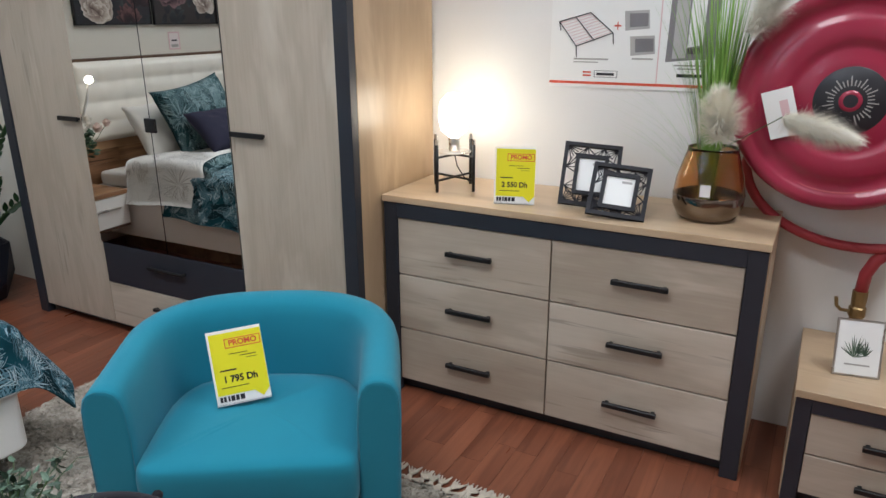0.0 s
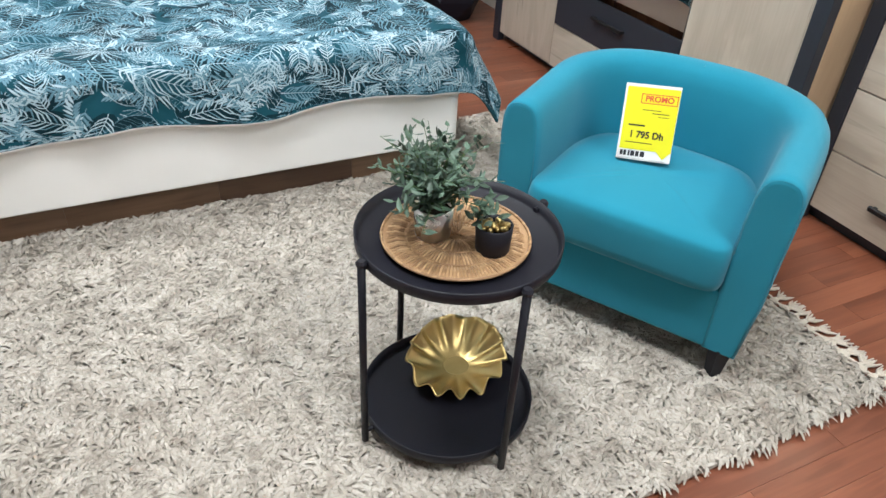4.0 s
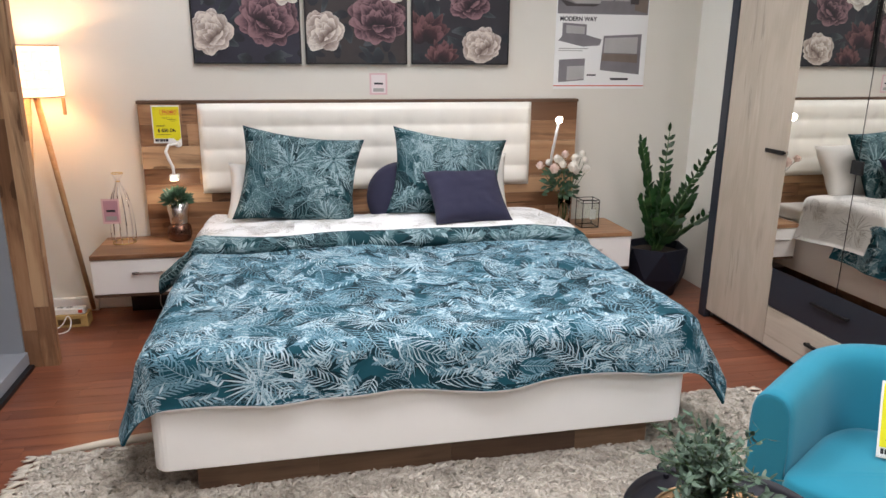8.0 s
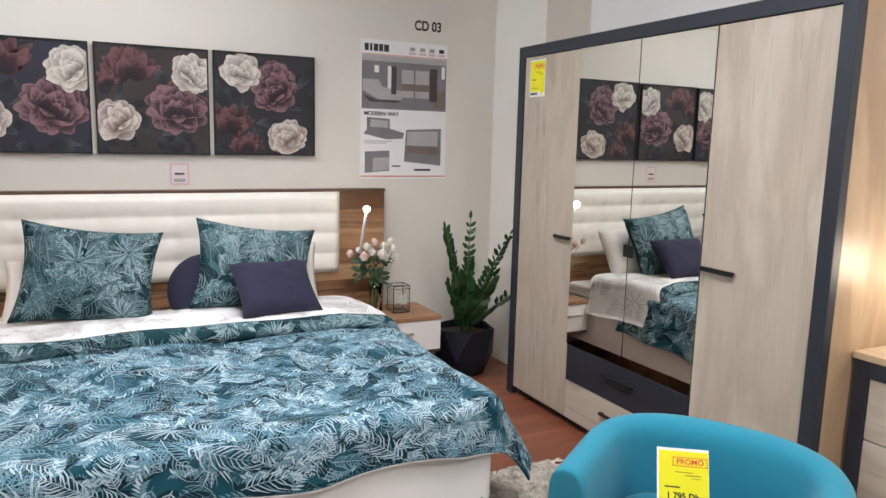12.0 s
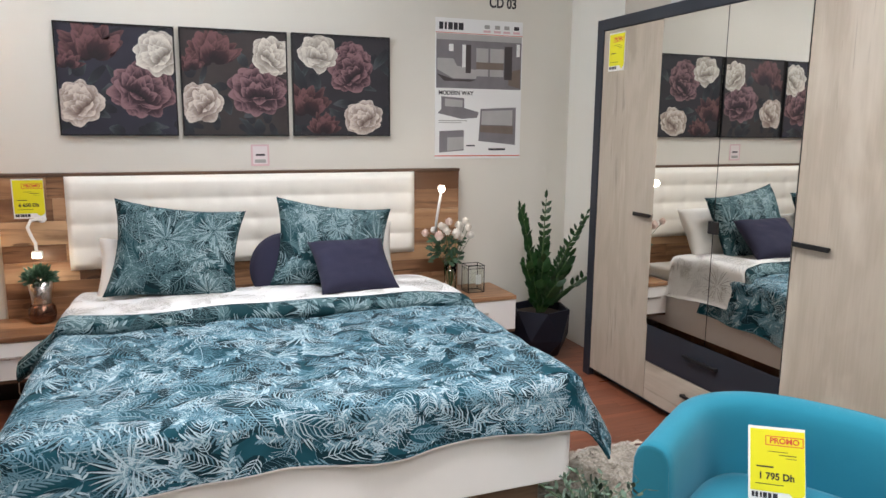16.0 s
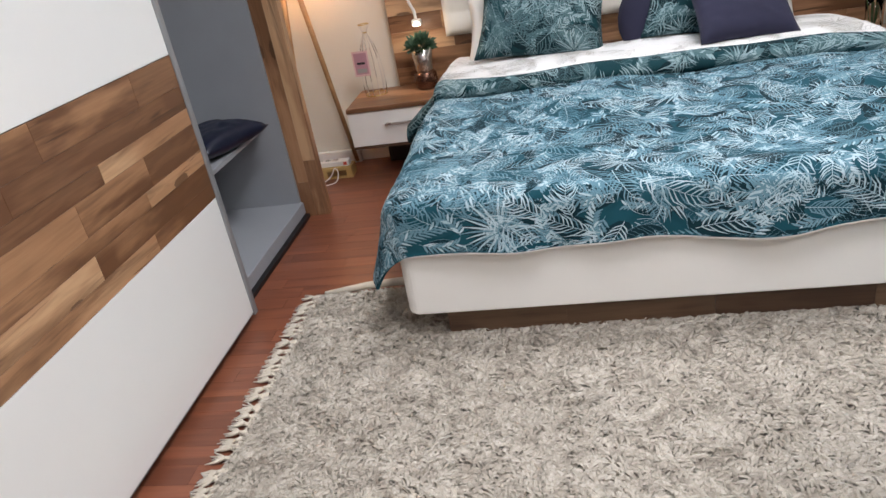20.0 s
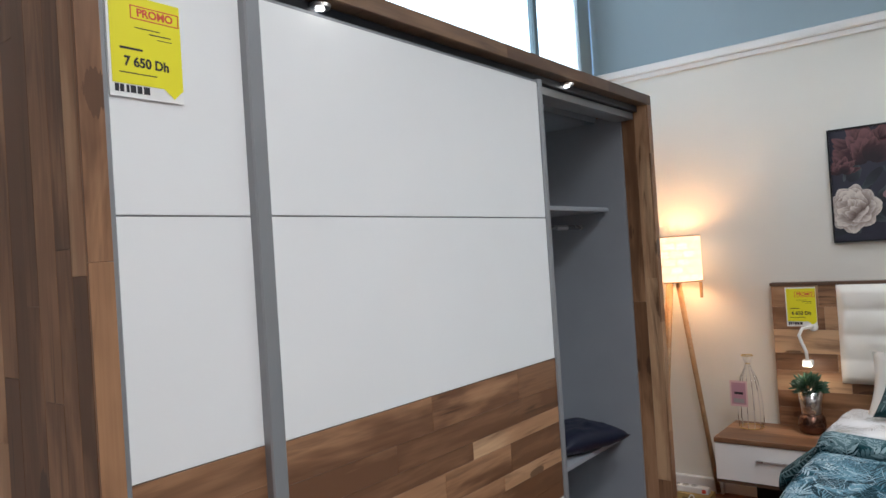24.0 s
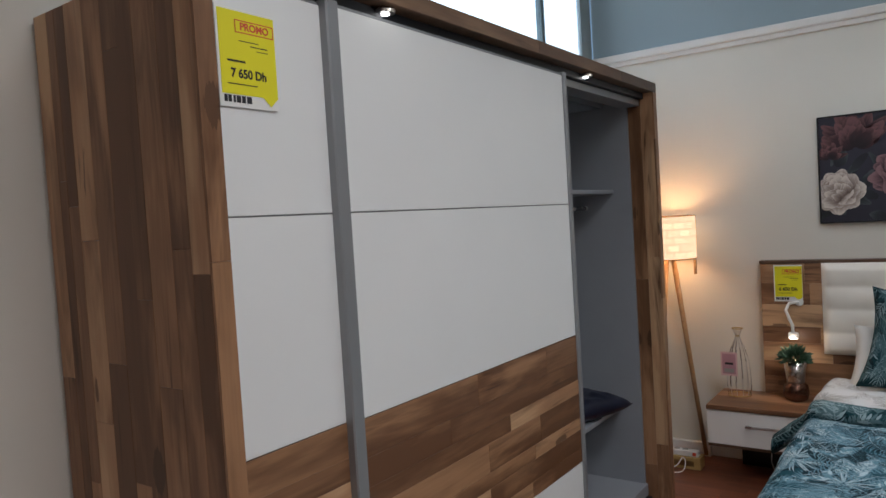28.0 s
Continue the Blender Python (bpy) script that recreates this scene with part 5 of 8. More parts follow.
# ---------------------------------------------------------------- tub armchair
def tub_chair():
    t = thing("armchair", (1.225, -2.84, 0), "turquoise fabric tub armchair with black tapered legs", "armchair", rz=-58, local=True)
    hw, arm, deep = 0.333, -0.27, 0.235
    bend = -0.03                                  # where the arms begin to curve into the back
    path = [(hw, arm + k * (bend - arm) / 8) for k in range(8)]
    for k in range(37):
        a = math.pi * k / 36
        c, q = math.cos(a), math.sin(a)
        path.append((hw * math.copysign(abs(c) ** 0.8, c), bend + (deep - bend) * q ** 0.8))
    path += [(-hw, bend - k * (bend - arm) / 8) for k in range(1, 9)]
    n = len(path)

    def top(i):
        y = path[i][1]
        return 0.648 + 0.04 * max(0.0, min(1.0, (y - arm) / 0.5)) ** 1.1

    bm = bmesh.new()
    rows = []
    for i, (x, y) in enumerate(path):
        a, b = Vector(path[max(i - 1, 0)]), Vector(path[min(i + 1, n - 1)])
        tan = (b - a).normalized()
        out = Vector((tan.y, -tan.x))
        zt, th = top(i), 0.055 + 0.006 * max(0, y / deep)
        sec = [(-th, 0.11), (th - 0.022, 0.11), (th - 0.006, 0.3), (th, zt - 0.1), (th - 0.002, zt - 0.055), (th - 0.009, zt - 0.028), (th - 0.022, zt - 0.01), (0.012, zt - 0.001), (-0.012, zt - 0.001), (-th + 0.022, zt - 0.01), (-th + 0.009, zt - 0.028), (-th + 0.001, zt - 0.06), (-th - 0.004, zt - 0.14), (-th - 0.004, 0.3)]
        rows.append([bm.verts.new((x + out.x * o, y + out.y * o, z)) for o, z in sec])
    for a, b in zip(rows, rows[1:]):
        for k in range(len(a)):
            q = (k + 1) % len(a)
            bm.faces.new((a[k], b[k], b[q], a[q]))
    ends = [bm.faces.new(row) for row in (rows[0], rows[-1])]
    bmesh.ops.recalc_face_normals(bm, faces=bm.faces)
    for f in ends:
        bmesh.ops.inset_region(bm, faces=[f], thickness=0.005, depth=0.006)
        bmesh.ops.inset_region(bm, faces=[f], thickness=0.006, depth=0.002)
        bmesh.ops.inset_region(bm, faces=[f], thickness=0.004, depth=0.0)
    part("shell", bm, M_TEAL, t, "curved turquoise arms and back", True)
    # seams along the arm fronts and down the middle of the back
    for sx in (1, -1):
        zt = 0.648
        loop = [(sx * (hw + o), arm - 0.0062, z) for o, z in ((0.03, 0.118), (0.046, 0.3), (0.0505, zt - 0.1), (0.0485, zt - 0.055), (0.0415, zt - 0.031), (0.03, zt - 0.0145), (0.012, zt - 0.006), (-0.012, zt - 0.006), (-0.03, zt - 0.0145), (-0.0415, zt - 0.031), (-0.0495, zt - 0.06), (-0.0545, zt - 0.14), (-0.0545, 0.42))]
        part("piping", bar(loop, 0.0012, 6), M_TEALSEAM, t, smooth=True)
    part("back_seam", bar([(0, deep + 0.05, 0.12), (0, deep + 0.06, 0.5), (0, deep + 0.056, 0.64), (0, deep, 0.6875), (0, deep - 0.03, 0.682)], 0.0012, 6), M_TEALSEAM, t)
    # base below the seat
    part("front_rail", boxed(-hw + 0.04, hw - 0.04, arm - 0.004, arm + 0.06, 0.11, 0.30, bevel=0.012, seg=2), M_TEAL, t, "turquoise front rail")
    part("base", boxed(-hw + 0.03, hw - 0.03, arm + 0.06, 0.14, 0.11, 0.29), M_TEAL, t)

    # seat cushion: straight front, round behind
    k = 40
    wd, y0, y1 = 0.278, arm - 0.05, 0.175

    def edge(a):
        c, s = math.cos(a), math.sin(a)
        e = 0.15 if s < 0 else 0.7
        x = wd * math.copysign(abs(c) ** e, c)
        y = (y0 + y1) / 2 + (y1 - y0) / 2 * math.copysign(abs(s) ** e, s)
        return x, y

    bm = bmesh.new()
    rings = []
    prof = [(0.0, 0.298), (0.6, 0.298), (0.93, 0.300), (0.985, 0.312), (1.0, 0.335), (1.003, 0.405), (0.992, 0.43), (0.968, 0.442), (0.85, 0.449), (0.6, 0.457), (0.3, 0.461), (0.0, 0.462)]
    for f, z in prof[1:-1]:
        rings.append([bm.verts.new((edge(2 * math.pi * j / k)[0] * f, (edge(2 * math.pi * j / k)[1] + 0.07) * f - 0.07, z + 0.004 * noise.noise((f * 3, j * 0.3, 1)))) for j in range(k)])
    for a, b in zip(rings, rings[1:]):
        for j in range(k):
            bm.faces.new((a[j], a[(j + 1) % k], b[(j + 1) % k], b[j]))
    bm.faces.new(rings[0][::-1])
    top_v = bm.verts.new((0, -0.07, 0.462))
    for j in range(k):
        bm.faces.new((rings[-1][j], rings[-1][(j + 1) % k], top_v))
    part("seat_cushion", bm, M_TEAL, t, "plump turquoise seat cushion", True)
    for sx, sy in ((0.325, -0.25), (-0.325, -0.25), (0.22, 0.15), (-0.22, 0.15)):
        part("leg", turned([(0.021, 0.0), (0.022, 0.004), (0.032, 0.1)], 4, (sx, sy, 0.02)), M_BLACKMATT, t, "black tapered wooden leg")
    return t


tub_chair()
price_card(facing(1.178, -2.793, 0.569, (-0.74, -0.62, 0.33)) @ pose(0, 0, 0, 0, 0, 6), "1 795 Dh", "yellow promotional price card standing on the armchair seat", where=0.46)


# ---------------------------------------------------------------- side table
TX, TY, TZ = 0.455, -3.07, 0.535


def tray(parent, z, r, name):
    rings = [(0.001, 0.0), (r - 0.006, 0.0), (r, 0.006), (r + 0.001, 0.030), (r - 0.003, 0.032), (r - 0.005, 0.009), (r - 0.012, 0.004), (0.001, 0.004)]
    return part(name, turned(rings, 64, (TX, TY, z), False, False), M_BLACKMATT, parent, "round black metal tray", True)


def side_table():
    t = thing("side_table", (TX, TY, 0.03), "round black metal side table with two trays", "side table")
    tray(t, TZ, 0.222, "upper_tray")
    tray(t, 0.05, 0.212, "lower_tray")
    for k in range(4):
        a = radians(188 + 90 * k)
        c, s = math.cos(a), math.sin(a)
        r = 0.233
        leg = part("leg", bar([(TX + c * r, TY + s * r, 0.03), (TX + c * r, TY + s * r, TZ + 0.02)], 0.0085, 10), M_BLACKMATT, t, smooth=True)
        part("cap", turned([(0.011, 0), (0.012, 0.006), (0.008, 0.012)], 12, (TX + c * r, TY + s * r, TZ + 0.018)), M_BLACKMATT, leg)
        for z in (TZ + 0.012, 0.062):
            part("clip", bar([(TX + c * (r - 0.024), TY + s * (r - 0.024), z), (TX + c * r, TY + s * r, z)], 0.006, 8), M_BLACKMATT, leg)
    return t


side_table()


def wicker_mat():
    t = thing("wicker_mat", (TX, TY, TZ + 0.005), "round woven rattan place mat on the table", "place mat")
    cx, cy, z = 0.448, -3.07, TZ + 0.006
    part("base", turned([(0.001, 0), (0.15, 0.001), (0.16, 0.009), (0.161, 0.012), (0.148, 0.006), (0.001, 0.003)], 64, (cx, cy, z), False, False), M_BASKET, t, smooth=True)
    rng = random.Random(4)
    bm = bmesh.new()
    for ring, (r0, r1, cnt) in enumerate(((0.012, 0.058, 40), (0.062, 0.104, 84), (0.108, 0.147, 120))):
        for k in range(cnt):
            a = 2 * math.pi * (k + 0.5 * (ring % 2)) / cnt
            j = rng.uniform(-0.004, 0.004)
            p = [(cx + math.cos(a) * r, cy + math.sin(a) * r, z + 0.0055 + 0.004 * h) for r, h in ((r0 + j, 0), ((r0 + r1) / 2, 1), (r1 + j, 0))]
            tube(bm, p, [0.0012, 0.0026, 0.0012], 5)
    tagged(part("reed_wrapping", bm, M_WICKER, t, "radiating woven reeds", True), kind="stuff")
    for r in (0.012, 0.06, 0.106, 0.158):
        part("reed_ring", bar([(cx + math.cos(a) * r, cy + math.sin(a) * r, z + (0.011 if r > 0.15 else 0.006)) for a in [2 * math.pi * k / 48 for k in range(48)]], 0.0035 if r > 0.15 else 0.002, 6, True), M_WICKER, t, smooth=True)


wicker_mat()


def leafy_pot():
    x, y, z = 0.405, -3.045, TZ + 0.012
    t = thing("potted_plant", (x, y, z), "bushy grey-green artificial plant in a silver pot", "plant")
    part("pot", turned([(0.034, 0), (0.038, 0.003), (0.043, 0.075), (0.040, 0.075), (0.036, 0.006)], 28, (x, y, z), False, True), M_CHROME, t, "brushed silver pot", True)
    part("soil", turned([(0.039, 0.06), (0.001, 0.064)], 20, (x, y, z), False, False), M_SOIL, t)
    rng = random.Random(8)
    leaves, stems = bmesh.new(), bmesh.new()
    for k in range(92):
        a, reach, rise = rng.uniform(0, 6.283), rng.uniform(0.02, 0.135), rng.uniform(0.05, 0.175)
        p = []
        for s in (0, 0.35, 0.7, 1.0):
            p.append(Vector((x + math.cos(a) * reach * s ** 1.2, y + math.sin(a) * reach * s ** 1.2, z + 0.065 + rise * (s * 1.35 - 0.35 * s * s) - 0.02 * reach / 0.1 * s ** 3)))
        tube(stems, p, [0.0014, 0.0012, 0.001, 0.0006], 5)
        for q in range(11):
            s = 0.22 + 0.78 * q / 10
            i = min(int(s * 3), 2)
            base = p[i].lerp(p[i + 1], s * 3 - i)
            d = Vector((rng.uniform(-1, 1), rng.uniform(-1, 1), rng.uniform(-0.3, 0.9))).normalized()
            ln = rng.uniform(0.019, 0.033)
            leaf_face(leaves, base, base + d * ln, d.cross(Vector((rng.uniform(-.4, .4), rng.uniform(-.4, .4), 1))), ln * 0.36, 0.15)
    tagged(part("stem_tuft", stems, M_TREE, t), kind="stuff")
    tagged(part("foliage", leaves, M_OLIVELEAF, t, "small grey-green leaves"), kind="stuff")


leafy_pot()


def black_jar():
    x, y, z = 0.498, -3.14, TZ + 0.012
    t = thing("candle_jar", (x, y, z), "small matt black jar filled with gold beads", "jar")
    part("jar", turned([(0.034, 0), (0.036, 0.004), (0.039, 0.062), (0.036, 0.064), (0.033, 0.05)], 28, (x, y, z), False, True), M_BLACKMATT, t, smooth=True)
    bm = bmesh.new()
    rng = random.Random(2)
    for k in range(24):
        a, r = rng.uniform(0, 6.28), 0.029 * rng.random() ** 0.5
        bmesh.ops.create_icosphere(bm, subdivisions=1, radius=rng.uniform(0.006, 0.009), matrix=Matrix.Translation((x + math.cos(a) * r, y + math.sin(a) * r, z + 0.058 + rng.uniform(0, 0.008))))
    tagged(part("filling", bm, M_GOLD, t, "crumpled gold filling", True), kind="stuff")
    # a sprig that leans out of the jar towards the plant
    leaves = bmesh.new()
    for k in range(34):
        base = Vector((x - 0.01 + rng.uniform(-0.03, 0.02), y + 0.01 + rng.uniform(-0.02, 0.02), z + 0.065 + rng.uniform(0, 0.045)))
        d = Vector((rng.uniform(-1, .7), rng.uniform(-.6, 1), rng.uniform(-0.2, 1))).normalized()
        leaf_face(leaves, base, base + d * 0.03, d.orthogonal(), 0.012, 0.15)
    tagged(part("sprig", leaves, M_OLIVELEAF, t, "grey-green leafy sprig"), kind="stuff")


black_jar()


def gold_bowl():
    x, y, z = 0.516, -2.998, 0.055
    t = thing("gold_bowl", (x, y, z), "fluted antique gold leaf bowl on the lower tray", "bowl")
    k, rows = 120, 14

    def fn(u, v):
        a = 2 * math.pi * u
        r = 0.03 + 0.097 * v
        wav = math.cos(13 * a + 0.6 * math.sin(3 * a))
        rr = r * (1 + 0.05 * v ** 3 * wav + 0.05 * v * math.sin(2 * a + 1))
        h = 0.012 + 0.048 * v ** 1.6 + 0.2 * rr * v * math.sin(a) - 0.010 * v ** 2 * wav + 0.010 * v * math.sin(a + 2) + 0.005 * v ** 3 * math.sin(5 * a)
        return (x + rr * math.cos(a), y + rr * math.sin(a), z + h)

    bm = sheet(k, rows, fn)
    bmesh.ops.remove_doubles(bm, verts=bm.verts, dist=1e-5)
    bmesh.ops.recalc_face_normals(bm, faces=bm.faces)
    bmesh.ops.solidify(bm, geom=list(bm.faces), thickness=0.003)
    part("leaf", bm, M_GOLD, t, "ribbed gold leaf-shaped bowl", True)
    part("foot", turned([(0.032, 0), (0.03, 0.008), (0.034, 0.016)], 28, (x, y, z)), M_GOLD, t)


gold_bowl()


# ---------------------------------------------------------------- flower pictures over the bed
def petal(bm, lay, cx, cz, y, turn, ln, wd, lim, rng, wavy=0.07, notch=0.0):
    """One flat brushed petal from its root outwards, kept inside the frame."""
    ph, lean_ = rng.uniform(0, 6.28), rng.uniform(-0.18, 0.18)
    na, nb = 7, 8
    rows = []
    for j in range(na + 1):
        v = j / na
        row = []
        for i in range(nb + 1):
            u = 2 * i / nb - 1
            w = wd * math.sqrt(max(0.0, 1 - ((v - 0.58) / 0.62) ** 2))
            a = ln * v * (1 - 0.36 * v * u * u - notch * v * (1 - u * u) ** 3 + wavy * v * math.sin(2.6 * u + ph))
            b = w * u + lean_ * ln * v * v
            x, z = cx + a * math.cos(turn) - b * math.sin(turn), cz + a * math.sin(turn) + b * math.cos(turn)
            row.append((bm.verts.new((min(max(x, lim[0]), lim[1]), y, min(max(z, lim[2]), lim[3]))), (0.5 + 0.5 * u, v)))
        rows.append(row)
    for j in range(na):
        for i in range(nb):
            q = (rows[j][i], rows[j][i + 1], rows[j + 1][i + 1], rows[j + 1][i])
            f = bm.faces.new([c[0] for c in q])
            for lp, c in zip(f.loops, q):
                lp[lay].uv = c[1]


def painted_flower(parent, cx, cz, r, material, lim, seed, kind, y):
    """A peony in rings of petals, or seen from the side as a bowl of upright ones."""
    rng = random.Random(seed)
    bm = bmesh.new()
    lay = bm.loops.layers.uv.new("UVMap")
    if kind == "bowl":
        for cnt, ln, spread, drop in ((9, 1.25, 2.5, 0.45), (7, 1.1, 1.9, 0.5), (6, 0.95, 2.3, 0.55), (4, 0.8, 1.3, 0.58)):
            for k in range(cnt):
                y -= 0.000015
                e = k / (cnt - 1) - 0.5
                petal(bm, lay, cx + 0.12 * r * e, cz - drop * r, y, math.pi / 2 - spread * e + rng.uniform(-0.1, 0.1), r * ln * rng.uniform(0.85, 1.1), r * rng.uniform(0.24, 0.36), lim, rng)
    else:
        # broad rounded outer petals, then a cup of upright ones over the heart
        full = kind == "full"
        flat_ = 0.82 if full else 0.94
        rings = ((0.3, 13, 0.66, 0.3), (0.24, 11, 0.6, 0.28), (0.2, 10, 0.5, 0.25), (0.14, 8, 0.42, 0.22)) if full else ((0.3, 11, 0.64, 0.36), (0.22, 9, 0.56, 0.34), (0.14, 7, 0.46, 0.3))
        tip = rng.uniform(0.7, 2.4)
        mid = [cx, cz]
        for rad, cnt, ln, wd in rings:
            off = rng.uniform(0, 6.28)
            mid = [mid[0] + 0.05 * r * math.cos(tip), mid[1] + 0.05 * r * math.sin(tip)]
            for k in range(cnt):
                y -= 0.000015
                a = off + 2 * math.pi * k / cnt + rng.uniform(-0.25, 0.25)
                c, q = math.cos(a), math.sin(a) * flat_
                petal(bm, lay, mid[0] + rad * r * c, mid[1] + rad * r * q, y, math.atan2(q, c) + rng.uniform(-0.2, 0.2), r * ln * math.hypot(c, q) * rng.uniform(0.86, 1.1), r * wd * rng.uniform(0.85, 1.2), lim, rng, 0.05, rng.uniform(0.0, 0.06))
        for cnt, ln, spread, drop, wd in ((6, 0.72, 2.4, 0.2, 0.26), (5, 0.62, 1.9, 0.28, 0.24), (4, 0.5, 1.5, 0.34, 0.2), (3, 0.36, 1.0, 0.34, 0.16)):
            for k in range(cnt):
                y -= 0.000015
                e = k / (cnt - 1) - 0.5
                a = tip + spread * e + rng.uniform(-0.15, 0.15)
                petal(bm, lay, mid[0] - drop * r * math.cos(tip) - 0.3 * r * e * math.sin(tip), mid[1] - drop * r * math.sin(tip) + 0.3 * r * e * math.cos(tip), y, a, r * ln * rng.uniform(0.9, 1.1), r * wd, lim, rng, 0.05)
    part("painted_flower", bm, material, parent)


def picture(x0, x1, z0, z1, label, flowers, seed):
    t = thing("picture", ((x0 + x1) / 2, 0.19, z0), label, "picture", group="pictures over the bed")
    part("canvas", boxed(x0 + 0.006, x1 - 0.006, 0.178, W - 0.001, z0 + 0.006, z1 - 0.006), M_ARTS[(seed // 20) % 3 - 2], t, "dark painted canvas")
    bm = bmesh.new()
    for q in ((x0, x1, z0, z0 + 0.008), (x0, x1, z1 - 0.008, z1), (x0, x0 + 0.008, z0 + 0.008, z1 - 0.008), (x1 - 0.008, x1, z0 + 0.008, z1 - 0.008)):
        cube(bm, q[0], q[1], 0.172, W - 0.001, q[2], q[3])
    part("frame", bm, M_BLACK, t, "thin black frame")
    lim = (x0 + 0.009, x1 - 0.009, z0 + 0.009, z1 - 0.009)
    w, h = x1 - x0, z1 - z0
    rng = random.Random(seed)
    bm = bmesh.new()
    lay = bm.loops.layers.uv.new("UVMap")
    for k in range(26):
        petal(bm, lay, x0 + rng.random() * w, z0 + rng.random() ** 1.4 * h, 0.1778 - k * 1e-5, rng.uniform(0, 6.28), rng.uniform(0.08, 0.19), rng.uniform(0.014, 0.034), lim, rng, 0.03)
    tagged(part("painted_leaves", bm, M_ARTFERN, t), kind="stuff")
    kinds = {"w": (M_ARTIVORY, "loose"), "c": (M_ARTCREAM, "loose"), "p": (M_ARTPLUM, "full"), "r": (M_ARTRUST, "bowl"), "d": (M_ARTPLUM, "bowl")}
    for k, (c, u, v, r) in enumerate(flowers):
        painted_flower(t, x0 + u * w, z1 - v * h, r * w * 1.1, kinds[c][0], lim, seed + k, kinds[c][1], 0.1774 - 0.0008 * k)


trio = [("r", 0.31, 0.17, 0.22), ("r", 0.1, 0.33, 0.1), ("p", 0.70, 0.6, 0.29), ("w", 0.86, 0.25, 0.22), ("c", 0.18, 0.72, 0.21)]
picture(-0.956, -0.349, 1.449, 2.055, "dark framed picture of plum and cream peonies", trio, 100)
picture(-0.325, 0.279, 1.45, 2.058, "dark framed picture of rust, plum and cream peonies", [("r", 0.3, 0.18, 0.21), ("r", 0.1, 0.32, 0.1), ("p", 0.72, 0.58, 0.29), ("w", 0.85, 0.24, 0.21), ("c", 0.18, 0.7, 0.21)], 120)
picture(0.305, 0.916, 1.452, 2.06, "dark framed picture with a tall plum peony", [("r", 0.14, 0.66, 0.19), ("r", 0.3, 0.88, 0.13), ("p", 0.6, 0.24, 0.2), ("p", 0.6, 0.38, 0.24), ("w", 0.26, 0.2, 0.2), ("c", 0.72, 0.82, 0.2)], 140)


# ---------------------------------------------------------------- posters, tags and the room number
M_PHOTO = plain("poster_photo_grey", (0.2, 0.19, 0.2), 0.5, wear=0.3, scale=8)
M_PHOTODARK = plain("poster_photo_dark", (0.06, 0.05, 0.05), 0.5, wear=0.3, scale=8)
M_PHOTOLIGHT = plain("poster_photo_light", (0.42, 0.41, 0.4), 0.5, wear=0.2, scale=8)
M_PHOTOBROWN = plain("poster_photo_brown", (0.19, 0.148, 0.122), 0.5, wear=0.3, scale=8)


def flat(parent, m, w, h, name, material, rects, lift, label=""):
    """Printed patches of one colour; rects in shares of the sheet, from its top left."""
    for u0, u1, v0, v1 in rects:
        made = part(name, plate(bmesh.new(), m, (u0 - 0.5) * w, (u1 - 0.5) * w, (0.5 - v1) * h, (0.5 - v0) * h, lift, lift + 0.0004), material, parent, label)
    return made


def solid_poly(parent, m, w, h, name, material, pts, lift):
    bm = bmesh.new()
    bm.faces.new([bm.verts.new(m @ Vector(((u - 0.5) * w, (0.5 - v) * h, lift))) for u, v in pts][::-1])
    return part(name, bm, material, parent)


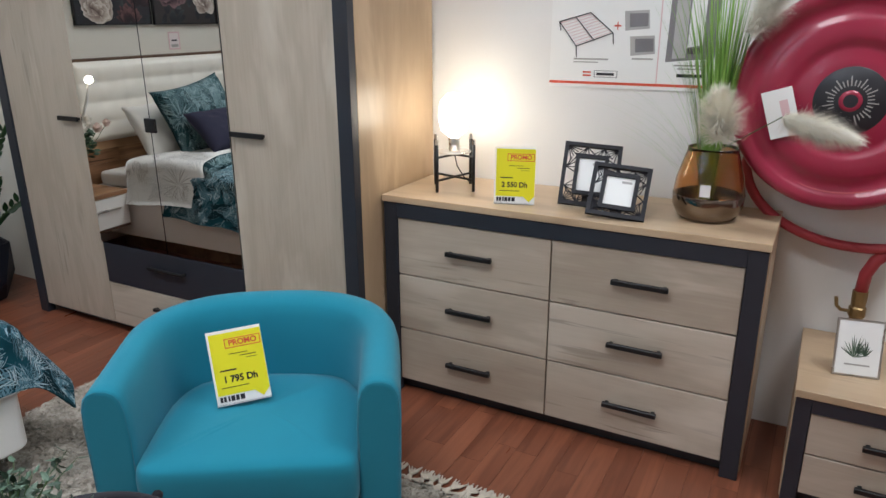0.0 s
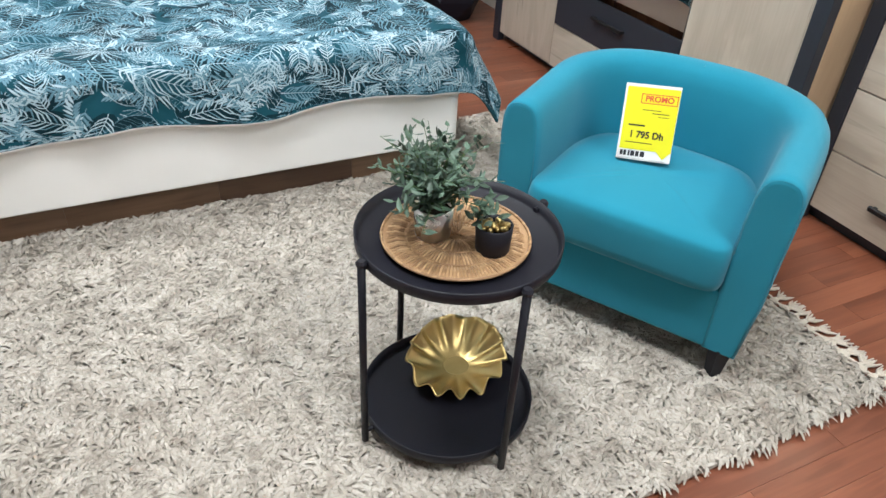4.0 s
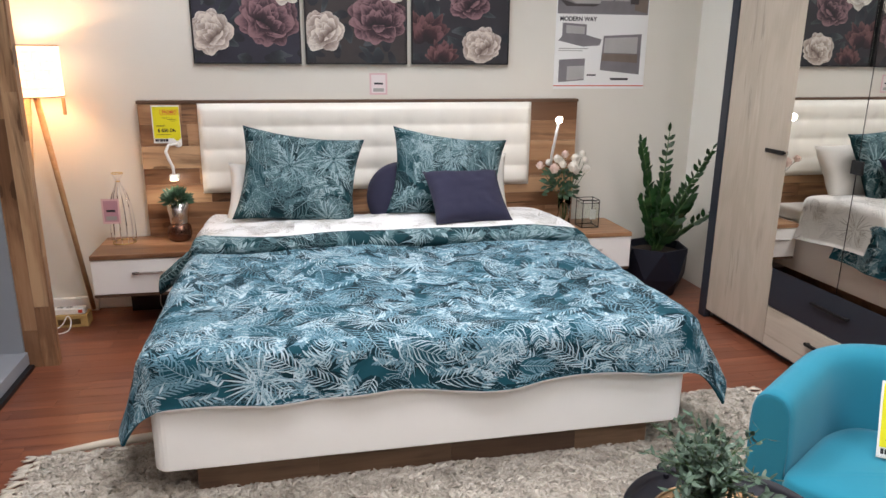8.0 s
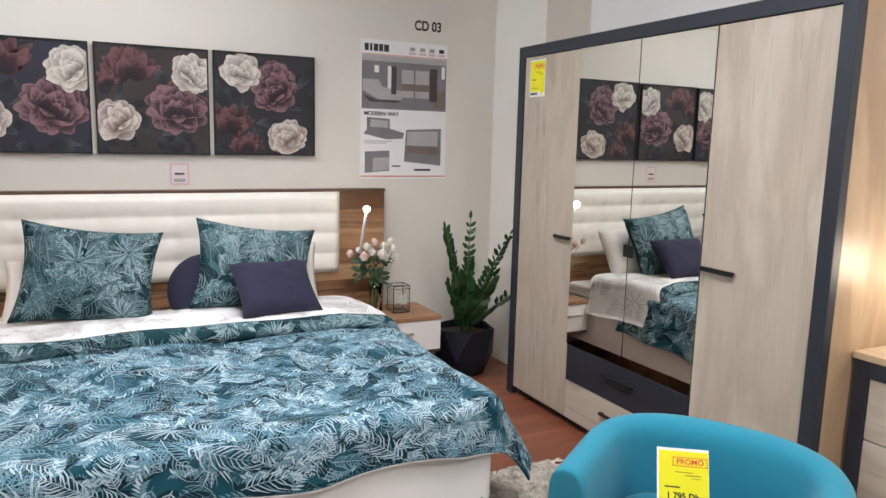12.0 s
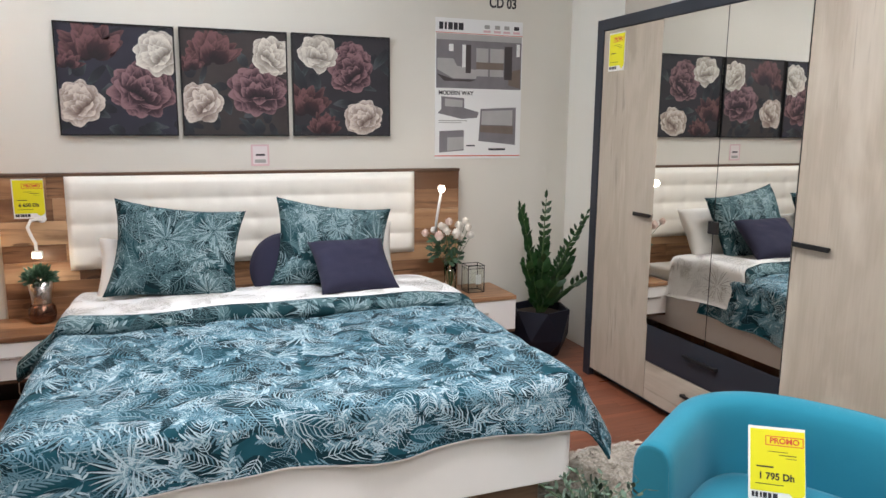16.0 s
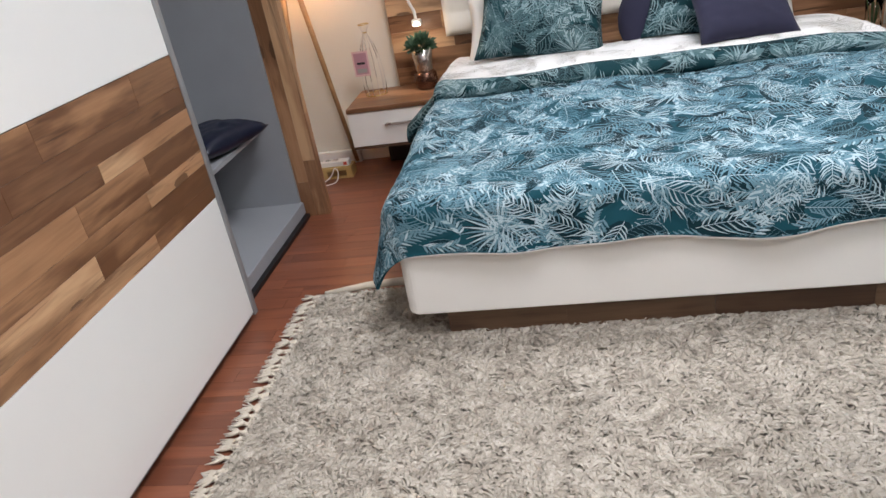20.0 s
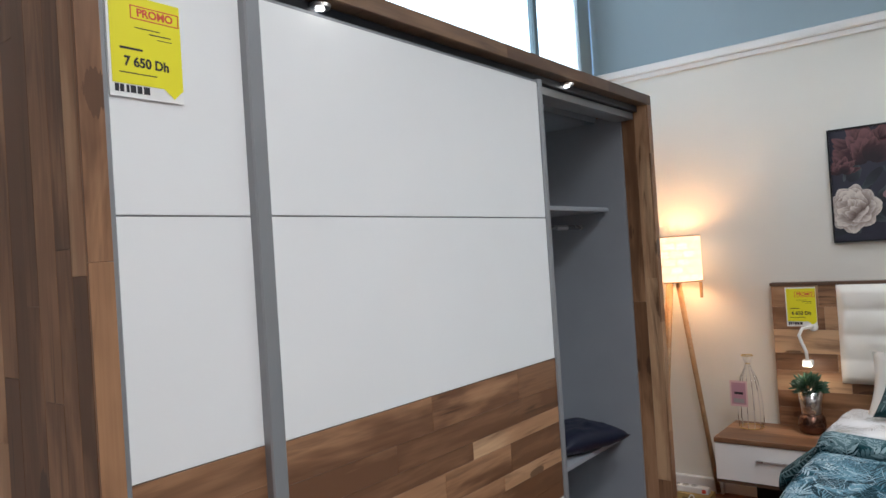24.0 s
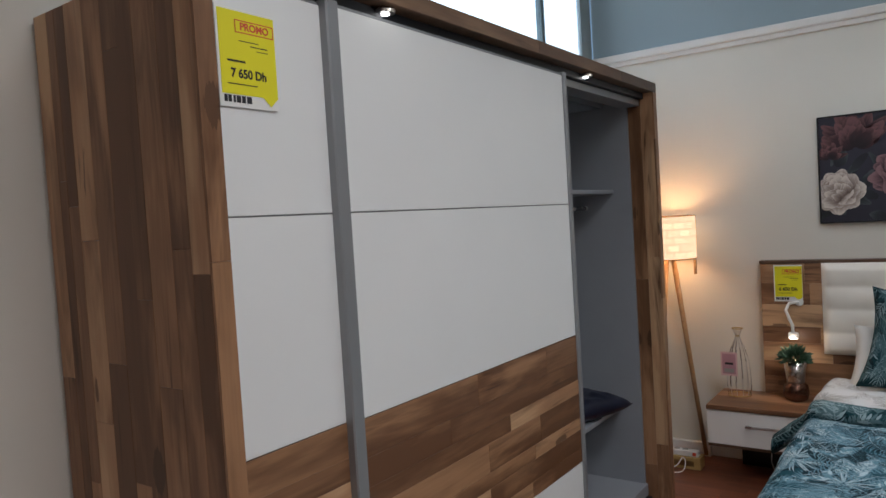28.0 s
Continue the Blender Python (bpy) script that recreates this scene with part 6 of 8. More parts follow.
def bed_poster():
    x0, x1, z0, z1 = 1.228, 1.853, 1.305, 2.207
    w, h = x1 - x0, z1 - z0
    m = facing((x0 + x1) / 2, W - 0.004, (z0 + z1) / 2, (0, -1, 0))
    t = thing("poster", ((x0 + x1) / 2, W - 0.004, z0), "white bedroom-range poster with grey room photographs", "poster")
    part("sheet", plate(bmesh.new(), m, -w / 2, w / 2, -h / 2, h / 2, -0.003, 0.0), M_CARDWHITE, t)
    flat(t, m, w, h, "mark", M_INK, [(0.04, 0.085, 0.03, 0.08), (0.1, 0.125, 0.03, 0.08), (0.14, 0.19, 0.03, 0.08), (0.2, 0.245, 0.03, 0.08), (0.255, 0.31, 0.03, 0.08)], 0.0003)
    for u in (0.58, 0.7, 0.81, 0.925):
        flat(t, m, w, h, "icon", M_INK if u > 0.9 else M_GREYINK, [(u - 0.03, u + 0.03, 0.035, 0.062)], 0.0003)
        flat(t, m, w, h, "icon_caption", M_PINK, [(u - 0.04, u + 0.04, 0.072, 0.088)], 0.0003)
    flat(t, m, w, h, "header_rule", M_REDINK, [(0.0, 1.0, 0.1, 0.104)], 0.0003)
    flat(t, m, w, h, "room_photo", M_PHOTO, [(0.01, 0.99, 0.107, 0.49)], 0.0003, "grey photograph of a bedroom")
    flat(t, m, w, h, "photo_ceiling", M_PHOTOLIGHT, [(0.01, 0.99, 0.107, 0.15)], 0.0008)
    flat(t, m, w, h, "photo_wardrobe", M_PHOTOLIGHT, [(0.46, 0.6, 0.2, 0.4), (0.62, 0.78, 0.2, 0.4)], 0.0008)
    flat(t, m, w, h, "photo_wardrobe_band", M_PHOTOBROWN, [(0.46, 0.78, 0.3, 0.35)], 0.0013)
    flat(t, m, w, h, "photo_curtain", M_PHOTODARK, [(0.34, 0.4, 0.18, 0.38), (0.79, 0.88, 0.18, 0.42)], 0.0009)
    flat(t, m, w, h, "photo_window", M_CARDWHITE, [(0.15, 0.2, 0.18, 0.23), (0.3, 0.34, 0.18, 0.34), (0.93, 0.97, 0.16, 0.25)], 0.0009)
    solid_poly(t, m, w, h, "photo_bed", M_PHOTOLIGHT, [(0.02, 0.28), (0.2, 0.28), (0.24, 0.33), (0.48, 0.36), (0.46, 0.42), (0.2, 0.42), (0.02, 0.36)], 0.0009)
    solid_poly(t, m, w, h, "photo_bed_shadow", M_PHOTODARK, [(0.02, 0.39), (0.2, 0.425), (0.46, 0.425), (0.4, 0.44), (0.1, 0.44)], 0.0010)
    solid_poly(t, m, w, h, "photo_chest", M_PHOTOBROWN, [(0.84, 0.36), (0.98, 0.34), (0.98, 0.48), (0.84, 0.46)], 0.0011)
    words("range_name", "MODERN WAY", 0.036, m @ Matrix.Translation((-0.265 * w, (0.5 - 0.525) * h, 0.0003)), M_INK, t)
    solid_poly(t, m, w, h, "bed_picture", M_PHOTO, [(0.07, 0.55), (0.33, 0.56), (0.33, 0.63), (0.5, 0.66), (0.48, 0.70), (0.3, 0.71), (0.03, 0.67), (0.07, 0.64)], 0.0004)
    solid_poly(t, m, w, h, "bed_picture_pad", M_PHOTOLIGHT, [(0.11, 0.565), (0.31, 0.575), (0.31, 0.625), (0.11, 0.62)], 0.0008)
    solid_poly(t, m, w, h, "wardrobe_picture", M_PHOTO, [(0.52, 0.635), (0.94, 0.62), (0.94, 0.9), (0.5, 0.87)], 0.0004)
    solid_poly(t, m, w, h, "wardrobe_picture_band", M_PHOTOBROWN, [(0.52, 0.755), (0.91, 0.76), (0.91, 0.82), (0.51, 0.805)], 0.0008)
    solid_poly(t, m, w, h, "wardrobe_picture_door", M_PHOTOLIGHT, [(0.535, 0.65), (0.9, 0.64), (0.9, 0.755), (0.53, 0.75)], 0.0008)
    solid_poly(t, m, w, h, "chest_picture", M_PHOTO, [(0.05, 0.8), (0.33, 0.79), (0.33, 0.94), (0.05, 0.955)], 0.0004)
    solid_poly(t, m, w, h, "chest_picture_front", M_PHOTOLIGHT, [(0.14, 0.845), (0.33, 0.84), (0.33, 0.93), (0.14, 0.945)], 0.0008)
    flat(t, m, w, h, "small_print", M_GREYINK, [(0.04, 0.36, 0.72, 0.726), (0.04, 0.3, 0.735, 0.74)], 0.0003)
    flat(t, m, w, h, "price_bar", M_INK, [(0.62, 0.82, 0.925, 0.94), (0.36, 0.46, 0.9, 0.91)], 0.0003)
    flat(t, m, w, h, "footer_rule", M_REDINK, [(0.0, 1.0, 0.976, 0.983)], 0.0003)


bed_poster()
sign = thing("room_number", (1.704, W - 0.001, 2.28), "black stencilled room number on the wall", "sign")
words("number", "CD 03", 0.088, facing(1.704, W - 0.0008, 2.318, (0, -1, 0)), M_INK, sign, squeeze=0.83)


def dresser_poster():
    y0, y1, z0, z1 = -3.80, -3.172, 1.235, 2.03
    w, h = y1 - y0, z1 - z0
    m = facing(XE - 0.004, (y0 + y1) / 2, (z0 + z1) / 2, (-1, 0, 0))
    t = thing("poster", (XE - 0.004, (y0 + y1) / 2, z0), "white furniture-range poster with line pictures above the dresser", "poster")
    part("sheet", plate(bmesh.new(), m, -w / 2, w / 2, -h / 2, h / 2, -0.003, 0.0), M_CARDWHITE, t)
    flat(t, m, w, h, "footer_rule", M_REDINK, [(0.0, 1.0, 0.972, 0.984)], 0.0003, "red rule")
    flat(t, m, w, h, "divider_rule", M_PINK, [(0.646, 0.652, 0.3, 0.972)], 0.0003)
    # bed base, two bedside boxes, wardrobe
    bm = bmesh.new()
    for a, b in (((0.05, 0.7), (0.24, 0.66)), ((0.24, 0.66), (0.38, 0.75)), ((0.38, 0.75), (0.16, 0.81)), ((0.16, 0.81), (0.05, 0.7)), ((0.05, 0.7), (0.06, 0.74)), ((0.16, 0.81), (0.165, 0.86)), ((0.38, 0.75), (0.385, 0.8)), ((0.15, 0.68), (0.27, 0.785))):
        pa, pb = [m @ Vector(((u - 0.5) * w, (0.5 - v) * h, 0.001)) for u, v in (a, b)]
        tube(bm, [pa, pb], 0.0022, 4)
    part("bed_base_lines", bm, M_INK, t, "drawn slatted bed base")
    bm = bmesh.new()
    for k in range(9):
        f = (k + 0.5) / 9
        pa = m @ Vector(((0.05 + 0.11 * f - 0.5) * w, (0.5 - (0.7 + 0.11 * f)) * h, 0.0006))
        pb = m @ Vector(((0.24 + 0.14 * f - 0.5) * w, (0.5 - (0.66 + 0.09 * f)) * h, 0.0006))
        tube(bm, [pa, pb], 0.0014, 4)
    part("slat_lines", bm, M_PINK, t)
    solid_poly(t, m, w, h, "upper_bed_picture", M_PHOTO, [(0.06, 0.5), (0.42, 0.47), (0.43, 0.52), (0.22, 0.56), (0.06, 0.53)], 0.0005)
    flat(t, m, w, h, "plus_sign", M_REDINK, [(0.385, 0.425, 0.715, 0.722), (0.402, 0.408, 0.702, 0.735)], 0.0004)
    for v in (0.655, 0.765):
        o = 0.0 if v < 0.7 else 0.04
        solid_poly(t, m, w, h, "bedside_picture", M_PHOTOLIGHT, [(0.44 + o, v), (0.58 + o, v - 0.005), (0.59 + o, v + 0.075), (0.45 + o, v + 0.085)], 0.0004)
        solid_poly(t, m, w, h, "bedside_picture_dark", M_PHOTO, [(0.47 + o, v + 0.01), (0.575 + o, v + 0.008), (0.58 + o, v + 0.065), (0.475 + o, v + 0.07)], 0.0008)
    solid_poly(t, m, w, h, "wardrobe_picture", M_PHOTO, [(0.70, 0.585), (0.96, 0.6), (0.955, 0.855), (0.69, 0.875)], 0.0004)
    solid_poly(t, m, w, h, "wardrobe_picture_door", M_PHOTOLIGHT, [(0.73, 0.6), (0.8, 0.602), (0.8, 0.855), (0.725, 0.86)], 0.0008)
    solid_poly(t, m, w, h, "wardrobe_picture_glass", M_CARDWHITE, [(0.81, 0.603), (0.89, 0.605), (0.885, 0.8), (0.805, 0.81)], 0.0008)
    solid_poly(t, m, w, h, "wardrobe_picture_drawer", M_PHOTODARK, [(0.805, 0.815), (0.885, 0.81), (0.885, 0.835), (0.805, 0.84)], 0.0008)
    flat(t, m, w, h, "small_print", M_GREYINK, [(0.15, 0.36, 0.865, 0.872), (0.15, 0.3, 0.88, 0.885), (0.5, 0.62, 0.86, 0.867), (0.74, 0.92, 0.885, 0.892), (0.76, 0.92, 0.9, 0.906)], 0.0004)
    flat(t, m, w, h, "equals_sign", M_REDINK, [(0.21, 0.26, 0.925, 0.932), (0.21, 0.26, 0.94, 0.947)], 0.0004)
    flat(t, m, w, h, "price_box", M_INK, [(0.28, 0.42, 0.92, 0.922), (0.28, 0.42, 0.949, 0.951), (0.28, 0.283, 0.92, 0.951), (0.417, 0.42, 0.92, 0.951), (0.295, 0.40, 0.93, 0.942), (0.76, 0.92, 0.925, 0.94)], 0.0004)


dresser_poster()


def wall_tag(m, w, h, label, name="price_tag", tint=None):
    t = thing(name, tuple(m.translation), label, "price tag")
    part("card", plate(bmesh.new(), m, -w / 2, w / 2, -h / 2, h / 2, 0, 0.0015), M_PINK, t, "red-bordered card")
    part("face", plate(bmesh.new(), m, -w * 0.4, w * 0.4, -h * 0.42, h * 0.42, 0.0015, 0.002), tint or M_PALEPINK, t)
    part("writing", plate(bmesh.new(), m, -w * 0.25, w * 0.25, -h * 0.03, h * 0.06, 0.002, 0.0024), M_INK, t)
    part("picture_patch", plate(bmesh.new(), m, -w * 0.3, w * 0.3, -h * 0.36, -h * 0.2, 0.002, 0.0024), M_GREYINK, t)
    part("loop", bar([m @ Vector((0, h / 2, 0.001)), m @ Vector((0.004, h / 2 + 0.014, 0.001)), m @ Vector((-0.004, h / 2 + 0.014, 0.001)), m @ Vector((0, h / 2, 0.001))], 0.0008, 5), M_CARDWHITE, t)
    return t


wall_tag(facing(0.104, W - 0.003, 1.335, (0, -1, 0)), 0.108, 0.128, "small pink price tag hung on the wall above the headboard")
price_card(facing(-1.13, 0.122, 1.112, (0, -1, 0)), "6 650 Dh", "yellow promotional price card on the wooden headboard", w=0.152, h=0.215, stand=False)


# ---------------------------------------------------------------- reading lights on the headboard
def reading_light(label, pts, head, lit):
    t = thing("reading_light", pts[0], label, "reading light")
    p0 = Vector(pts[0])
    bm = turned([(0.022, 0), (0.022, 0.012), (0.016, 0.016)], 20)
    bm.transform(Matrix.Translation((p0.x, 0.135, p0.z)) @ pose(0, 0, 0, 90, 0, 0))
    part("base", bm, M_WHITE, t, "white round base")
    part("flexible_arm", bar(pts, 0.0085, 10), M_WHITE, t, "white bent flexible arm", True)
    h = Vector(head)
    if lit:
        bm = bmesh.new()
        bmesh.ops.create_uvsphere(bm, u_segments=20, v_segments=12, radius=0.021, matrix=Matrix.Translation(h))
        part("bulb", bm, M_OPAL, t, "glowing light head", True)
    else:
        hd = part("head", boxed(h.x - 0.026, h.x + 0.026, h.y - 0.018, h.y + 0.018, h.z - 0.016, h.z + 0.016, bevel=0.006, seg=2), M_WHITE, t, "white rectangular light head")
        part("lens", boxed(h.x - 0.02, h.x + 0.02, h.y - 0.013, h.y + 0.013, h.z - 0.0175, h.z - 0.0162), M_OPAL, hd, "lit lens")
    return t


reading_light("white flexible reading light bent down over the succulent", [(-1.075, 0.13, 1.0), (-1.12, 0.07, 1.0), (-1.135, 0.05, 0.965), (-1.12, 0.045, 0.92), (-1.102, 0.04, 0.88), (-1.10, 0.04, 0.83)], (-1.098, 0.04, 0.82), False)
reading_light("white flexible reading light bent upwards and switched on", [(1.2, 0.13, 0.84), (1.19, 0.07, 0.838), (1.165, 0.0, 0.855), (1.145, -0.07, 0.93), (1.14, -0.125, 1.03), (1.142, -0.16, 1.12)], (1.142, -0.167, 1.14), True)


# ---------------------------------------------------------------- things on the bedside cabinets
NZ = 0.456


def succulent():
    x, y = -1.09, 0.0
    t = thing("succulent", (x, y, NZ), "small grey-green succulent in a silver and copper pot", "plant")
    part("pot", turned([(0.036, 0.09), (0.046, 0.1), (0.05, 0.15), (0.062, 0.222), (0.058, 0.222), (0.046, 0.16), (0.03, 0.12)], 32, (x, y, NZ), False, True), M_CHROME, t, "shiny silver cup", True)
    part("pot_base", turned([(0.045, 0), (0.06, 0.01), (0.069, 0.045), (0.064, 0.085), (0.046, 0.104), (0.02, 0.11)], 32, (x, y, NZ)), M_COPPER, t, "dark glossy copper base", True)
    rng = random.Random(3)
    bm = bmesh.new()
    for k in range(300):
        a, el = rng.uniform(0, 6.283), rng.uniform(-0.35, 1.5)
        d = Vector((math.cos(a) * math.cos(el), math.sin(a) * math.cos(el), math.sin(el)))
        b = Vector((x, y, NZ + 0.235)) + Vector((d.x, d.y, d.z * 0.75)) * rng.uniform(0.02, 0.07)
        e = (d + Vector((rng.uniform(-.4, .4), rng.uniform(-.4, .4), rng.uniform(-.1, .5)))).normalized()
        leaf_face(bm, b, b + e * rng.uniform(0.03, 0.05), e.orthogonal(), 0.015, 0.35)
    tagged(part("foliage", bm, M_SUCC, t, "tight rosette of green leaves"), kind="stuff")


succulent()


def wire_bottle():
    x, y = -1.395, 0.0
    t = thing("wire_bottle", (x, y, NZ), "silver and gold wire bottle ornament with a pink tag", "ornament")
    prof = [(0.062, 0.004), (0.068, 0.05), (0.066, 0.13), (0.058, 0.21), (0.04, 0.28), (0.018, 0.33), (0.011, 0.355), (0.03, 0.4)]
    for k in range(12):
        a = 2 * math.pi * k / 12
        part("wire", bar([(x + r * math.cos(a), y + r * math.sin(a), NZ + z) for r, z in prof], 0.0017, 5), M_CHROME, t, smooth=True)
    for r, z in (prof[0], prof[6], prof[7]):
        part("ring", bar([(x + r * math.cos(q), y + r * math.sin(q), NZ + z) for q in [2 * math.pi * k / 28 for k in range(28)]], 0.0028, 6, True), M_GOLDWIRE, t, smooth=True)
    wall_tag(facing(x - 0.035, y - 0.078, NZ + 0.20, (-0.1, -1, 0.02)), 0.095, 0.14, "pink price tag hung on the wire bottle", tint=M_ROSECARD)


wire_bottle()


def rose_vase():
    x, y = 1.245, -0.06
    t = thing("flower_vase", (x, y, NZ), "glass vase of white and blush roses", "vase")
    part("vase", turned([(0.042, 0.0), (0.046, 0.01), (0.036, 0.09), (0.044, 0.2), (0.042, 0.2), (0.034, 0.09), (0.041, 0.014), (0.001, 0.012)], 32, (x, y, NZ), False, True), M_CLEAR, t, "clear flared glass vase", True)
    rng = random.Random(12)
    heads = [(-0.20, -0.08, 0.405), (-0.115, -0.1, 0.385), (-0.085, -0.06, 0.44), (-0.03, -0.05, 0.465), (0.0, -0.11, 0.395), (0.035, -0.05, 0.44), (0.085, -0.09, 0.43), (0.105, -0.08, 0.375), (-0.04, 0.0, 0.42), (0.045, -0.06, 0.37), (0.095, -0.02, 0.46), (-0.06, -0.1, 0.41)]
    for k, (dx, dy, dz) in enumerate(heads):
        part("stem", bar([(x + dx * 0.05, y + dy * 0.05, NZ + 0.02), (x + dx * 0.25, y + dy * 0.3, NZ + 0.2), (x + dx, y + dy, NZ + dz)], 0.002, 5), M_TREE, t)
        bm = bmesh.new()
        c = Vector((x + dx, y + dy, NZ + dz))
        big = rng.uniform(1.05, 1.3) if k in (1, 4) else rng.uniform(0.85, 1.05)
        made = bmesh.ops.create_icosphere(bm, subdivisions=2, radius=0.019 * big, matrix=Matrix.Translation(c))
        for vtx in made["verts"]:
            vtx.co += (vtx.co - c) * 0.25 * noise.noise(vtx.co * 90)
        for ring, (n, spread) in enumerate(((4, 0.3), (6, 0.75), (7, 1.2), (7, 1.65), (5, 2.0))):
            for q in range(n):
                a = 2 * math.pi * (q + 0.5 * ring) / n + rng.uniform(-.25, .25)
                sp = spread + rng.uniform(-.12, .12)
                d = Vector((math.cos(a) * math.sin(sp), math.sin(a) * math.sin(sp), math.cos(sp)))
                up = Vector((math.cos(a) * math.cos(sp), math.sin(a) * math.cos(sp), -math.sin(sp)))
                root = c + d * 0.018 * big + up * 0.016 * big
                leaf_face(bm, root, root - up * 0.034 * big + d * 0.01 * big, Vector((-math.sin(a), math.cos(a), 0)), 0.03 * big, 0.3)
        part("rose", bm, M_PETALP if k in (0, 1, 3) else M_PETALW, t, "blush rose" if k in (0, 1, 3) else "white rose", True)
    bm = bmesh.new()
    for k in range(110):
        a, r, z = rng.uniform(0, 6.28), rng.uniform(0.01, 0.1), rng.uniform(0.19, 0.37)
        b = Vector((x + math.cos(a) * r, y + math.sin(a) * r * 0.6, NZ + z))
        b.x -= 0.03
        d = Vector((math.cos(a), math.sin(a), rng.uniform(-0.6, 0.6))).normalized()
        leaf_face(bm, b, b + d * 0.05, d.orthogonal(), 0.026, 0.2)
    tagged(part("foliage", bm, M_SUCC, t, "green rose leaves"), kind="stuff")


rose_vase()


def lantern():
    x0, x1, y0, y1, z0, z1 = 1.345, 1.455, -0.13, -0.02, NZ, NZ + 0.18
    t = thing("lantern", ((x0 + x1) / 2, (y0 + y1) / 2, NZ), "small black wire lantern with a white tag", "lantern")
    r = 0.0028
    q = [(x0, y0), (x1, y0), (x1, y1), (x0, y1)]
    for k in range(4):
        a, b = q[k], q[(k + 1) % 4]
        part("rod", bar([(*a, z0 + r), (*a, z1 - r)], r, 6), M_BLACK, t)
        for z in (z0 + r, z1 - 0.022, z1 - r):
            part("rod", bar([(*a, z), (*b, z)], r * (0.7 if z == z1 - 0.022 else 1), 6), M_BLACK, t)
        part("pane", boxed(min(a[0], b[0]) - 0.0005, max(a[0], b[0]) + 0.0005, min(a[1], b[1]) - 0.0005, max(a[1], b[1]) + 0.0005, z0 + 0.006, z1 - 0.024), M_CLEAR, t)
    part("tag", boxed(x1 - 0.05, x1 - 0.012, y0 + 0.02, y0 + 0.0215, z0 + 0.05, z0 + 0.115), M_CARDWHITE, t, "small white paper tag")


lantern()


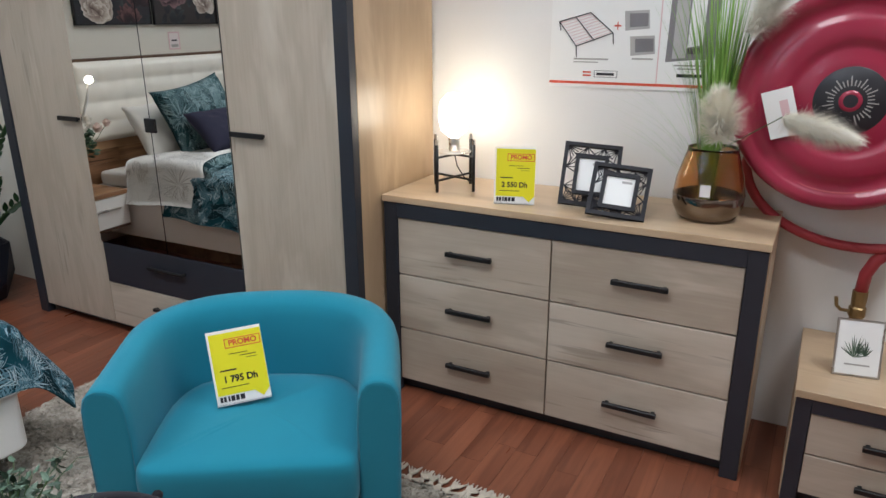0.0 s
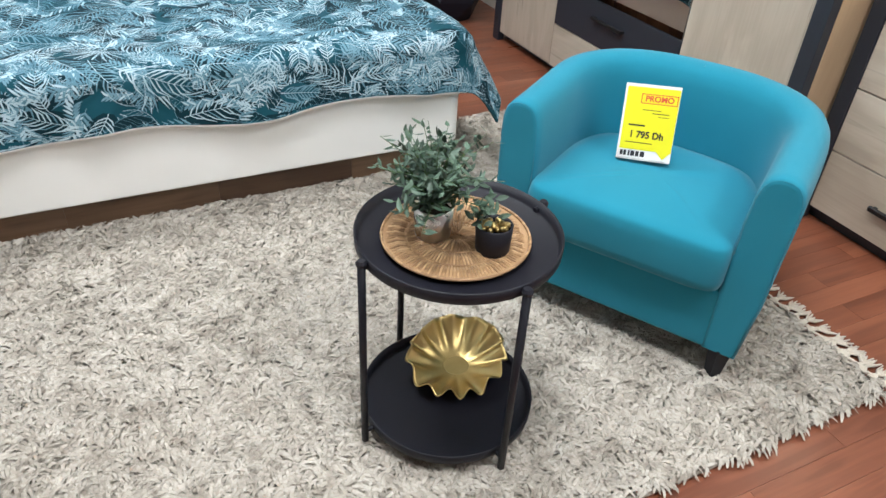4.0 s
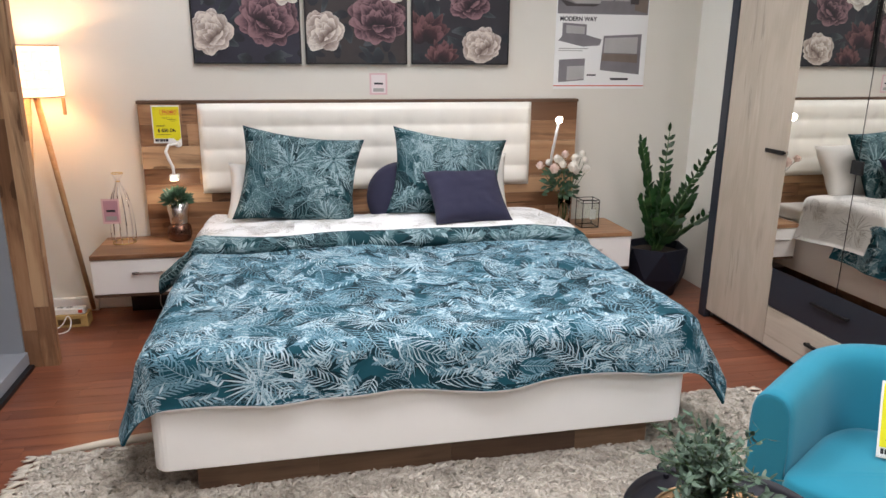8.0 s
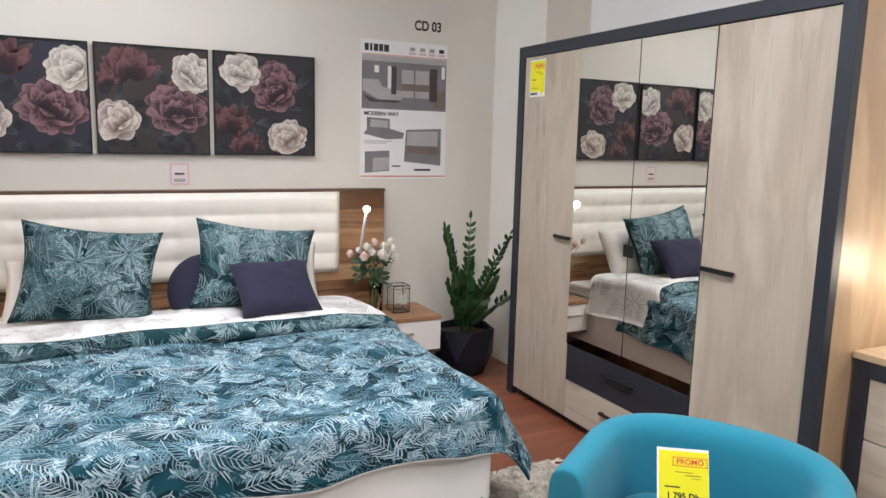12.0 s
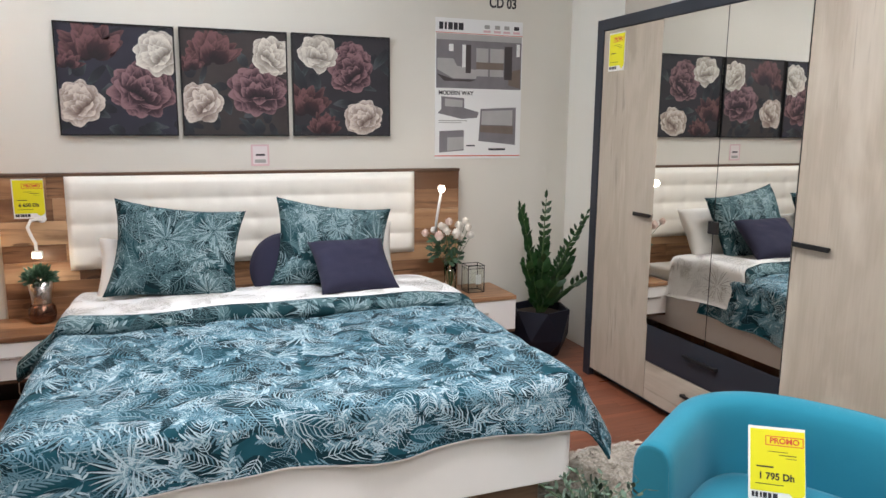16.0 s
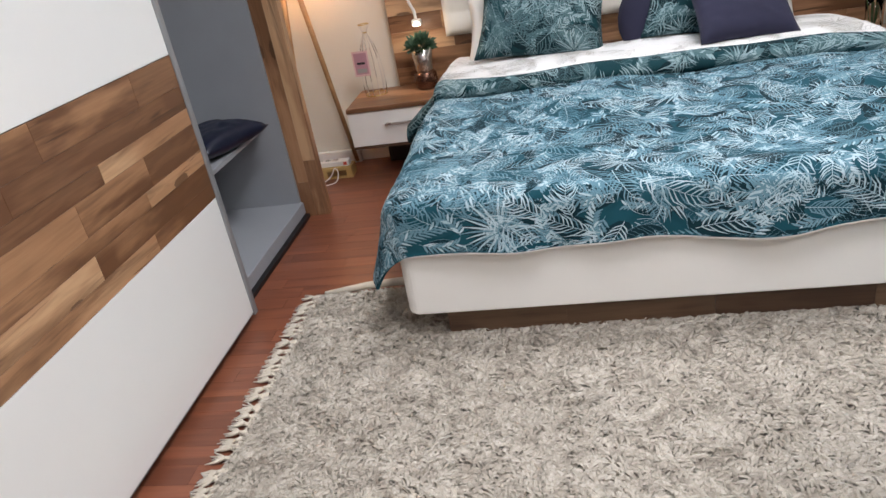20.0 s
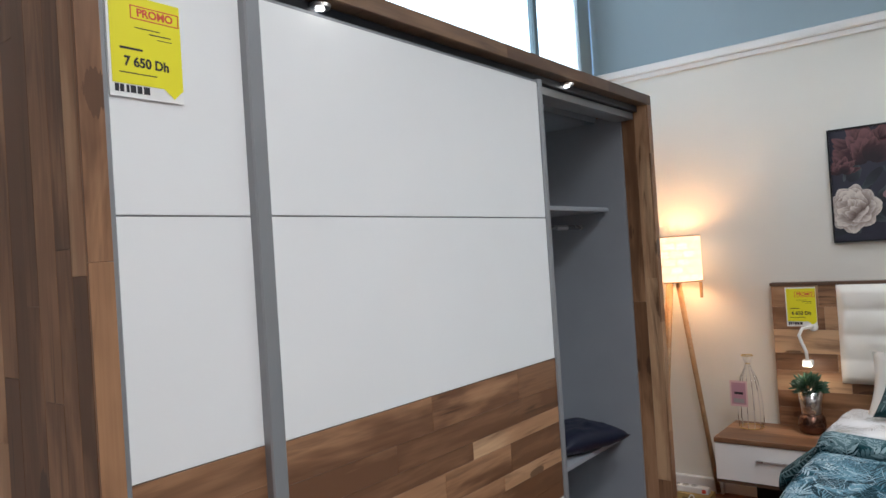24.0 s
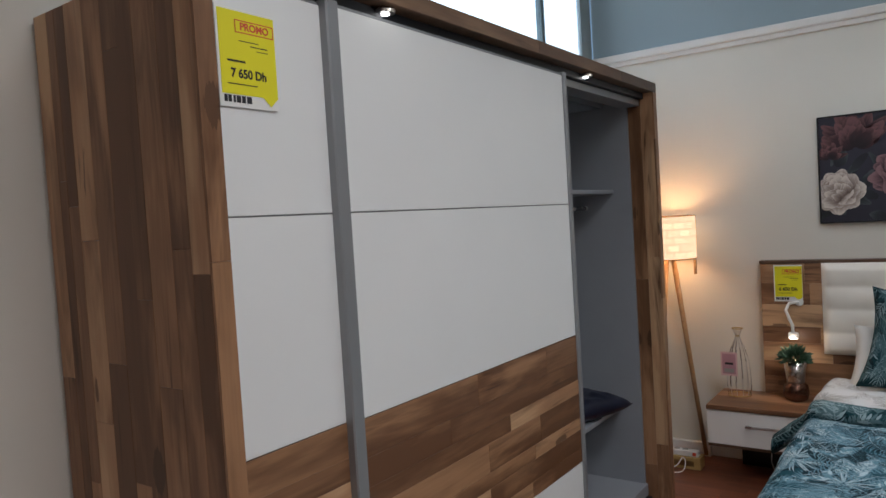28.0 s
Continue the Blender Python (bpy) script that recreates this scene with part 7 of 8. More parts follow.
# ---------------------------------------------------------------- fern-like plant in the corner
def zz_plant():
    x, y = 1.87, -0.13
    t = thing("corner_plant", (x, y, 0), "glossy green zamia plant in a faceted black pot", "plant")
    bm = bmesh.new()
    rows = []
    for k, (r, z, off) in enumerate(((0.135, 0.0, 0.0), (0.205, 0.13, 0.5), (0.205, 0.325, 0.0), (0.19, 0.325, 0.0), (0.18, 0.27, 0.0))):
        rows.append([bm.verts.new((x + r * math.cos(2 * math.pi * (i + off) / 6 + 0.3), y + r * math.sin(2 * math.pi * (i + off) / 6 + 0.3), z)) for i in range(6)])
    for (a, b), off in zip(zip(rows, rows[1:]), (0, 1, 2, 2)):
        for i in range(6):
            j = (i + 1) % 6
            if off == 0:
                bm.faces.new((a[i], a[j], b[i]))
                bm.faces.new((a[j], b[j], b[i]))
            elif off == 1:
                bm.faces.new((a[i], b[j], b[i]))
                bm.faces.new((a[i], a[j], b[j]))
            else:
                bm.faces.new((a[i], a[j], b[j], b[i]))
    bm.faces.new(rows[0][::-1])
    bmesh.ops.recalc_face_normals(bm, faces=bm.faces)
    part("pot", bm, M_POT, t, "faceted matt black pot")
    part("soil", turned([(0.18, 0.28), (0.001, 0.285)], 6, (x, y, 0), False, False), M_SOIL, t)
    lf = bmesh.new()
    leaf_face(lf, (0, 0, 0), (1, 0, 0), (0, 1, 0), 0.46, 0.12)
    bmesh.ops.subdivide_edges(lf, edges=lf.edges[:], cuts=1, use_grid_fill=True, smooth=0.3)
    leaf = mesh_of(lf, "leaf", True)
    leaf.materials.append(M_ZZ)
    rng = random.Random(21)
    # lean in x, lean in y, height of the tip, leaf pairs, leaf length, closeness of the leaves to the stem
    fronds = [(-0.17, -0.05, 1.0, 21, 0.085, 1.35), (-0.01, -0.06, 1.06, 12, 0.082, 0.75), (0.26, -0.08, 0.95, 14, 0.08, 0.8), (0.30, -0.12, 0.56, 11, 0.08, 0.9),
              (-0.17, -0.12, 0.66, 12, 0.08, 0.9), (-0.06, -0.15, 0.66, 14, 0.105, 0.9), (0.12, -0.14, 0.68, 14, 0.105, 0.85), (0.05, 0.06, 0.78, 13, 0.085, 0.9),
              (-0.1, 0.02, 0.6, 10, 0.085, 1.0), (0.2, 0.05, 0.7, 12, 0.08, 0.9), (0.02, -0.2, 0.54, 12, 0.1, 0.7), (-0.12, -0.16, 0.54, 11, 0.1, 0.7), (0.16, -0.06, 0.6, 12, 0.1, 0.8), (0.0, 0.0, 0.7, 13, 0.095, 0.8)]
    for dx, dy, top, n, size, close in fronds:
        p = [Vector((x + dx * s ** 1.4 + 0.1 * dx, y + dy * s ** 1.4, 0.28 + (top - 0.28) * s)) for s in [k / 8 for k in range(9)]]
        fr = part("frond", bar(p, [0.009 - 0.0008 * k for k in range(9)], 7), M_TREE, t, "fleshy upright stem", True)
        for k in range(n):
            s = (0.3 if top > 0.9 else 0.18) + (0.7 if top > 0.9 else 0.82) * k / (n - 1)
            i = min(int(s * 8), 7)
            b = p[i].lerp(p[i + 1], s * 8 - i)
            ax = (p[i + 1] - p[i]).normalized()
            az = rng.uniform(-0.5, 0.5)
            for sd in ((1, -1) if k < n - 1 else (0,)):
                side = Vector((math.cos(az), math.sin(az), 0)) * sd
                d = (side * 0.8 + ax * close + Vector((0, rng.uniform(-.3, .1), 0))).normalized() if sd else ax
                ln = size * rng.uniform(0.85, 1.15) * (1.05 - 0.35 * s)
                nrm = d.cross(Vector((rng.uniform(-.5, .5), -1, rng.uniform(0, .7)))).normalized()
                up = d.cross(nrm)
                placed("leaf", leaf, fr, Matrix.Translation(b) @ Matrix((d, nrm, up)).transposed().to_4x4() @ Matrix.Diagonal((ln, ln, ln, 1)))


zz_plant()


# ---------------------------------------------------------------- tripod floor lamp and the socket strip
def floor_lamp():
    x, y = -1.775, -0.02
    t = thing("floor_lamp", (x, y, 0), "wooden tripod floor lamp with a glowing woven shade", "floor lamp")
    z0, z1, r = 1.28, 1.54, 0.165
    bm = bmesh.new()
    n = 40
    lay = bm.loops.layers.uv.new("UVMap")
    rows = [[bm.verts.new((x + rr * math.cos(2 * math.pi * k / n), y + rr * math.sin(2 * math.pi * k / n), z)) for k in range(n)] for rr, z in ((r, z0), (r, z1))]
    for k in range(n):
        f = bm.faces.new((rows[0][k], rows[0][(k + 1) % n], rows[1][(k + 1) % n], rows[1][k]))
        for lp, (a, b) in zip(f.loops, ((k, 0), (k + 1, 0), (k + 1, 1), (k, 1))):
            lp[lay].uv = (a / n * 2 * math.pi * r, b * (z1 - z0))
    part("shade", bm, M_SHADE, t, "glowing cream woven drum shade", True)
    for z in (z0, z1):
        part("shade_ring", bar([(x + r * math.cos(2 * math.pi * k / n), y + r * math.sin(2 * math.pi * k / n), z) for k in range(n)], 0.003, 6, True), M_BEECH, t)
    for fx, fy in ((-1.648, 0.15), (-2.0, 0.12), (-1.80, -0.33)):
        d = Vector((fx - x, fy - y, 0)).normalized()
        a, b = Vector((x, y, z0 + 0.02)) + d * 0.03, Vector((fx, fy, 0.012))
        part("leg", bar([b, a], [0.013, 0.017], 10), M_BEECH, t, "light beech leg", True)
    part("hub", turned([(0.05, 0), (0.05, 0.03)], 20, (x, y, z0 - 0.01)), M_BEECH, t)
    part("hanging_peg", boxed(-1.63, -1.615, 0.0, 0.012, 1.18, 1.27), M_BEECH, t)


floor_lamp()


def socket_strip():
    t = thing("socket_strip", (-1.72, -0.07, 0.0), "white multi-socket strip on a small carton with tangled cable", "socket strip")
    part("carton", boxed(-1.80, -1.612, -0.118, -0.02, 0.0, 0.072, bevel=0.002), M_CARTON, t, "yellow-brown cardboard carton under the strip")
    part("carton_print", boxed(-1.77, -1.65, -0.1186, -0.118, 0.018, 0.05), M_BRASS, t)
    part("housing", boxed(-1.835, -1.625, -0.105, -0.055, 0.072, 0.108, bevel=0.006, seg=2), M_WHITE, t)
    part("board", boxed(-2.02, -1.62, W - 0.05, W - 0.018, 0.0, 0.085, bevel=0.003), M_WHITE, t, "white skirting board")
    for k in range(3):
        part("socket", turned([(0.016, 0.0), (0.016, 0.003), (0.012, 0.001)], 16, (-1.81 + 0.05 * k, -0.08, 0.107)), M_GREYINK, t)
    part("switch", boxed(-1.66, -1.638, -0.1062, -0.105, 0.08, 0.1), M_REDINK, t, "red rocker switch")
    p = [(-1.83, -0.08, 0.09), (-1.87, -0.12, 0.05), (-1.86, -0.17, 0.008), (-1.80, -0.19, 0.006), (-1.74, -0.16, 0.03), (-1.71, -0.14, 0.075), (-1.69, -0.15, 0.05), (-1.70, -0.19, 0.008), (-1.76, -0.23, 0.006), (-1.82, -0.22, 0.006), (-1.85, -0.25, 0.006)]
    pts = []
    for a, b, c, d in zip([p[0]] + p[:-1], p, p[1:], p[2:] + [p[-1]]):
        for k in range(5):
            s = k / 5
            pts.append([0.5 * (2 * b[i] + (c[i] - a[i]) * s + (2 * a[i] - 5 * b[i] + 4 * c[i] - d[i]) * s * s + (3 * b[i] - a[i] - 3 * c[i] + d[i]) * s ** 3) for i in range(3)])
    part("cable", bar(pts, 0.0035, 6), M_WHITE, t, "white power cable", True)
    part("plug", boxed(-1.885, -1.835, -0.265, -0.235, 0.0, 0.026, bevel=0.006), M_WHITE, t)
    part("cable", bar([(-1.22, -0.05, 0.21), (-1.22, -0.08, 0.1), (-1.2, -0.1, 0.06), (-1.15, -0.1, 0.09), (-1.15, -0.05, 0.21)], 0.003, 6), M_WHITE, t, "loose grey cable", True)


socket_strip()

# ---------------------------------------------------------------- cushion inside the open wardrobe
cush = thing("wardrobe_cushion", (-1.985, -0.97, 0.523), "midnight-blue velvet cushion lying on the wardrobe shelf", "cushion")
me = pillow_mesh("cover", 0.42, 0.38, 0.115, M_SILK, seed=9)
placed("cover", me, cush, Matrix.Translation((-1.985, -0.97, 0.58)) @ pose(0, 0, 0, 90, 0, 70) @ Matrix.Translation((0, 0, -0.19)))


# ---------------------------------------------------------------- things on the dresser
DZ = 0.8405


def lamp_on_dresser():
    x, y = 2.345, -2.868
    t = thing("table_lamp", (x, y, DZ), "black cross-legged table lamp with a glowing shade", "table lamp")
    u, v = Vector((0.513, -0.858, 0)) * 0.071, Vector((0.858, 0.513, 0)) * 0.071
    c = Vector((x, y, DZ))
    feet = [c - u - v, c + u - v, c + u + v, c - u + v]
    for f in feet:
        lg = part("leg", bar([f, f + Vector((0, 0, 0.185))], 0.0065, 8), M_BLACK, t, smooth=True)
        part("leg_tip", bar([f + Vector((0, 0, 0.185)), f + Vector((0, 0, 0.205))], 0.0066, 8), M_CHROME, lg, "silver leg tip")
    for z in (0.045, 0.135):
        part("cross_bar", bar([feet[0] + Vector((0, 0, z)), feet[2] + Vector((0, 0, z))], 0.005, 6), M_BLACK, t)
        part("cross_bar", bar([feet[1] + Vector((0, 0, z + 0.001)), feet[3] + Vector((0, 0, z + 0.001))], 0.005, 6), M_BLACK, t)
    part("disc", turned([(0.066, 0.145), (0.068, 0.148), (0.066, 0.151)], 32, (x, y, DZ)), M_CHROME, t, "silver disc")
    part("socket", turned([(0.022, 0.151), (0.022, 0.2), (0.018, 0.205)], 20, (x, y, DZ)), M_CHROME, t, "chrome lamp socket", True)
    part("shade", turned([(0.02, 0.205), (0.05, 0.23), (0.062, 0.28), (0.055, 0.34), (0.03, 0.37), (0.001, 0.375)], 32, (x, y, DZ), False, True), M_OPAL, t, "glowing opal glass shade", True)
    part("cable", bar([(x, y, DZ + 0.145), (x + 0.005, y - 0.01, DZ + 0.09), (x + 0.03, y - 0.03, DZ + 0.04), (x + 0.07, y - 0.05, DZ + 0.005)], 0.0025, 6), M_BLACK, t, smooth=True)


lamp_on_dresser()
price_card(facing(2.225, -3.178, DZ + 0.104, (-0.95, -0.29, 0.1)), "2 550 Dh", "yellow promotional price card standing on the dresser", where=DZ)


def lace_frame(label, m, w, h, iw, ih):
    """A photo frame with a cut-out leaf lattice; m is its middle, z facing out."""
    low = m @ Vector((0, -h / 2, 0))
    t = thing("photo_frame", (low.x, low.y, DZ), label, "photo frame", group="photo frames on the dresser")
    b = 0.014
    for q in ((-w / 2, w / 2, -h / 2, -h / 2 + b), (-w / 2, w / 2, h / 2 - b, h / 2), (-w / 2, -w / 2 + b, -h / 2 + b, h / 2 - b), (w / 2 - b, w / 2, -h / 2 + b, h / 2 - b)):
        part("outer_rail", plate(bmesh.new(), m, *q, -0.008, 0.01), M_BLACKMATT, t)
    for q in ((-iw / 2 - b, iw / 2 + b, -ih / 2 - b, -ih / 2), (-iw / 2 - b, iw / 2 + b, ih / 2, ih / 2 + b), (-iw / 2 - b, -iw / 2, -ih / 2, ih / 2), (iw / 2, iw / 2 + b, -ih / 2, ih / 2)):
        part("inner_rail", plate(bmesh.new(), m, *q, -0.006, 0.008), M_BLACKMATT, t)
    part("photo_paper", plate(bmesh.new(), m, -iw / 2, iw / 2, -ih / 2, ih / 2, -0.004, -0.002), M_CARDWHITE, t, "white paper insert")
    part("paper_mark", plate(bmesh.new(), m, iw * 0.05, iw * 0.4, ih * 0.3, ih * 0.38, -0.002, -0.0015), M_GREYINK, t)
    bm = bmesh.new()
    fans = [(-w / 2 + b, -h / 2 + b, 45), (w / 2 - b, h / 2 - b, 225), (-w / 2 + b, h * 0.1, 20), (w / 2 - b, -h * 0.12, 190), (-w * 0.1, h / 2 - b, 270), (w * 0.12, -h / 2 + b, 95), (w / 2 - b, -h / 2 + b, 135), (-w / 2 + b, h / 2 - b, 315), (w / 2 - b, h * 0.2, 200), (-w / 2 + b, -h * 0.2, 350), (w * 0.2, h / 2 - b, 260), (-w * 0.2, -h / 2 + b, 80)]
    for fx, fy, deg in fans:
        for k in range(7):
            a = radians(deg - 48 + 16 * k)
            ln = 0.05 if k % 2 else 0.042
            ex = min(max(fx + ln * math.cos(a), -w / 2 + b * 0.5), w / 2 - b * 0.5)
            ey = min(max(fy + ln * math.sin(a), -h / 2 + b * 0.5), h / 2 - b * 0.5)
            if abs(ex) < iw / 2 and abs(ey) < ih / 2:
                continue
            tube(bm, [m @ Vector((fx, fy, 0)), m @ Vector((ex, ey, 0))], 0.0022, 4)
    part("lattice", bm, M_BLACKMATT, t, "cut-out palm-leaf lattice")
    part("strut", plate(bmesh.new(), m @ pose(0, -h / 2 + 0.002, -0.008, -28, 0, 0), -0.02, 0.02, 0, h * 0.7, -0.003, 0), M_BLACK, t)


lace_frame("larger black lattice photo frame with white paper", facing(2.335, -3.425, DZ + 0.108, (-0.82, -0.28, 0.5)) @ pose(0, 0, 0, 0, 0, -5), 0.205, 0.235, 0.09, 0.125)
lace_frame("smaller black lattice photo frame with white paper", facing(2.225, -3.56, DZ + 0.086, (-0.8, -0.2, 0.57)) @ pose(0, 0, 0, 0, 0, -6), 0.195, 0.19, 0.095, 0.105)


def grass_vase():
    x, y = 2.35, -3.83
    t = thing("grass_vase", (x, y, DZ), "amber glass vase with artificial grass and pampas plumes", "vase")
    rings = [(0.065, 0.0), (0.092, 0.008), (0.112, 0.045), (0.115, 0.085), (0.108, 0.14), (0.09, 0.2), (0.082, 0.225), (0.08, 0.24), (0.077, 0.24), (0.079, 0.225), (0.086, 0.2), (0.104, 0.14), (0.111, 0.085)]
    part("vase", turned(rings, 48, (x, y, DZ), False, True), M_AMBER, t, "tinted amber glass", True)
    part("mirrored_base", turned([(0.067, -0.0005), (0.094, 0.007), (0.1135, 0.045), (0.1162, 0.085), (0.1155, 0.087), (0.11, 0.045), (0.085, 0.01), (0.001, 0.01)], 48, (x, y, DZ), False, False), M_SMOKE, t, "smoked mirror-metal lower half", True)
    part("label_tag", boxed(x - 0.1165, x - 0.1155, y - 0.02, y + 0.012, DZ + 0.095, DZ + 0.135), M_CARDWHITE, t)
    rng = random.Random(17)
    bm = bmesh.new()
    for k in range(210):
        a = rng.uniform(0, 6.283)
        spread = rng.uniform(0.02, 0.17) if k < 150 else rng.uniform(0.16, 0.36)
        h = rng.uniform(0.34, 0.66) if k < 150 else rng.uniform(0.1, 0.36)
        bend = rng.uniform(0.3, 1.0)
        wd = rng.uniform(0.005, 0.011) if k < 150 else 0.0018
        d = Vector((math.cos(a) * 0.6, math.sin(a) + 0.35, 0))
        sd = Vector((-d.y, d.x, 0)).normalized()
        prev = None
        for s in [q / 7 for q in range(8)]:
            c = Vector((x, y, DZ + 0.03)) + d * (0.02 + spread * s ** (1 + bend)) + Vector((rng.uniform(-.002, .002), 0, (0.23 + h) * (s - (0.25 * spread / 0.15) * s ** 3 * 0.5)))
            ww = wd * (1 - s) ** 0.5
            cur = (bm.verts.new(c - sd * ww / 2), bm.verts.new(c + sd * ww / 2))
            if prev:
                bm.faces.new((prev[0], prev[1], cur[1], cur[0]))
            prev = cur
    tagged(part("grass", bm, M_GRASS, t, "long green grass blades"), kind="stuff")

    def plume(base, mid, tip, seed, r):
        base, mid, tip = Vector(base), Vector(mid), Vector(tip)
        part("plume_stem", bar([base, mid, mid.lerp(tip, 0.5), tip], 0.0018, 5), M_TREE, t)
        rg = random.Random(seed)
        b = bmesh.new()
        ax = (tip - mid).normalized()
        for k in range(4200):
            s = rg.random()
            c = mid.lerp(tip, s)
            a = rg.uniform(0, 6.283)
            o = ax.orthogonal().normalized()
            o = (o * math.cos(a) + ax.cross(o) * math.sin(a))
            e = c + (o * rg.uniform(0.4, 1.25) * math.sin(math.pi * min(1, 0.22 + s * 0.7)) + ax * rg.uniform(-0.1, 1.1)) * r + Vector((0, 0, -0.2 * r))
            q = o.cross(ax) * 0.0018
            b.faces.new([b.verts.new(v) for v in (c - q, c + q, e)])
        tagged(part("plume", b, M_PAMPAS, t, "fluffy cream pampas plume"), kind="stuff")

    c = (x, y, DZ + 0.22)
    plume(c, (x - 0.15, y - 0.028, DZ + 0.29), (x - 0.155, y - 0.024, DZ + 0.40), 1, 0.085)
    plume(c, (x - 0.17, y - 0.2, DZ + 0.37), (x - 0.2, y - 0.37, DZ + 0.335), 2, 0.062)
    plume(c, (x - 0.03, y - 0.07, DZ + 0.60), (x - 0.05, y - 0.16, DZ + 0.76), 3, 0.07)


grass_vase()


# ---------------------------------------------------------------- fire hose reel on the wall
def hose_reel():
    cy, cz, xf = -4.20, 1.245, 2.385
    t = thing("fire_hose_reel", (XE - 0.02, cy, cz), "crimson fire hose reel mounted on the white wall", "hose reel")

    def disc(rings, name, material, label="", x=xf, n=72, smooth=True):
        bm = turned(rings, n, (0, 0, 0), False, False)
        bm.transform(Matrix.Translation((x, cy, cz)) @ pose(0, 0, 0, 0, -90, 0))
        return part(name, bm, material, t, label, smooth)

    disc([(0.001, 0.012), (0.10, 0.012), (0.125, 0.010), (0.15, 0.0), (0.165, 0.0), (0.175, 0.008), (0.19, 0.012), (0.23, 0.012), (0.245, 0.006), (0.255, 0.0), (0.285, 0.0), (0.295, 0.010), (0.315, 0.020), (0.332, 0.016), (0.34, 0.004), (0.341, -0.012), (0.33, -0.014), (0.001, -0.01)], "front_plate", M_CRIMSON, "pressed crimson metal plate")
    disc([(0.001, 0.0), (0.341, 0.0), (0.341, 0.012), (0.001, 0.014)], "rear_plate", M_CRIMSON, "", XE - 0.045)
    disc([(0.2, -0.12), (0.2, 0.0)], "drum", M_CRIMSON, "", xf)
    for k in range(3):
        r = 0.225 + 0.035 * k
        part("coiled_hose", bar([(xf + 0.035 + 0.03 * (k % 2) + 0.025 * math.sin(a), cy + r * math.cos(a), cz + r * math.sin(a)) for a in [2 * math.pi * q / 48 for q in range(48)]], 0.016, 8, True), M_HOSE, t, "coiled red rubber hose", True)
    disc([(0.001, 0.0145), (0.1, 0.0145), (0.102, 0.0125)], "hub_plate", M_INK, "black printed hub plate")
    disc([(0.02, 0.0152), (0.032, 0.0152), (0.032, 0.0145)], "hub_ring", M_CRIMSON)
    m = facing(xf - 0.0155, cy, cz, (-1, 0, 0))
    for k in range(26):
        a = radians(-70 + 11 * k)
        ln = 0.018 if k % 3 else 0.03
        part("hub_print", plate(bmesh.new(), m @ pose(0, 0, 0, 0, 0, math.degrees(a)), 0.045, 0.045 + ln, -0.0018, 0.0018, 0, 0.0005), M_GREYINK, t)
    part("label_card", plate(bmesh.new(), facing(xf - 0.023, cy + 0.184, cz - 0.045, (-1, 0, 0)) @ pose(0, 0, 0, 0, 0, 18), -0.045, 0.045, -0.075, 0.075, 0, 0.001), M_CARDWHITE, t, "white instruction card")
    part("label_mark", plate(bmesh.new(), facing(xf - 0.0242, cy + 0.18, cz - 0.04, (-1, 0, 0)) @ pose(0, 0, 0, 0, 0, 18), -0.004, 0.02, -0.02, 0.035, 0, 0.0004), M_PINK, t)
    part("axle", bar([(xf, cy, cz), (XE, cy, cz)], 0.03, 12), M_BLACK, t)
    return t


hose_reel()


def hose_loop():
    t = thing("fire_hose", (2.5, -4.3, 0.45), "red rubber fire hose looped under the reel to a brass valve", "hose")
    pts = []
    for k in range(33):
        a = math.pi * (0.97 + 1.0 * k / 32)
        pts.append((2.49, -4.29 - 0.365 * math.cos(a), 1.02 + 0.26 * math.sin(a)))
    pts = [(2.47, -3.90, 1.2), (2.48, -3.915, 1.1)] + pts
    part("hanging_loop", bar(pts, 0.017, 10), M_HOSE, t, "sagging loop of red hose", True)
    part("feed_hose", bar([(2.5, -4.33, 0.60), (2.5, -4.335, 0.67), (2.5, -4.355, 0.72), (2.5, -4.40, 0.765), (2.5, -4.46, 0.78), (2.5, -4.56, 0.78)], 0.02, 10), M_HOSE, t, "bent red feed hose", True)
    v = part("valve", turned([(0.026, 0.0), (0.026, 0.03), (0.021, 0.035), (0.021, 0.055), (0.027, 0.06), (0.027, 0.09), (0.022, 0.095), (0.024, 0.12), (0.024, 0.15)], 12, (2.5, -4.33, 0.46)), M_BRASS, t, "aged brass valve")
    part("lever", bar([(2.48, -4.305, 0.54), (2.465, -4.28, 0.545), (2.46, -4.265, 0.56), (2.46, -4.26, 0.59)], 0.006, 8), M_BRASS, v, "small brass lever")
    part("pipe", bar([(2.5, -4.33, 0.0), (2.5, -4.33, 0.47)], 0.018, 12), M_CRIMSON, t, "red riser pipe", True)


hose_loop()


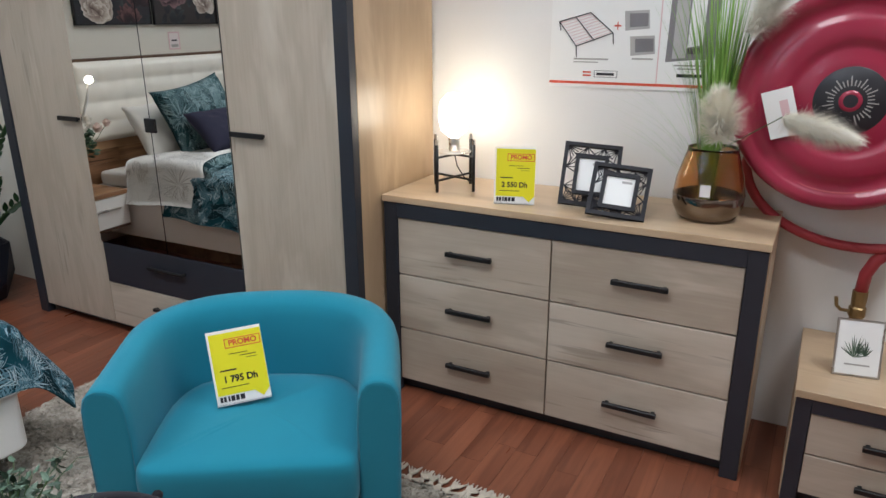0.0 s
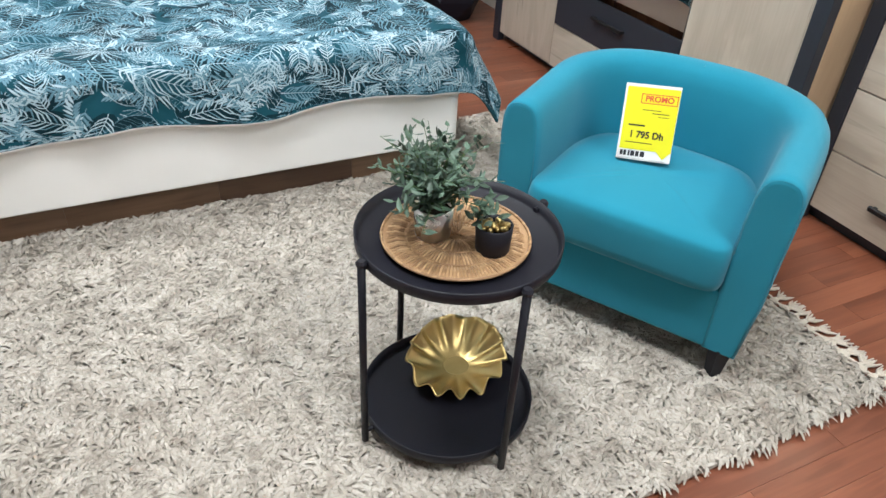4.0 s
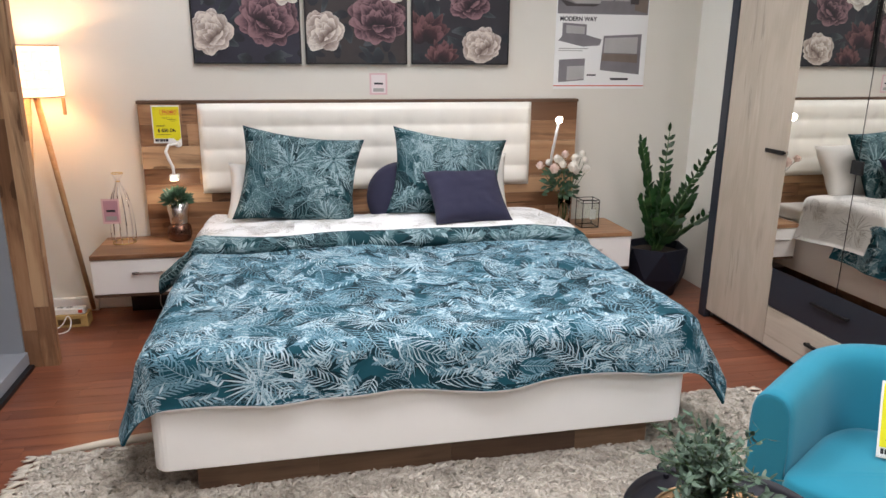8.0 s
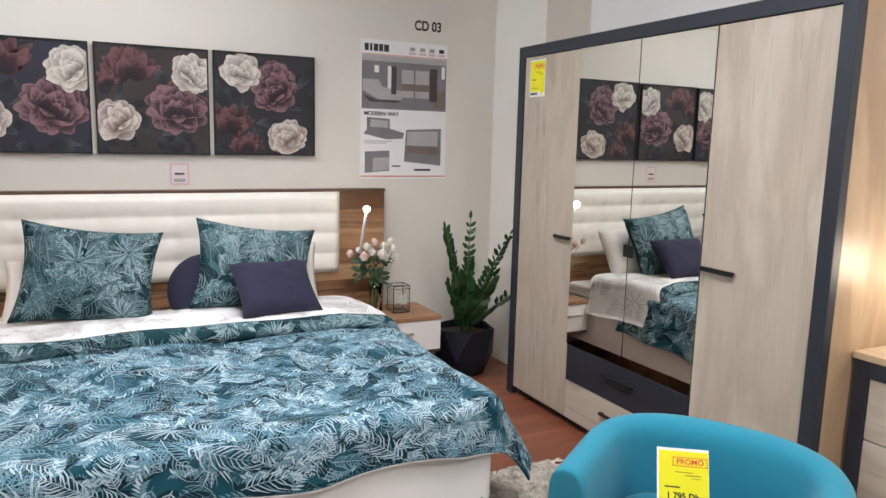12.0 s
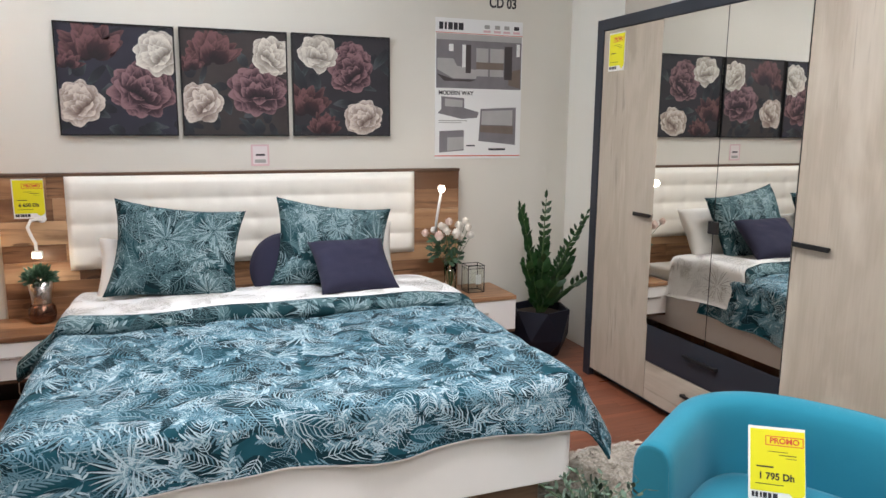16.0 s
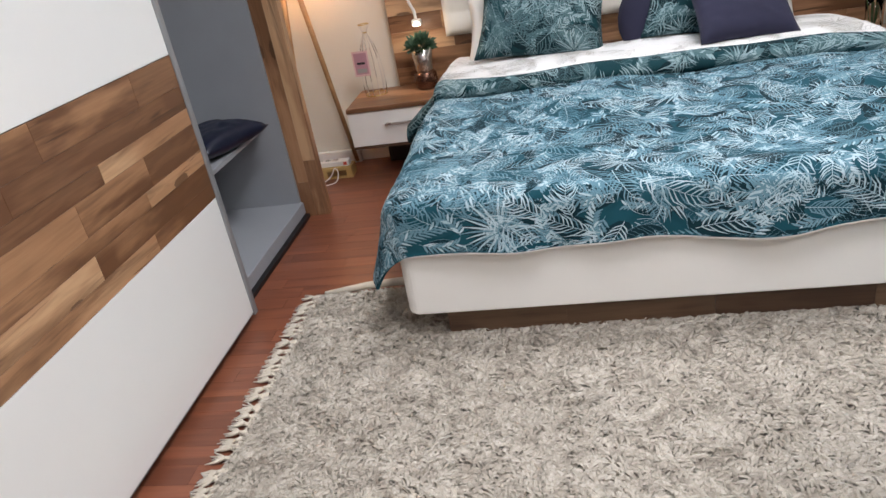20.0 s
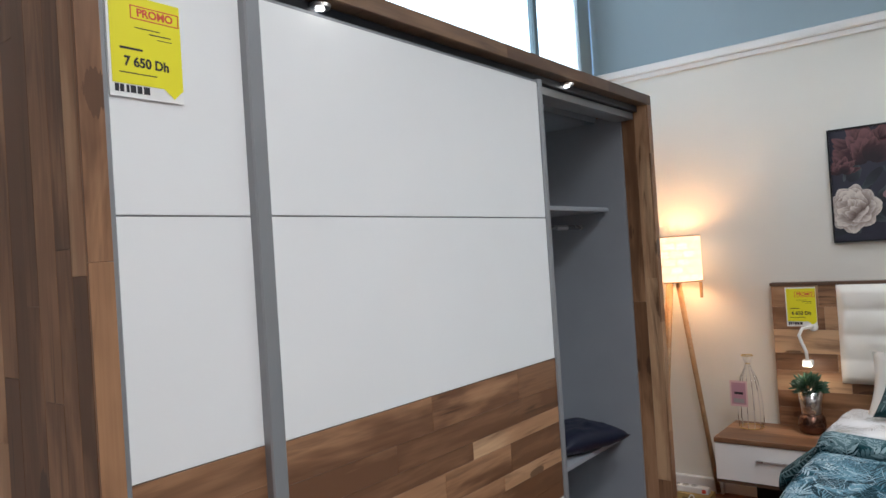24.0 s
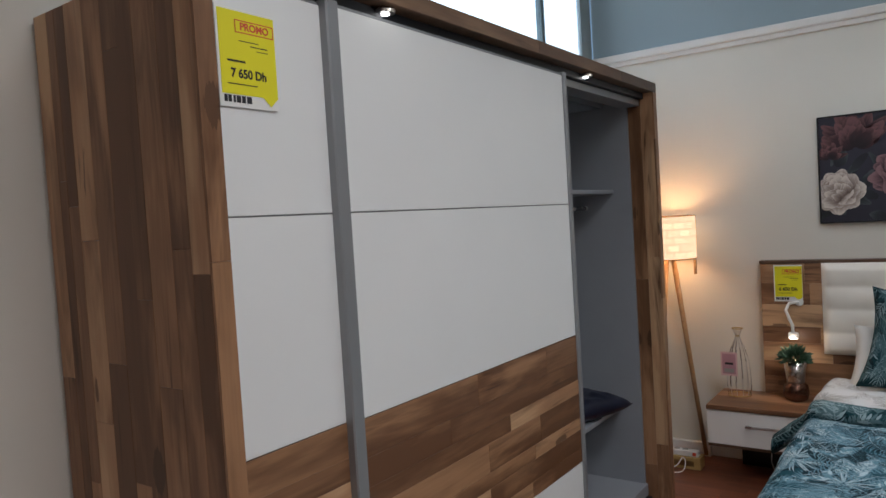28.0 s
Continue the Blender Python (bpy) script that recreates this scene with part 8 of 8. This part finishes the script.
def palm_frame():
    m = facing(2.24, -4.335, 0.42 + 0.09, (-0.93, -0.16, 0.2))
    low = m @ Vector((0, -0.09, 0))
    t = thing("photo_frame", (low.x, low.y, 0.42), "silver photo frame with a green palm print", "photo frame")
    part("frame", plate(bmesh.new(), m, -0.066, 0.066, -0.09, 0.09, -0.008, 0.0), M_CHROME, t)
    part("print", plate(bmesh.new(), m, -0.06, 0.06, -0.084, 0.084, 0.0, 0.0008), M_CARDWHITE, t, "white print")
    bm = bmesh.new()
    rng = random.Random(6)
    for cx, cy, n, ln in ((-0.012, -0.03, 13, 0.085), (0.018, -0.025, 9, 0.06), (0.0, -0.02, 7, 0.05)):
        for k in range(n):
            a = radians(90 + (k - n / 2) * 13) + rng.uniform(-0.08, 0.08)
            q = ln * rng.uniform(0.6, 1)
            e = (cx + q * math.cos(a) * 0.55, cy + q * math.sin(a))
            leaf_face(bm, m @ Vector((cx, cy, 0.0012)), m @ Vector((*e, 0.0012)), m.to_3x3() @ Vector((-math.sin(a), math.cos(a), 0)), 0.0035)
    part("palm_picture", bm, M_OLIVELEAF, t, "faint green palm leaves")
    part("caption", plate(bmesh.new(), m, -0.035, 0.035, -0.055, -0.05, 0.0008, 0.0013), M_GREYINK, t)
    part("strut", plate(bmesh.new(), m @ pose(0, -0.095, -0.009, -30, 0, 0), -0.02, 0.02, 0, 0.12, -0.003, 0), M_BLACK, t)


palm_frame()


# ---------------------------------------------------------------- shag rug and floor strips
RX0, RX1, RY0, RY1 = -1.40, 1.60, -3.49, -1.55


def shag_rug():
    t = thing("rug", (0.1, -2.5, 0.0), "cream shaggy wool rug with knotted fringe", "rug")
    part("backing", boxed(RX0, RX1, RY0, RY1, 0.0, 0.012, bevel=0.004), M_RUGBACK, t)
    rng = np.random.default_rng(5)
    cnt = 118000
    x, y = rng.uniform(RX0, RX1, cnt), rng.uniform(RY0, RY1, cnt)
    keep = ~((x > -0.75) & (x < 0.86) & (y > -1.84))
    x, y = x[keep], y[keep]
    cnt = len(x)
    # yarns of one tuft, about three centimetres across, fall the same way and stand as high
    ci = np.floor((x + 0.016 * np.sin(y * 61)) / 0.03).astype(int) % 97
    cj = np.floor((y + 0.016 * np.sin(x * 53)) / 0.03).astype(int) % 89
    fall, stand = rng.normal(0, 0.9, (97, 89))[ci, cj], rng.uniform(0.0, 1.0, (97, 89))[ci, cj]
    a = 2.6 + 1.1 * np.sin(x * 3.1 + 1.7 * np.sin(y * 2.3)) + fall + rng.normal(0, 0.65, cnt)
    ln, wd = rng.uniform(0.022, 0.046, cnt), rng.uniform(0.0045, 0.0095, cnt)
    lift = rng.uniform(0.003, 0.007, cnt) + 0.010 * stand ** 1.5
    dx, dy = np.cos(a), np.sin(a)
    V = np.empty((cnt, 8, 3))
    for i, (s, w, h) in enumerate(((0.0, 0.6, 0.0), (0.35, 1.0, 1.0), (0.75, 0.9, 0.8), (1.0, 0.45, 0.1))):
        for j, side in enumerate((-1, 1)):
            V[:, 2 * i + j, 0] = x + dx * ln * s - dy * wd * w * 0.5 * side
            V[:, 2 * i + j, 1] = y + dy * ln * s + dx * wd * w * 0.5 * side
            V[:, 2 * i + j, 2] = 0.012 + lift * h + 0.0016 * (side * np.sin(a * 5))
    F = np.array([(0, 1, 3, 2), (2, 3, 5, 4), (4, 5, 7, 6)])
    faces = (np.arange(cnt)[:, None, None] * 8 + F[None]).reshape(-1, 4)
    V = V - np.array((0.1, -2.5, 0.0))
    me = bpy.data.meshes.new("wool_nap")
    me.from_pydata(V.reshape(-1, 3).tolist(), [], faces.tolist())
    me.polygons.foreach_set("use_smooth", [True] * len(me.polygons))
    me.materials.append(M_SHAG)
    tagged(placed("wool_nap", me, t, Matrix.Translation((0.1, -2.5, 0.0)), "long twisted cream and grey wool pile"), kind="stuff")
    # knotted fringe on the two short sides
    rr = random.Random(6)
    tass = []
    for v in range(4):
        bm = bmesh.new()
        for k in range(5):
            o = (k - 2) * 0.0045
            tube(bm, [(0.0, o, 0.012), (0.018, o * 0.6, 0.014), (0.03, 0, 0.012), (0.055, o * 1.6, 0.008), (0.085 + rr.uniform(-.008, .008), o * 2.6 + rr.uniform(-.008, .008), 0.004)], [0.0045, 0.004, 0.005, 0.0045, 0.002], 5)
        bmesh.ops.create_icosphere(bm, subdivisions=1, radius=0.0085, matrix=Matrix.Translation((0.03, 0, 0.012)))
        me = mesh_of(bm, "tassel", True)
        me.materials.append(M_FRINGE)
        tass.append(me)
    n = 62
    for side, xe in ((0, RX0), (180, RX1)):
        for k in range(n):
            y = RY0 + (RY1 - RY0) * (k + 0.5) / n
            y += rr.uniform(-0.012, 0.012)
            turn = (180 if side == 0 else 0) + rr.uniform(-24, 24)
            placed("tassel", tass[rr.randrange(4)], t, Matrix.Translation((xe, y, 0.002)) @ pose(0, 0, 0, 0, 0, turn))
        part("fringe_band", bar([(xe + (-0.012 if side == 0 else 0.012) + 0.006 * math.sin(k * 1.9), RY0 + (RY1 - RY0) * k / 120, 0.012) for k in range(121)], 0.005, 6), M_FRINGE, t, smooth=True)
    # the far left corner has rolled up a little
    part("curled_edge", bar([(-1.38, -1.545, 0.02), (-1.2, -1.52, 0.03), (-1.0, -1.505, 0.034), (-0.8, -1.5, 0.02)], [0.010, 0.016, 0.018, 0.01], 10), M_FRINGE, t, "turned-up cream rug edge", True)
    bm = bmesh.new()
    for k in range(7):
        tube(bm, [(RX1 + 0.03, RY0 + 0.005, 0.012), (RX1 + 0.055, RY0 - 0.02 + k * 0.002, 0.014), (RX1 + 0.085, RY0 - 0.035 + k * 0.006, 0.006)], [0.004, 0.004, 0.002], 5)
    part("corner_tassel", bm, M_FRINGE, t, smooth=True)


shag_rug()


def floor_strips():
    wd, ln = 0.082, 0.56
    rng = random.Random(9)
    far = bmesh.new()
    meshes = {}
    y = YS
    while y < W - 0.01:
        y1 = min(y + wd, W)
        x = XW - rng.uniform(0, ln)
        while x < XE:
            x0, x1 = max(x, XW), min(x + ln, XE)
            if x1 - x0 > 0.02:
                mx, my = (x0 + x1) / 2, (y + y1) / 2
                near = -1.72 < mx < 2.1 and -4.0 < my < 0.1
                hid = (RX0 + 0.3 < mx < RX1 - 0.3 and RY0 + 0.05 < my < RY1 - 0.05) or (-0.6 < mx < 0.75 and my > -1.8) or (mx > 2.0 and my > -2.6)
                if near and not hid:
                    key = (round(x1 - x0, 3), round(y1 - y, 3))
                    if key not in meshes:
                        meshes[key] = box_mesh(x1 - x0 - 0.0006, y1 - y - 0.0006, 0.006, M_FLOOR, 0.0004)
                    placed("floor_strip", meshes[key], floor, Matrix.Translation((mx, my, -0.003)))
                else:
                    a = [far.verts.new(p) for p in ((x0 + .0006, y + .0006, 0), (x1 - .0006, y + .0006, 0), (x1 - .0006, y1 - .0006, 0), (x0 + .0006, y1 - .0006, 0))]
                    far.faces.new(a)
            x += ln
        y = y1
    tagged(part("far_floor_strips", far, M_FLOORJOIN, floor), kind="stuff")


floor_strips()
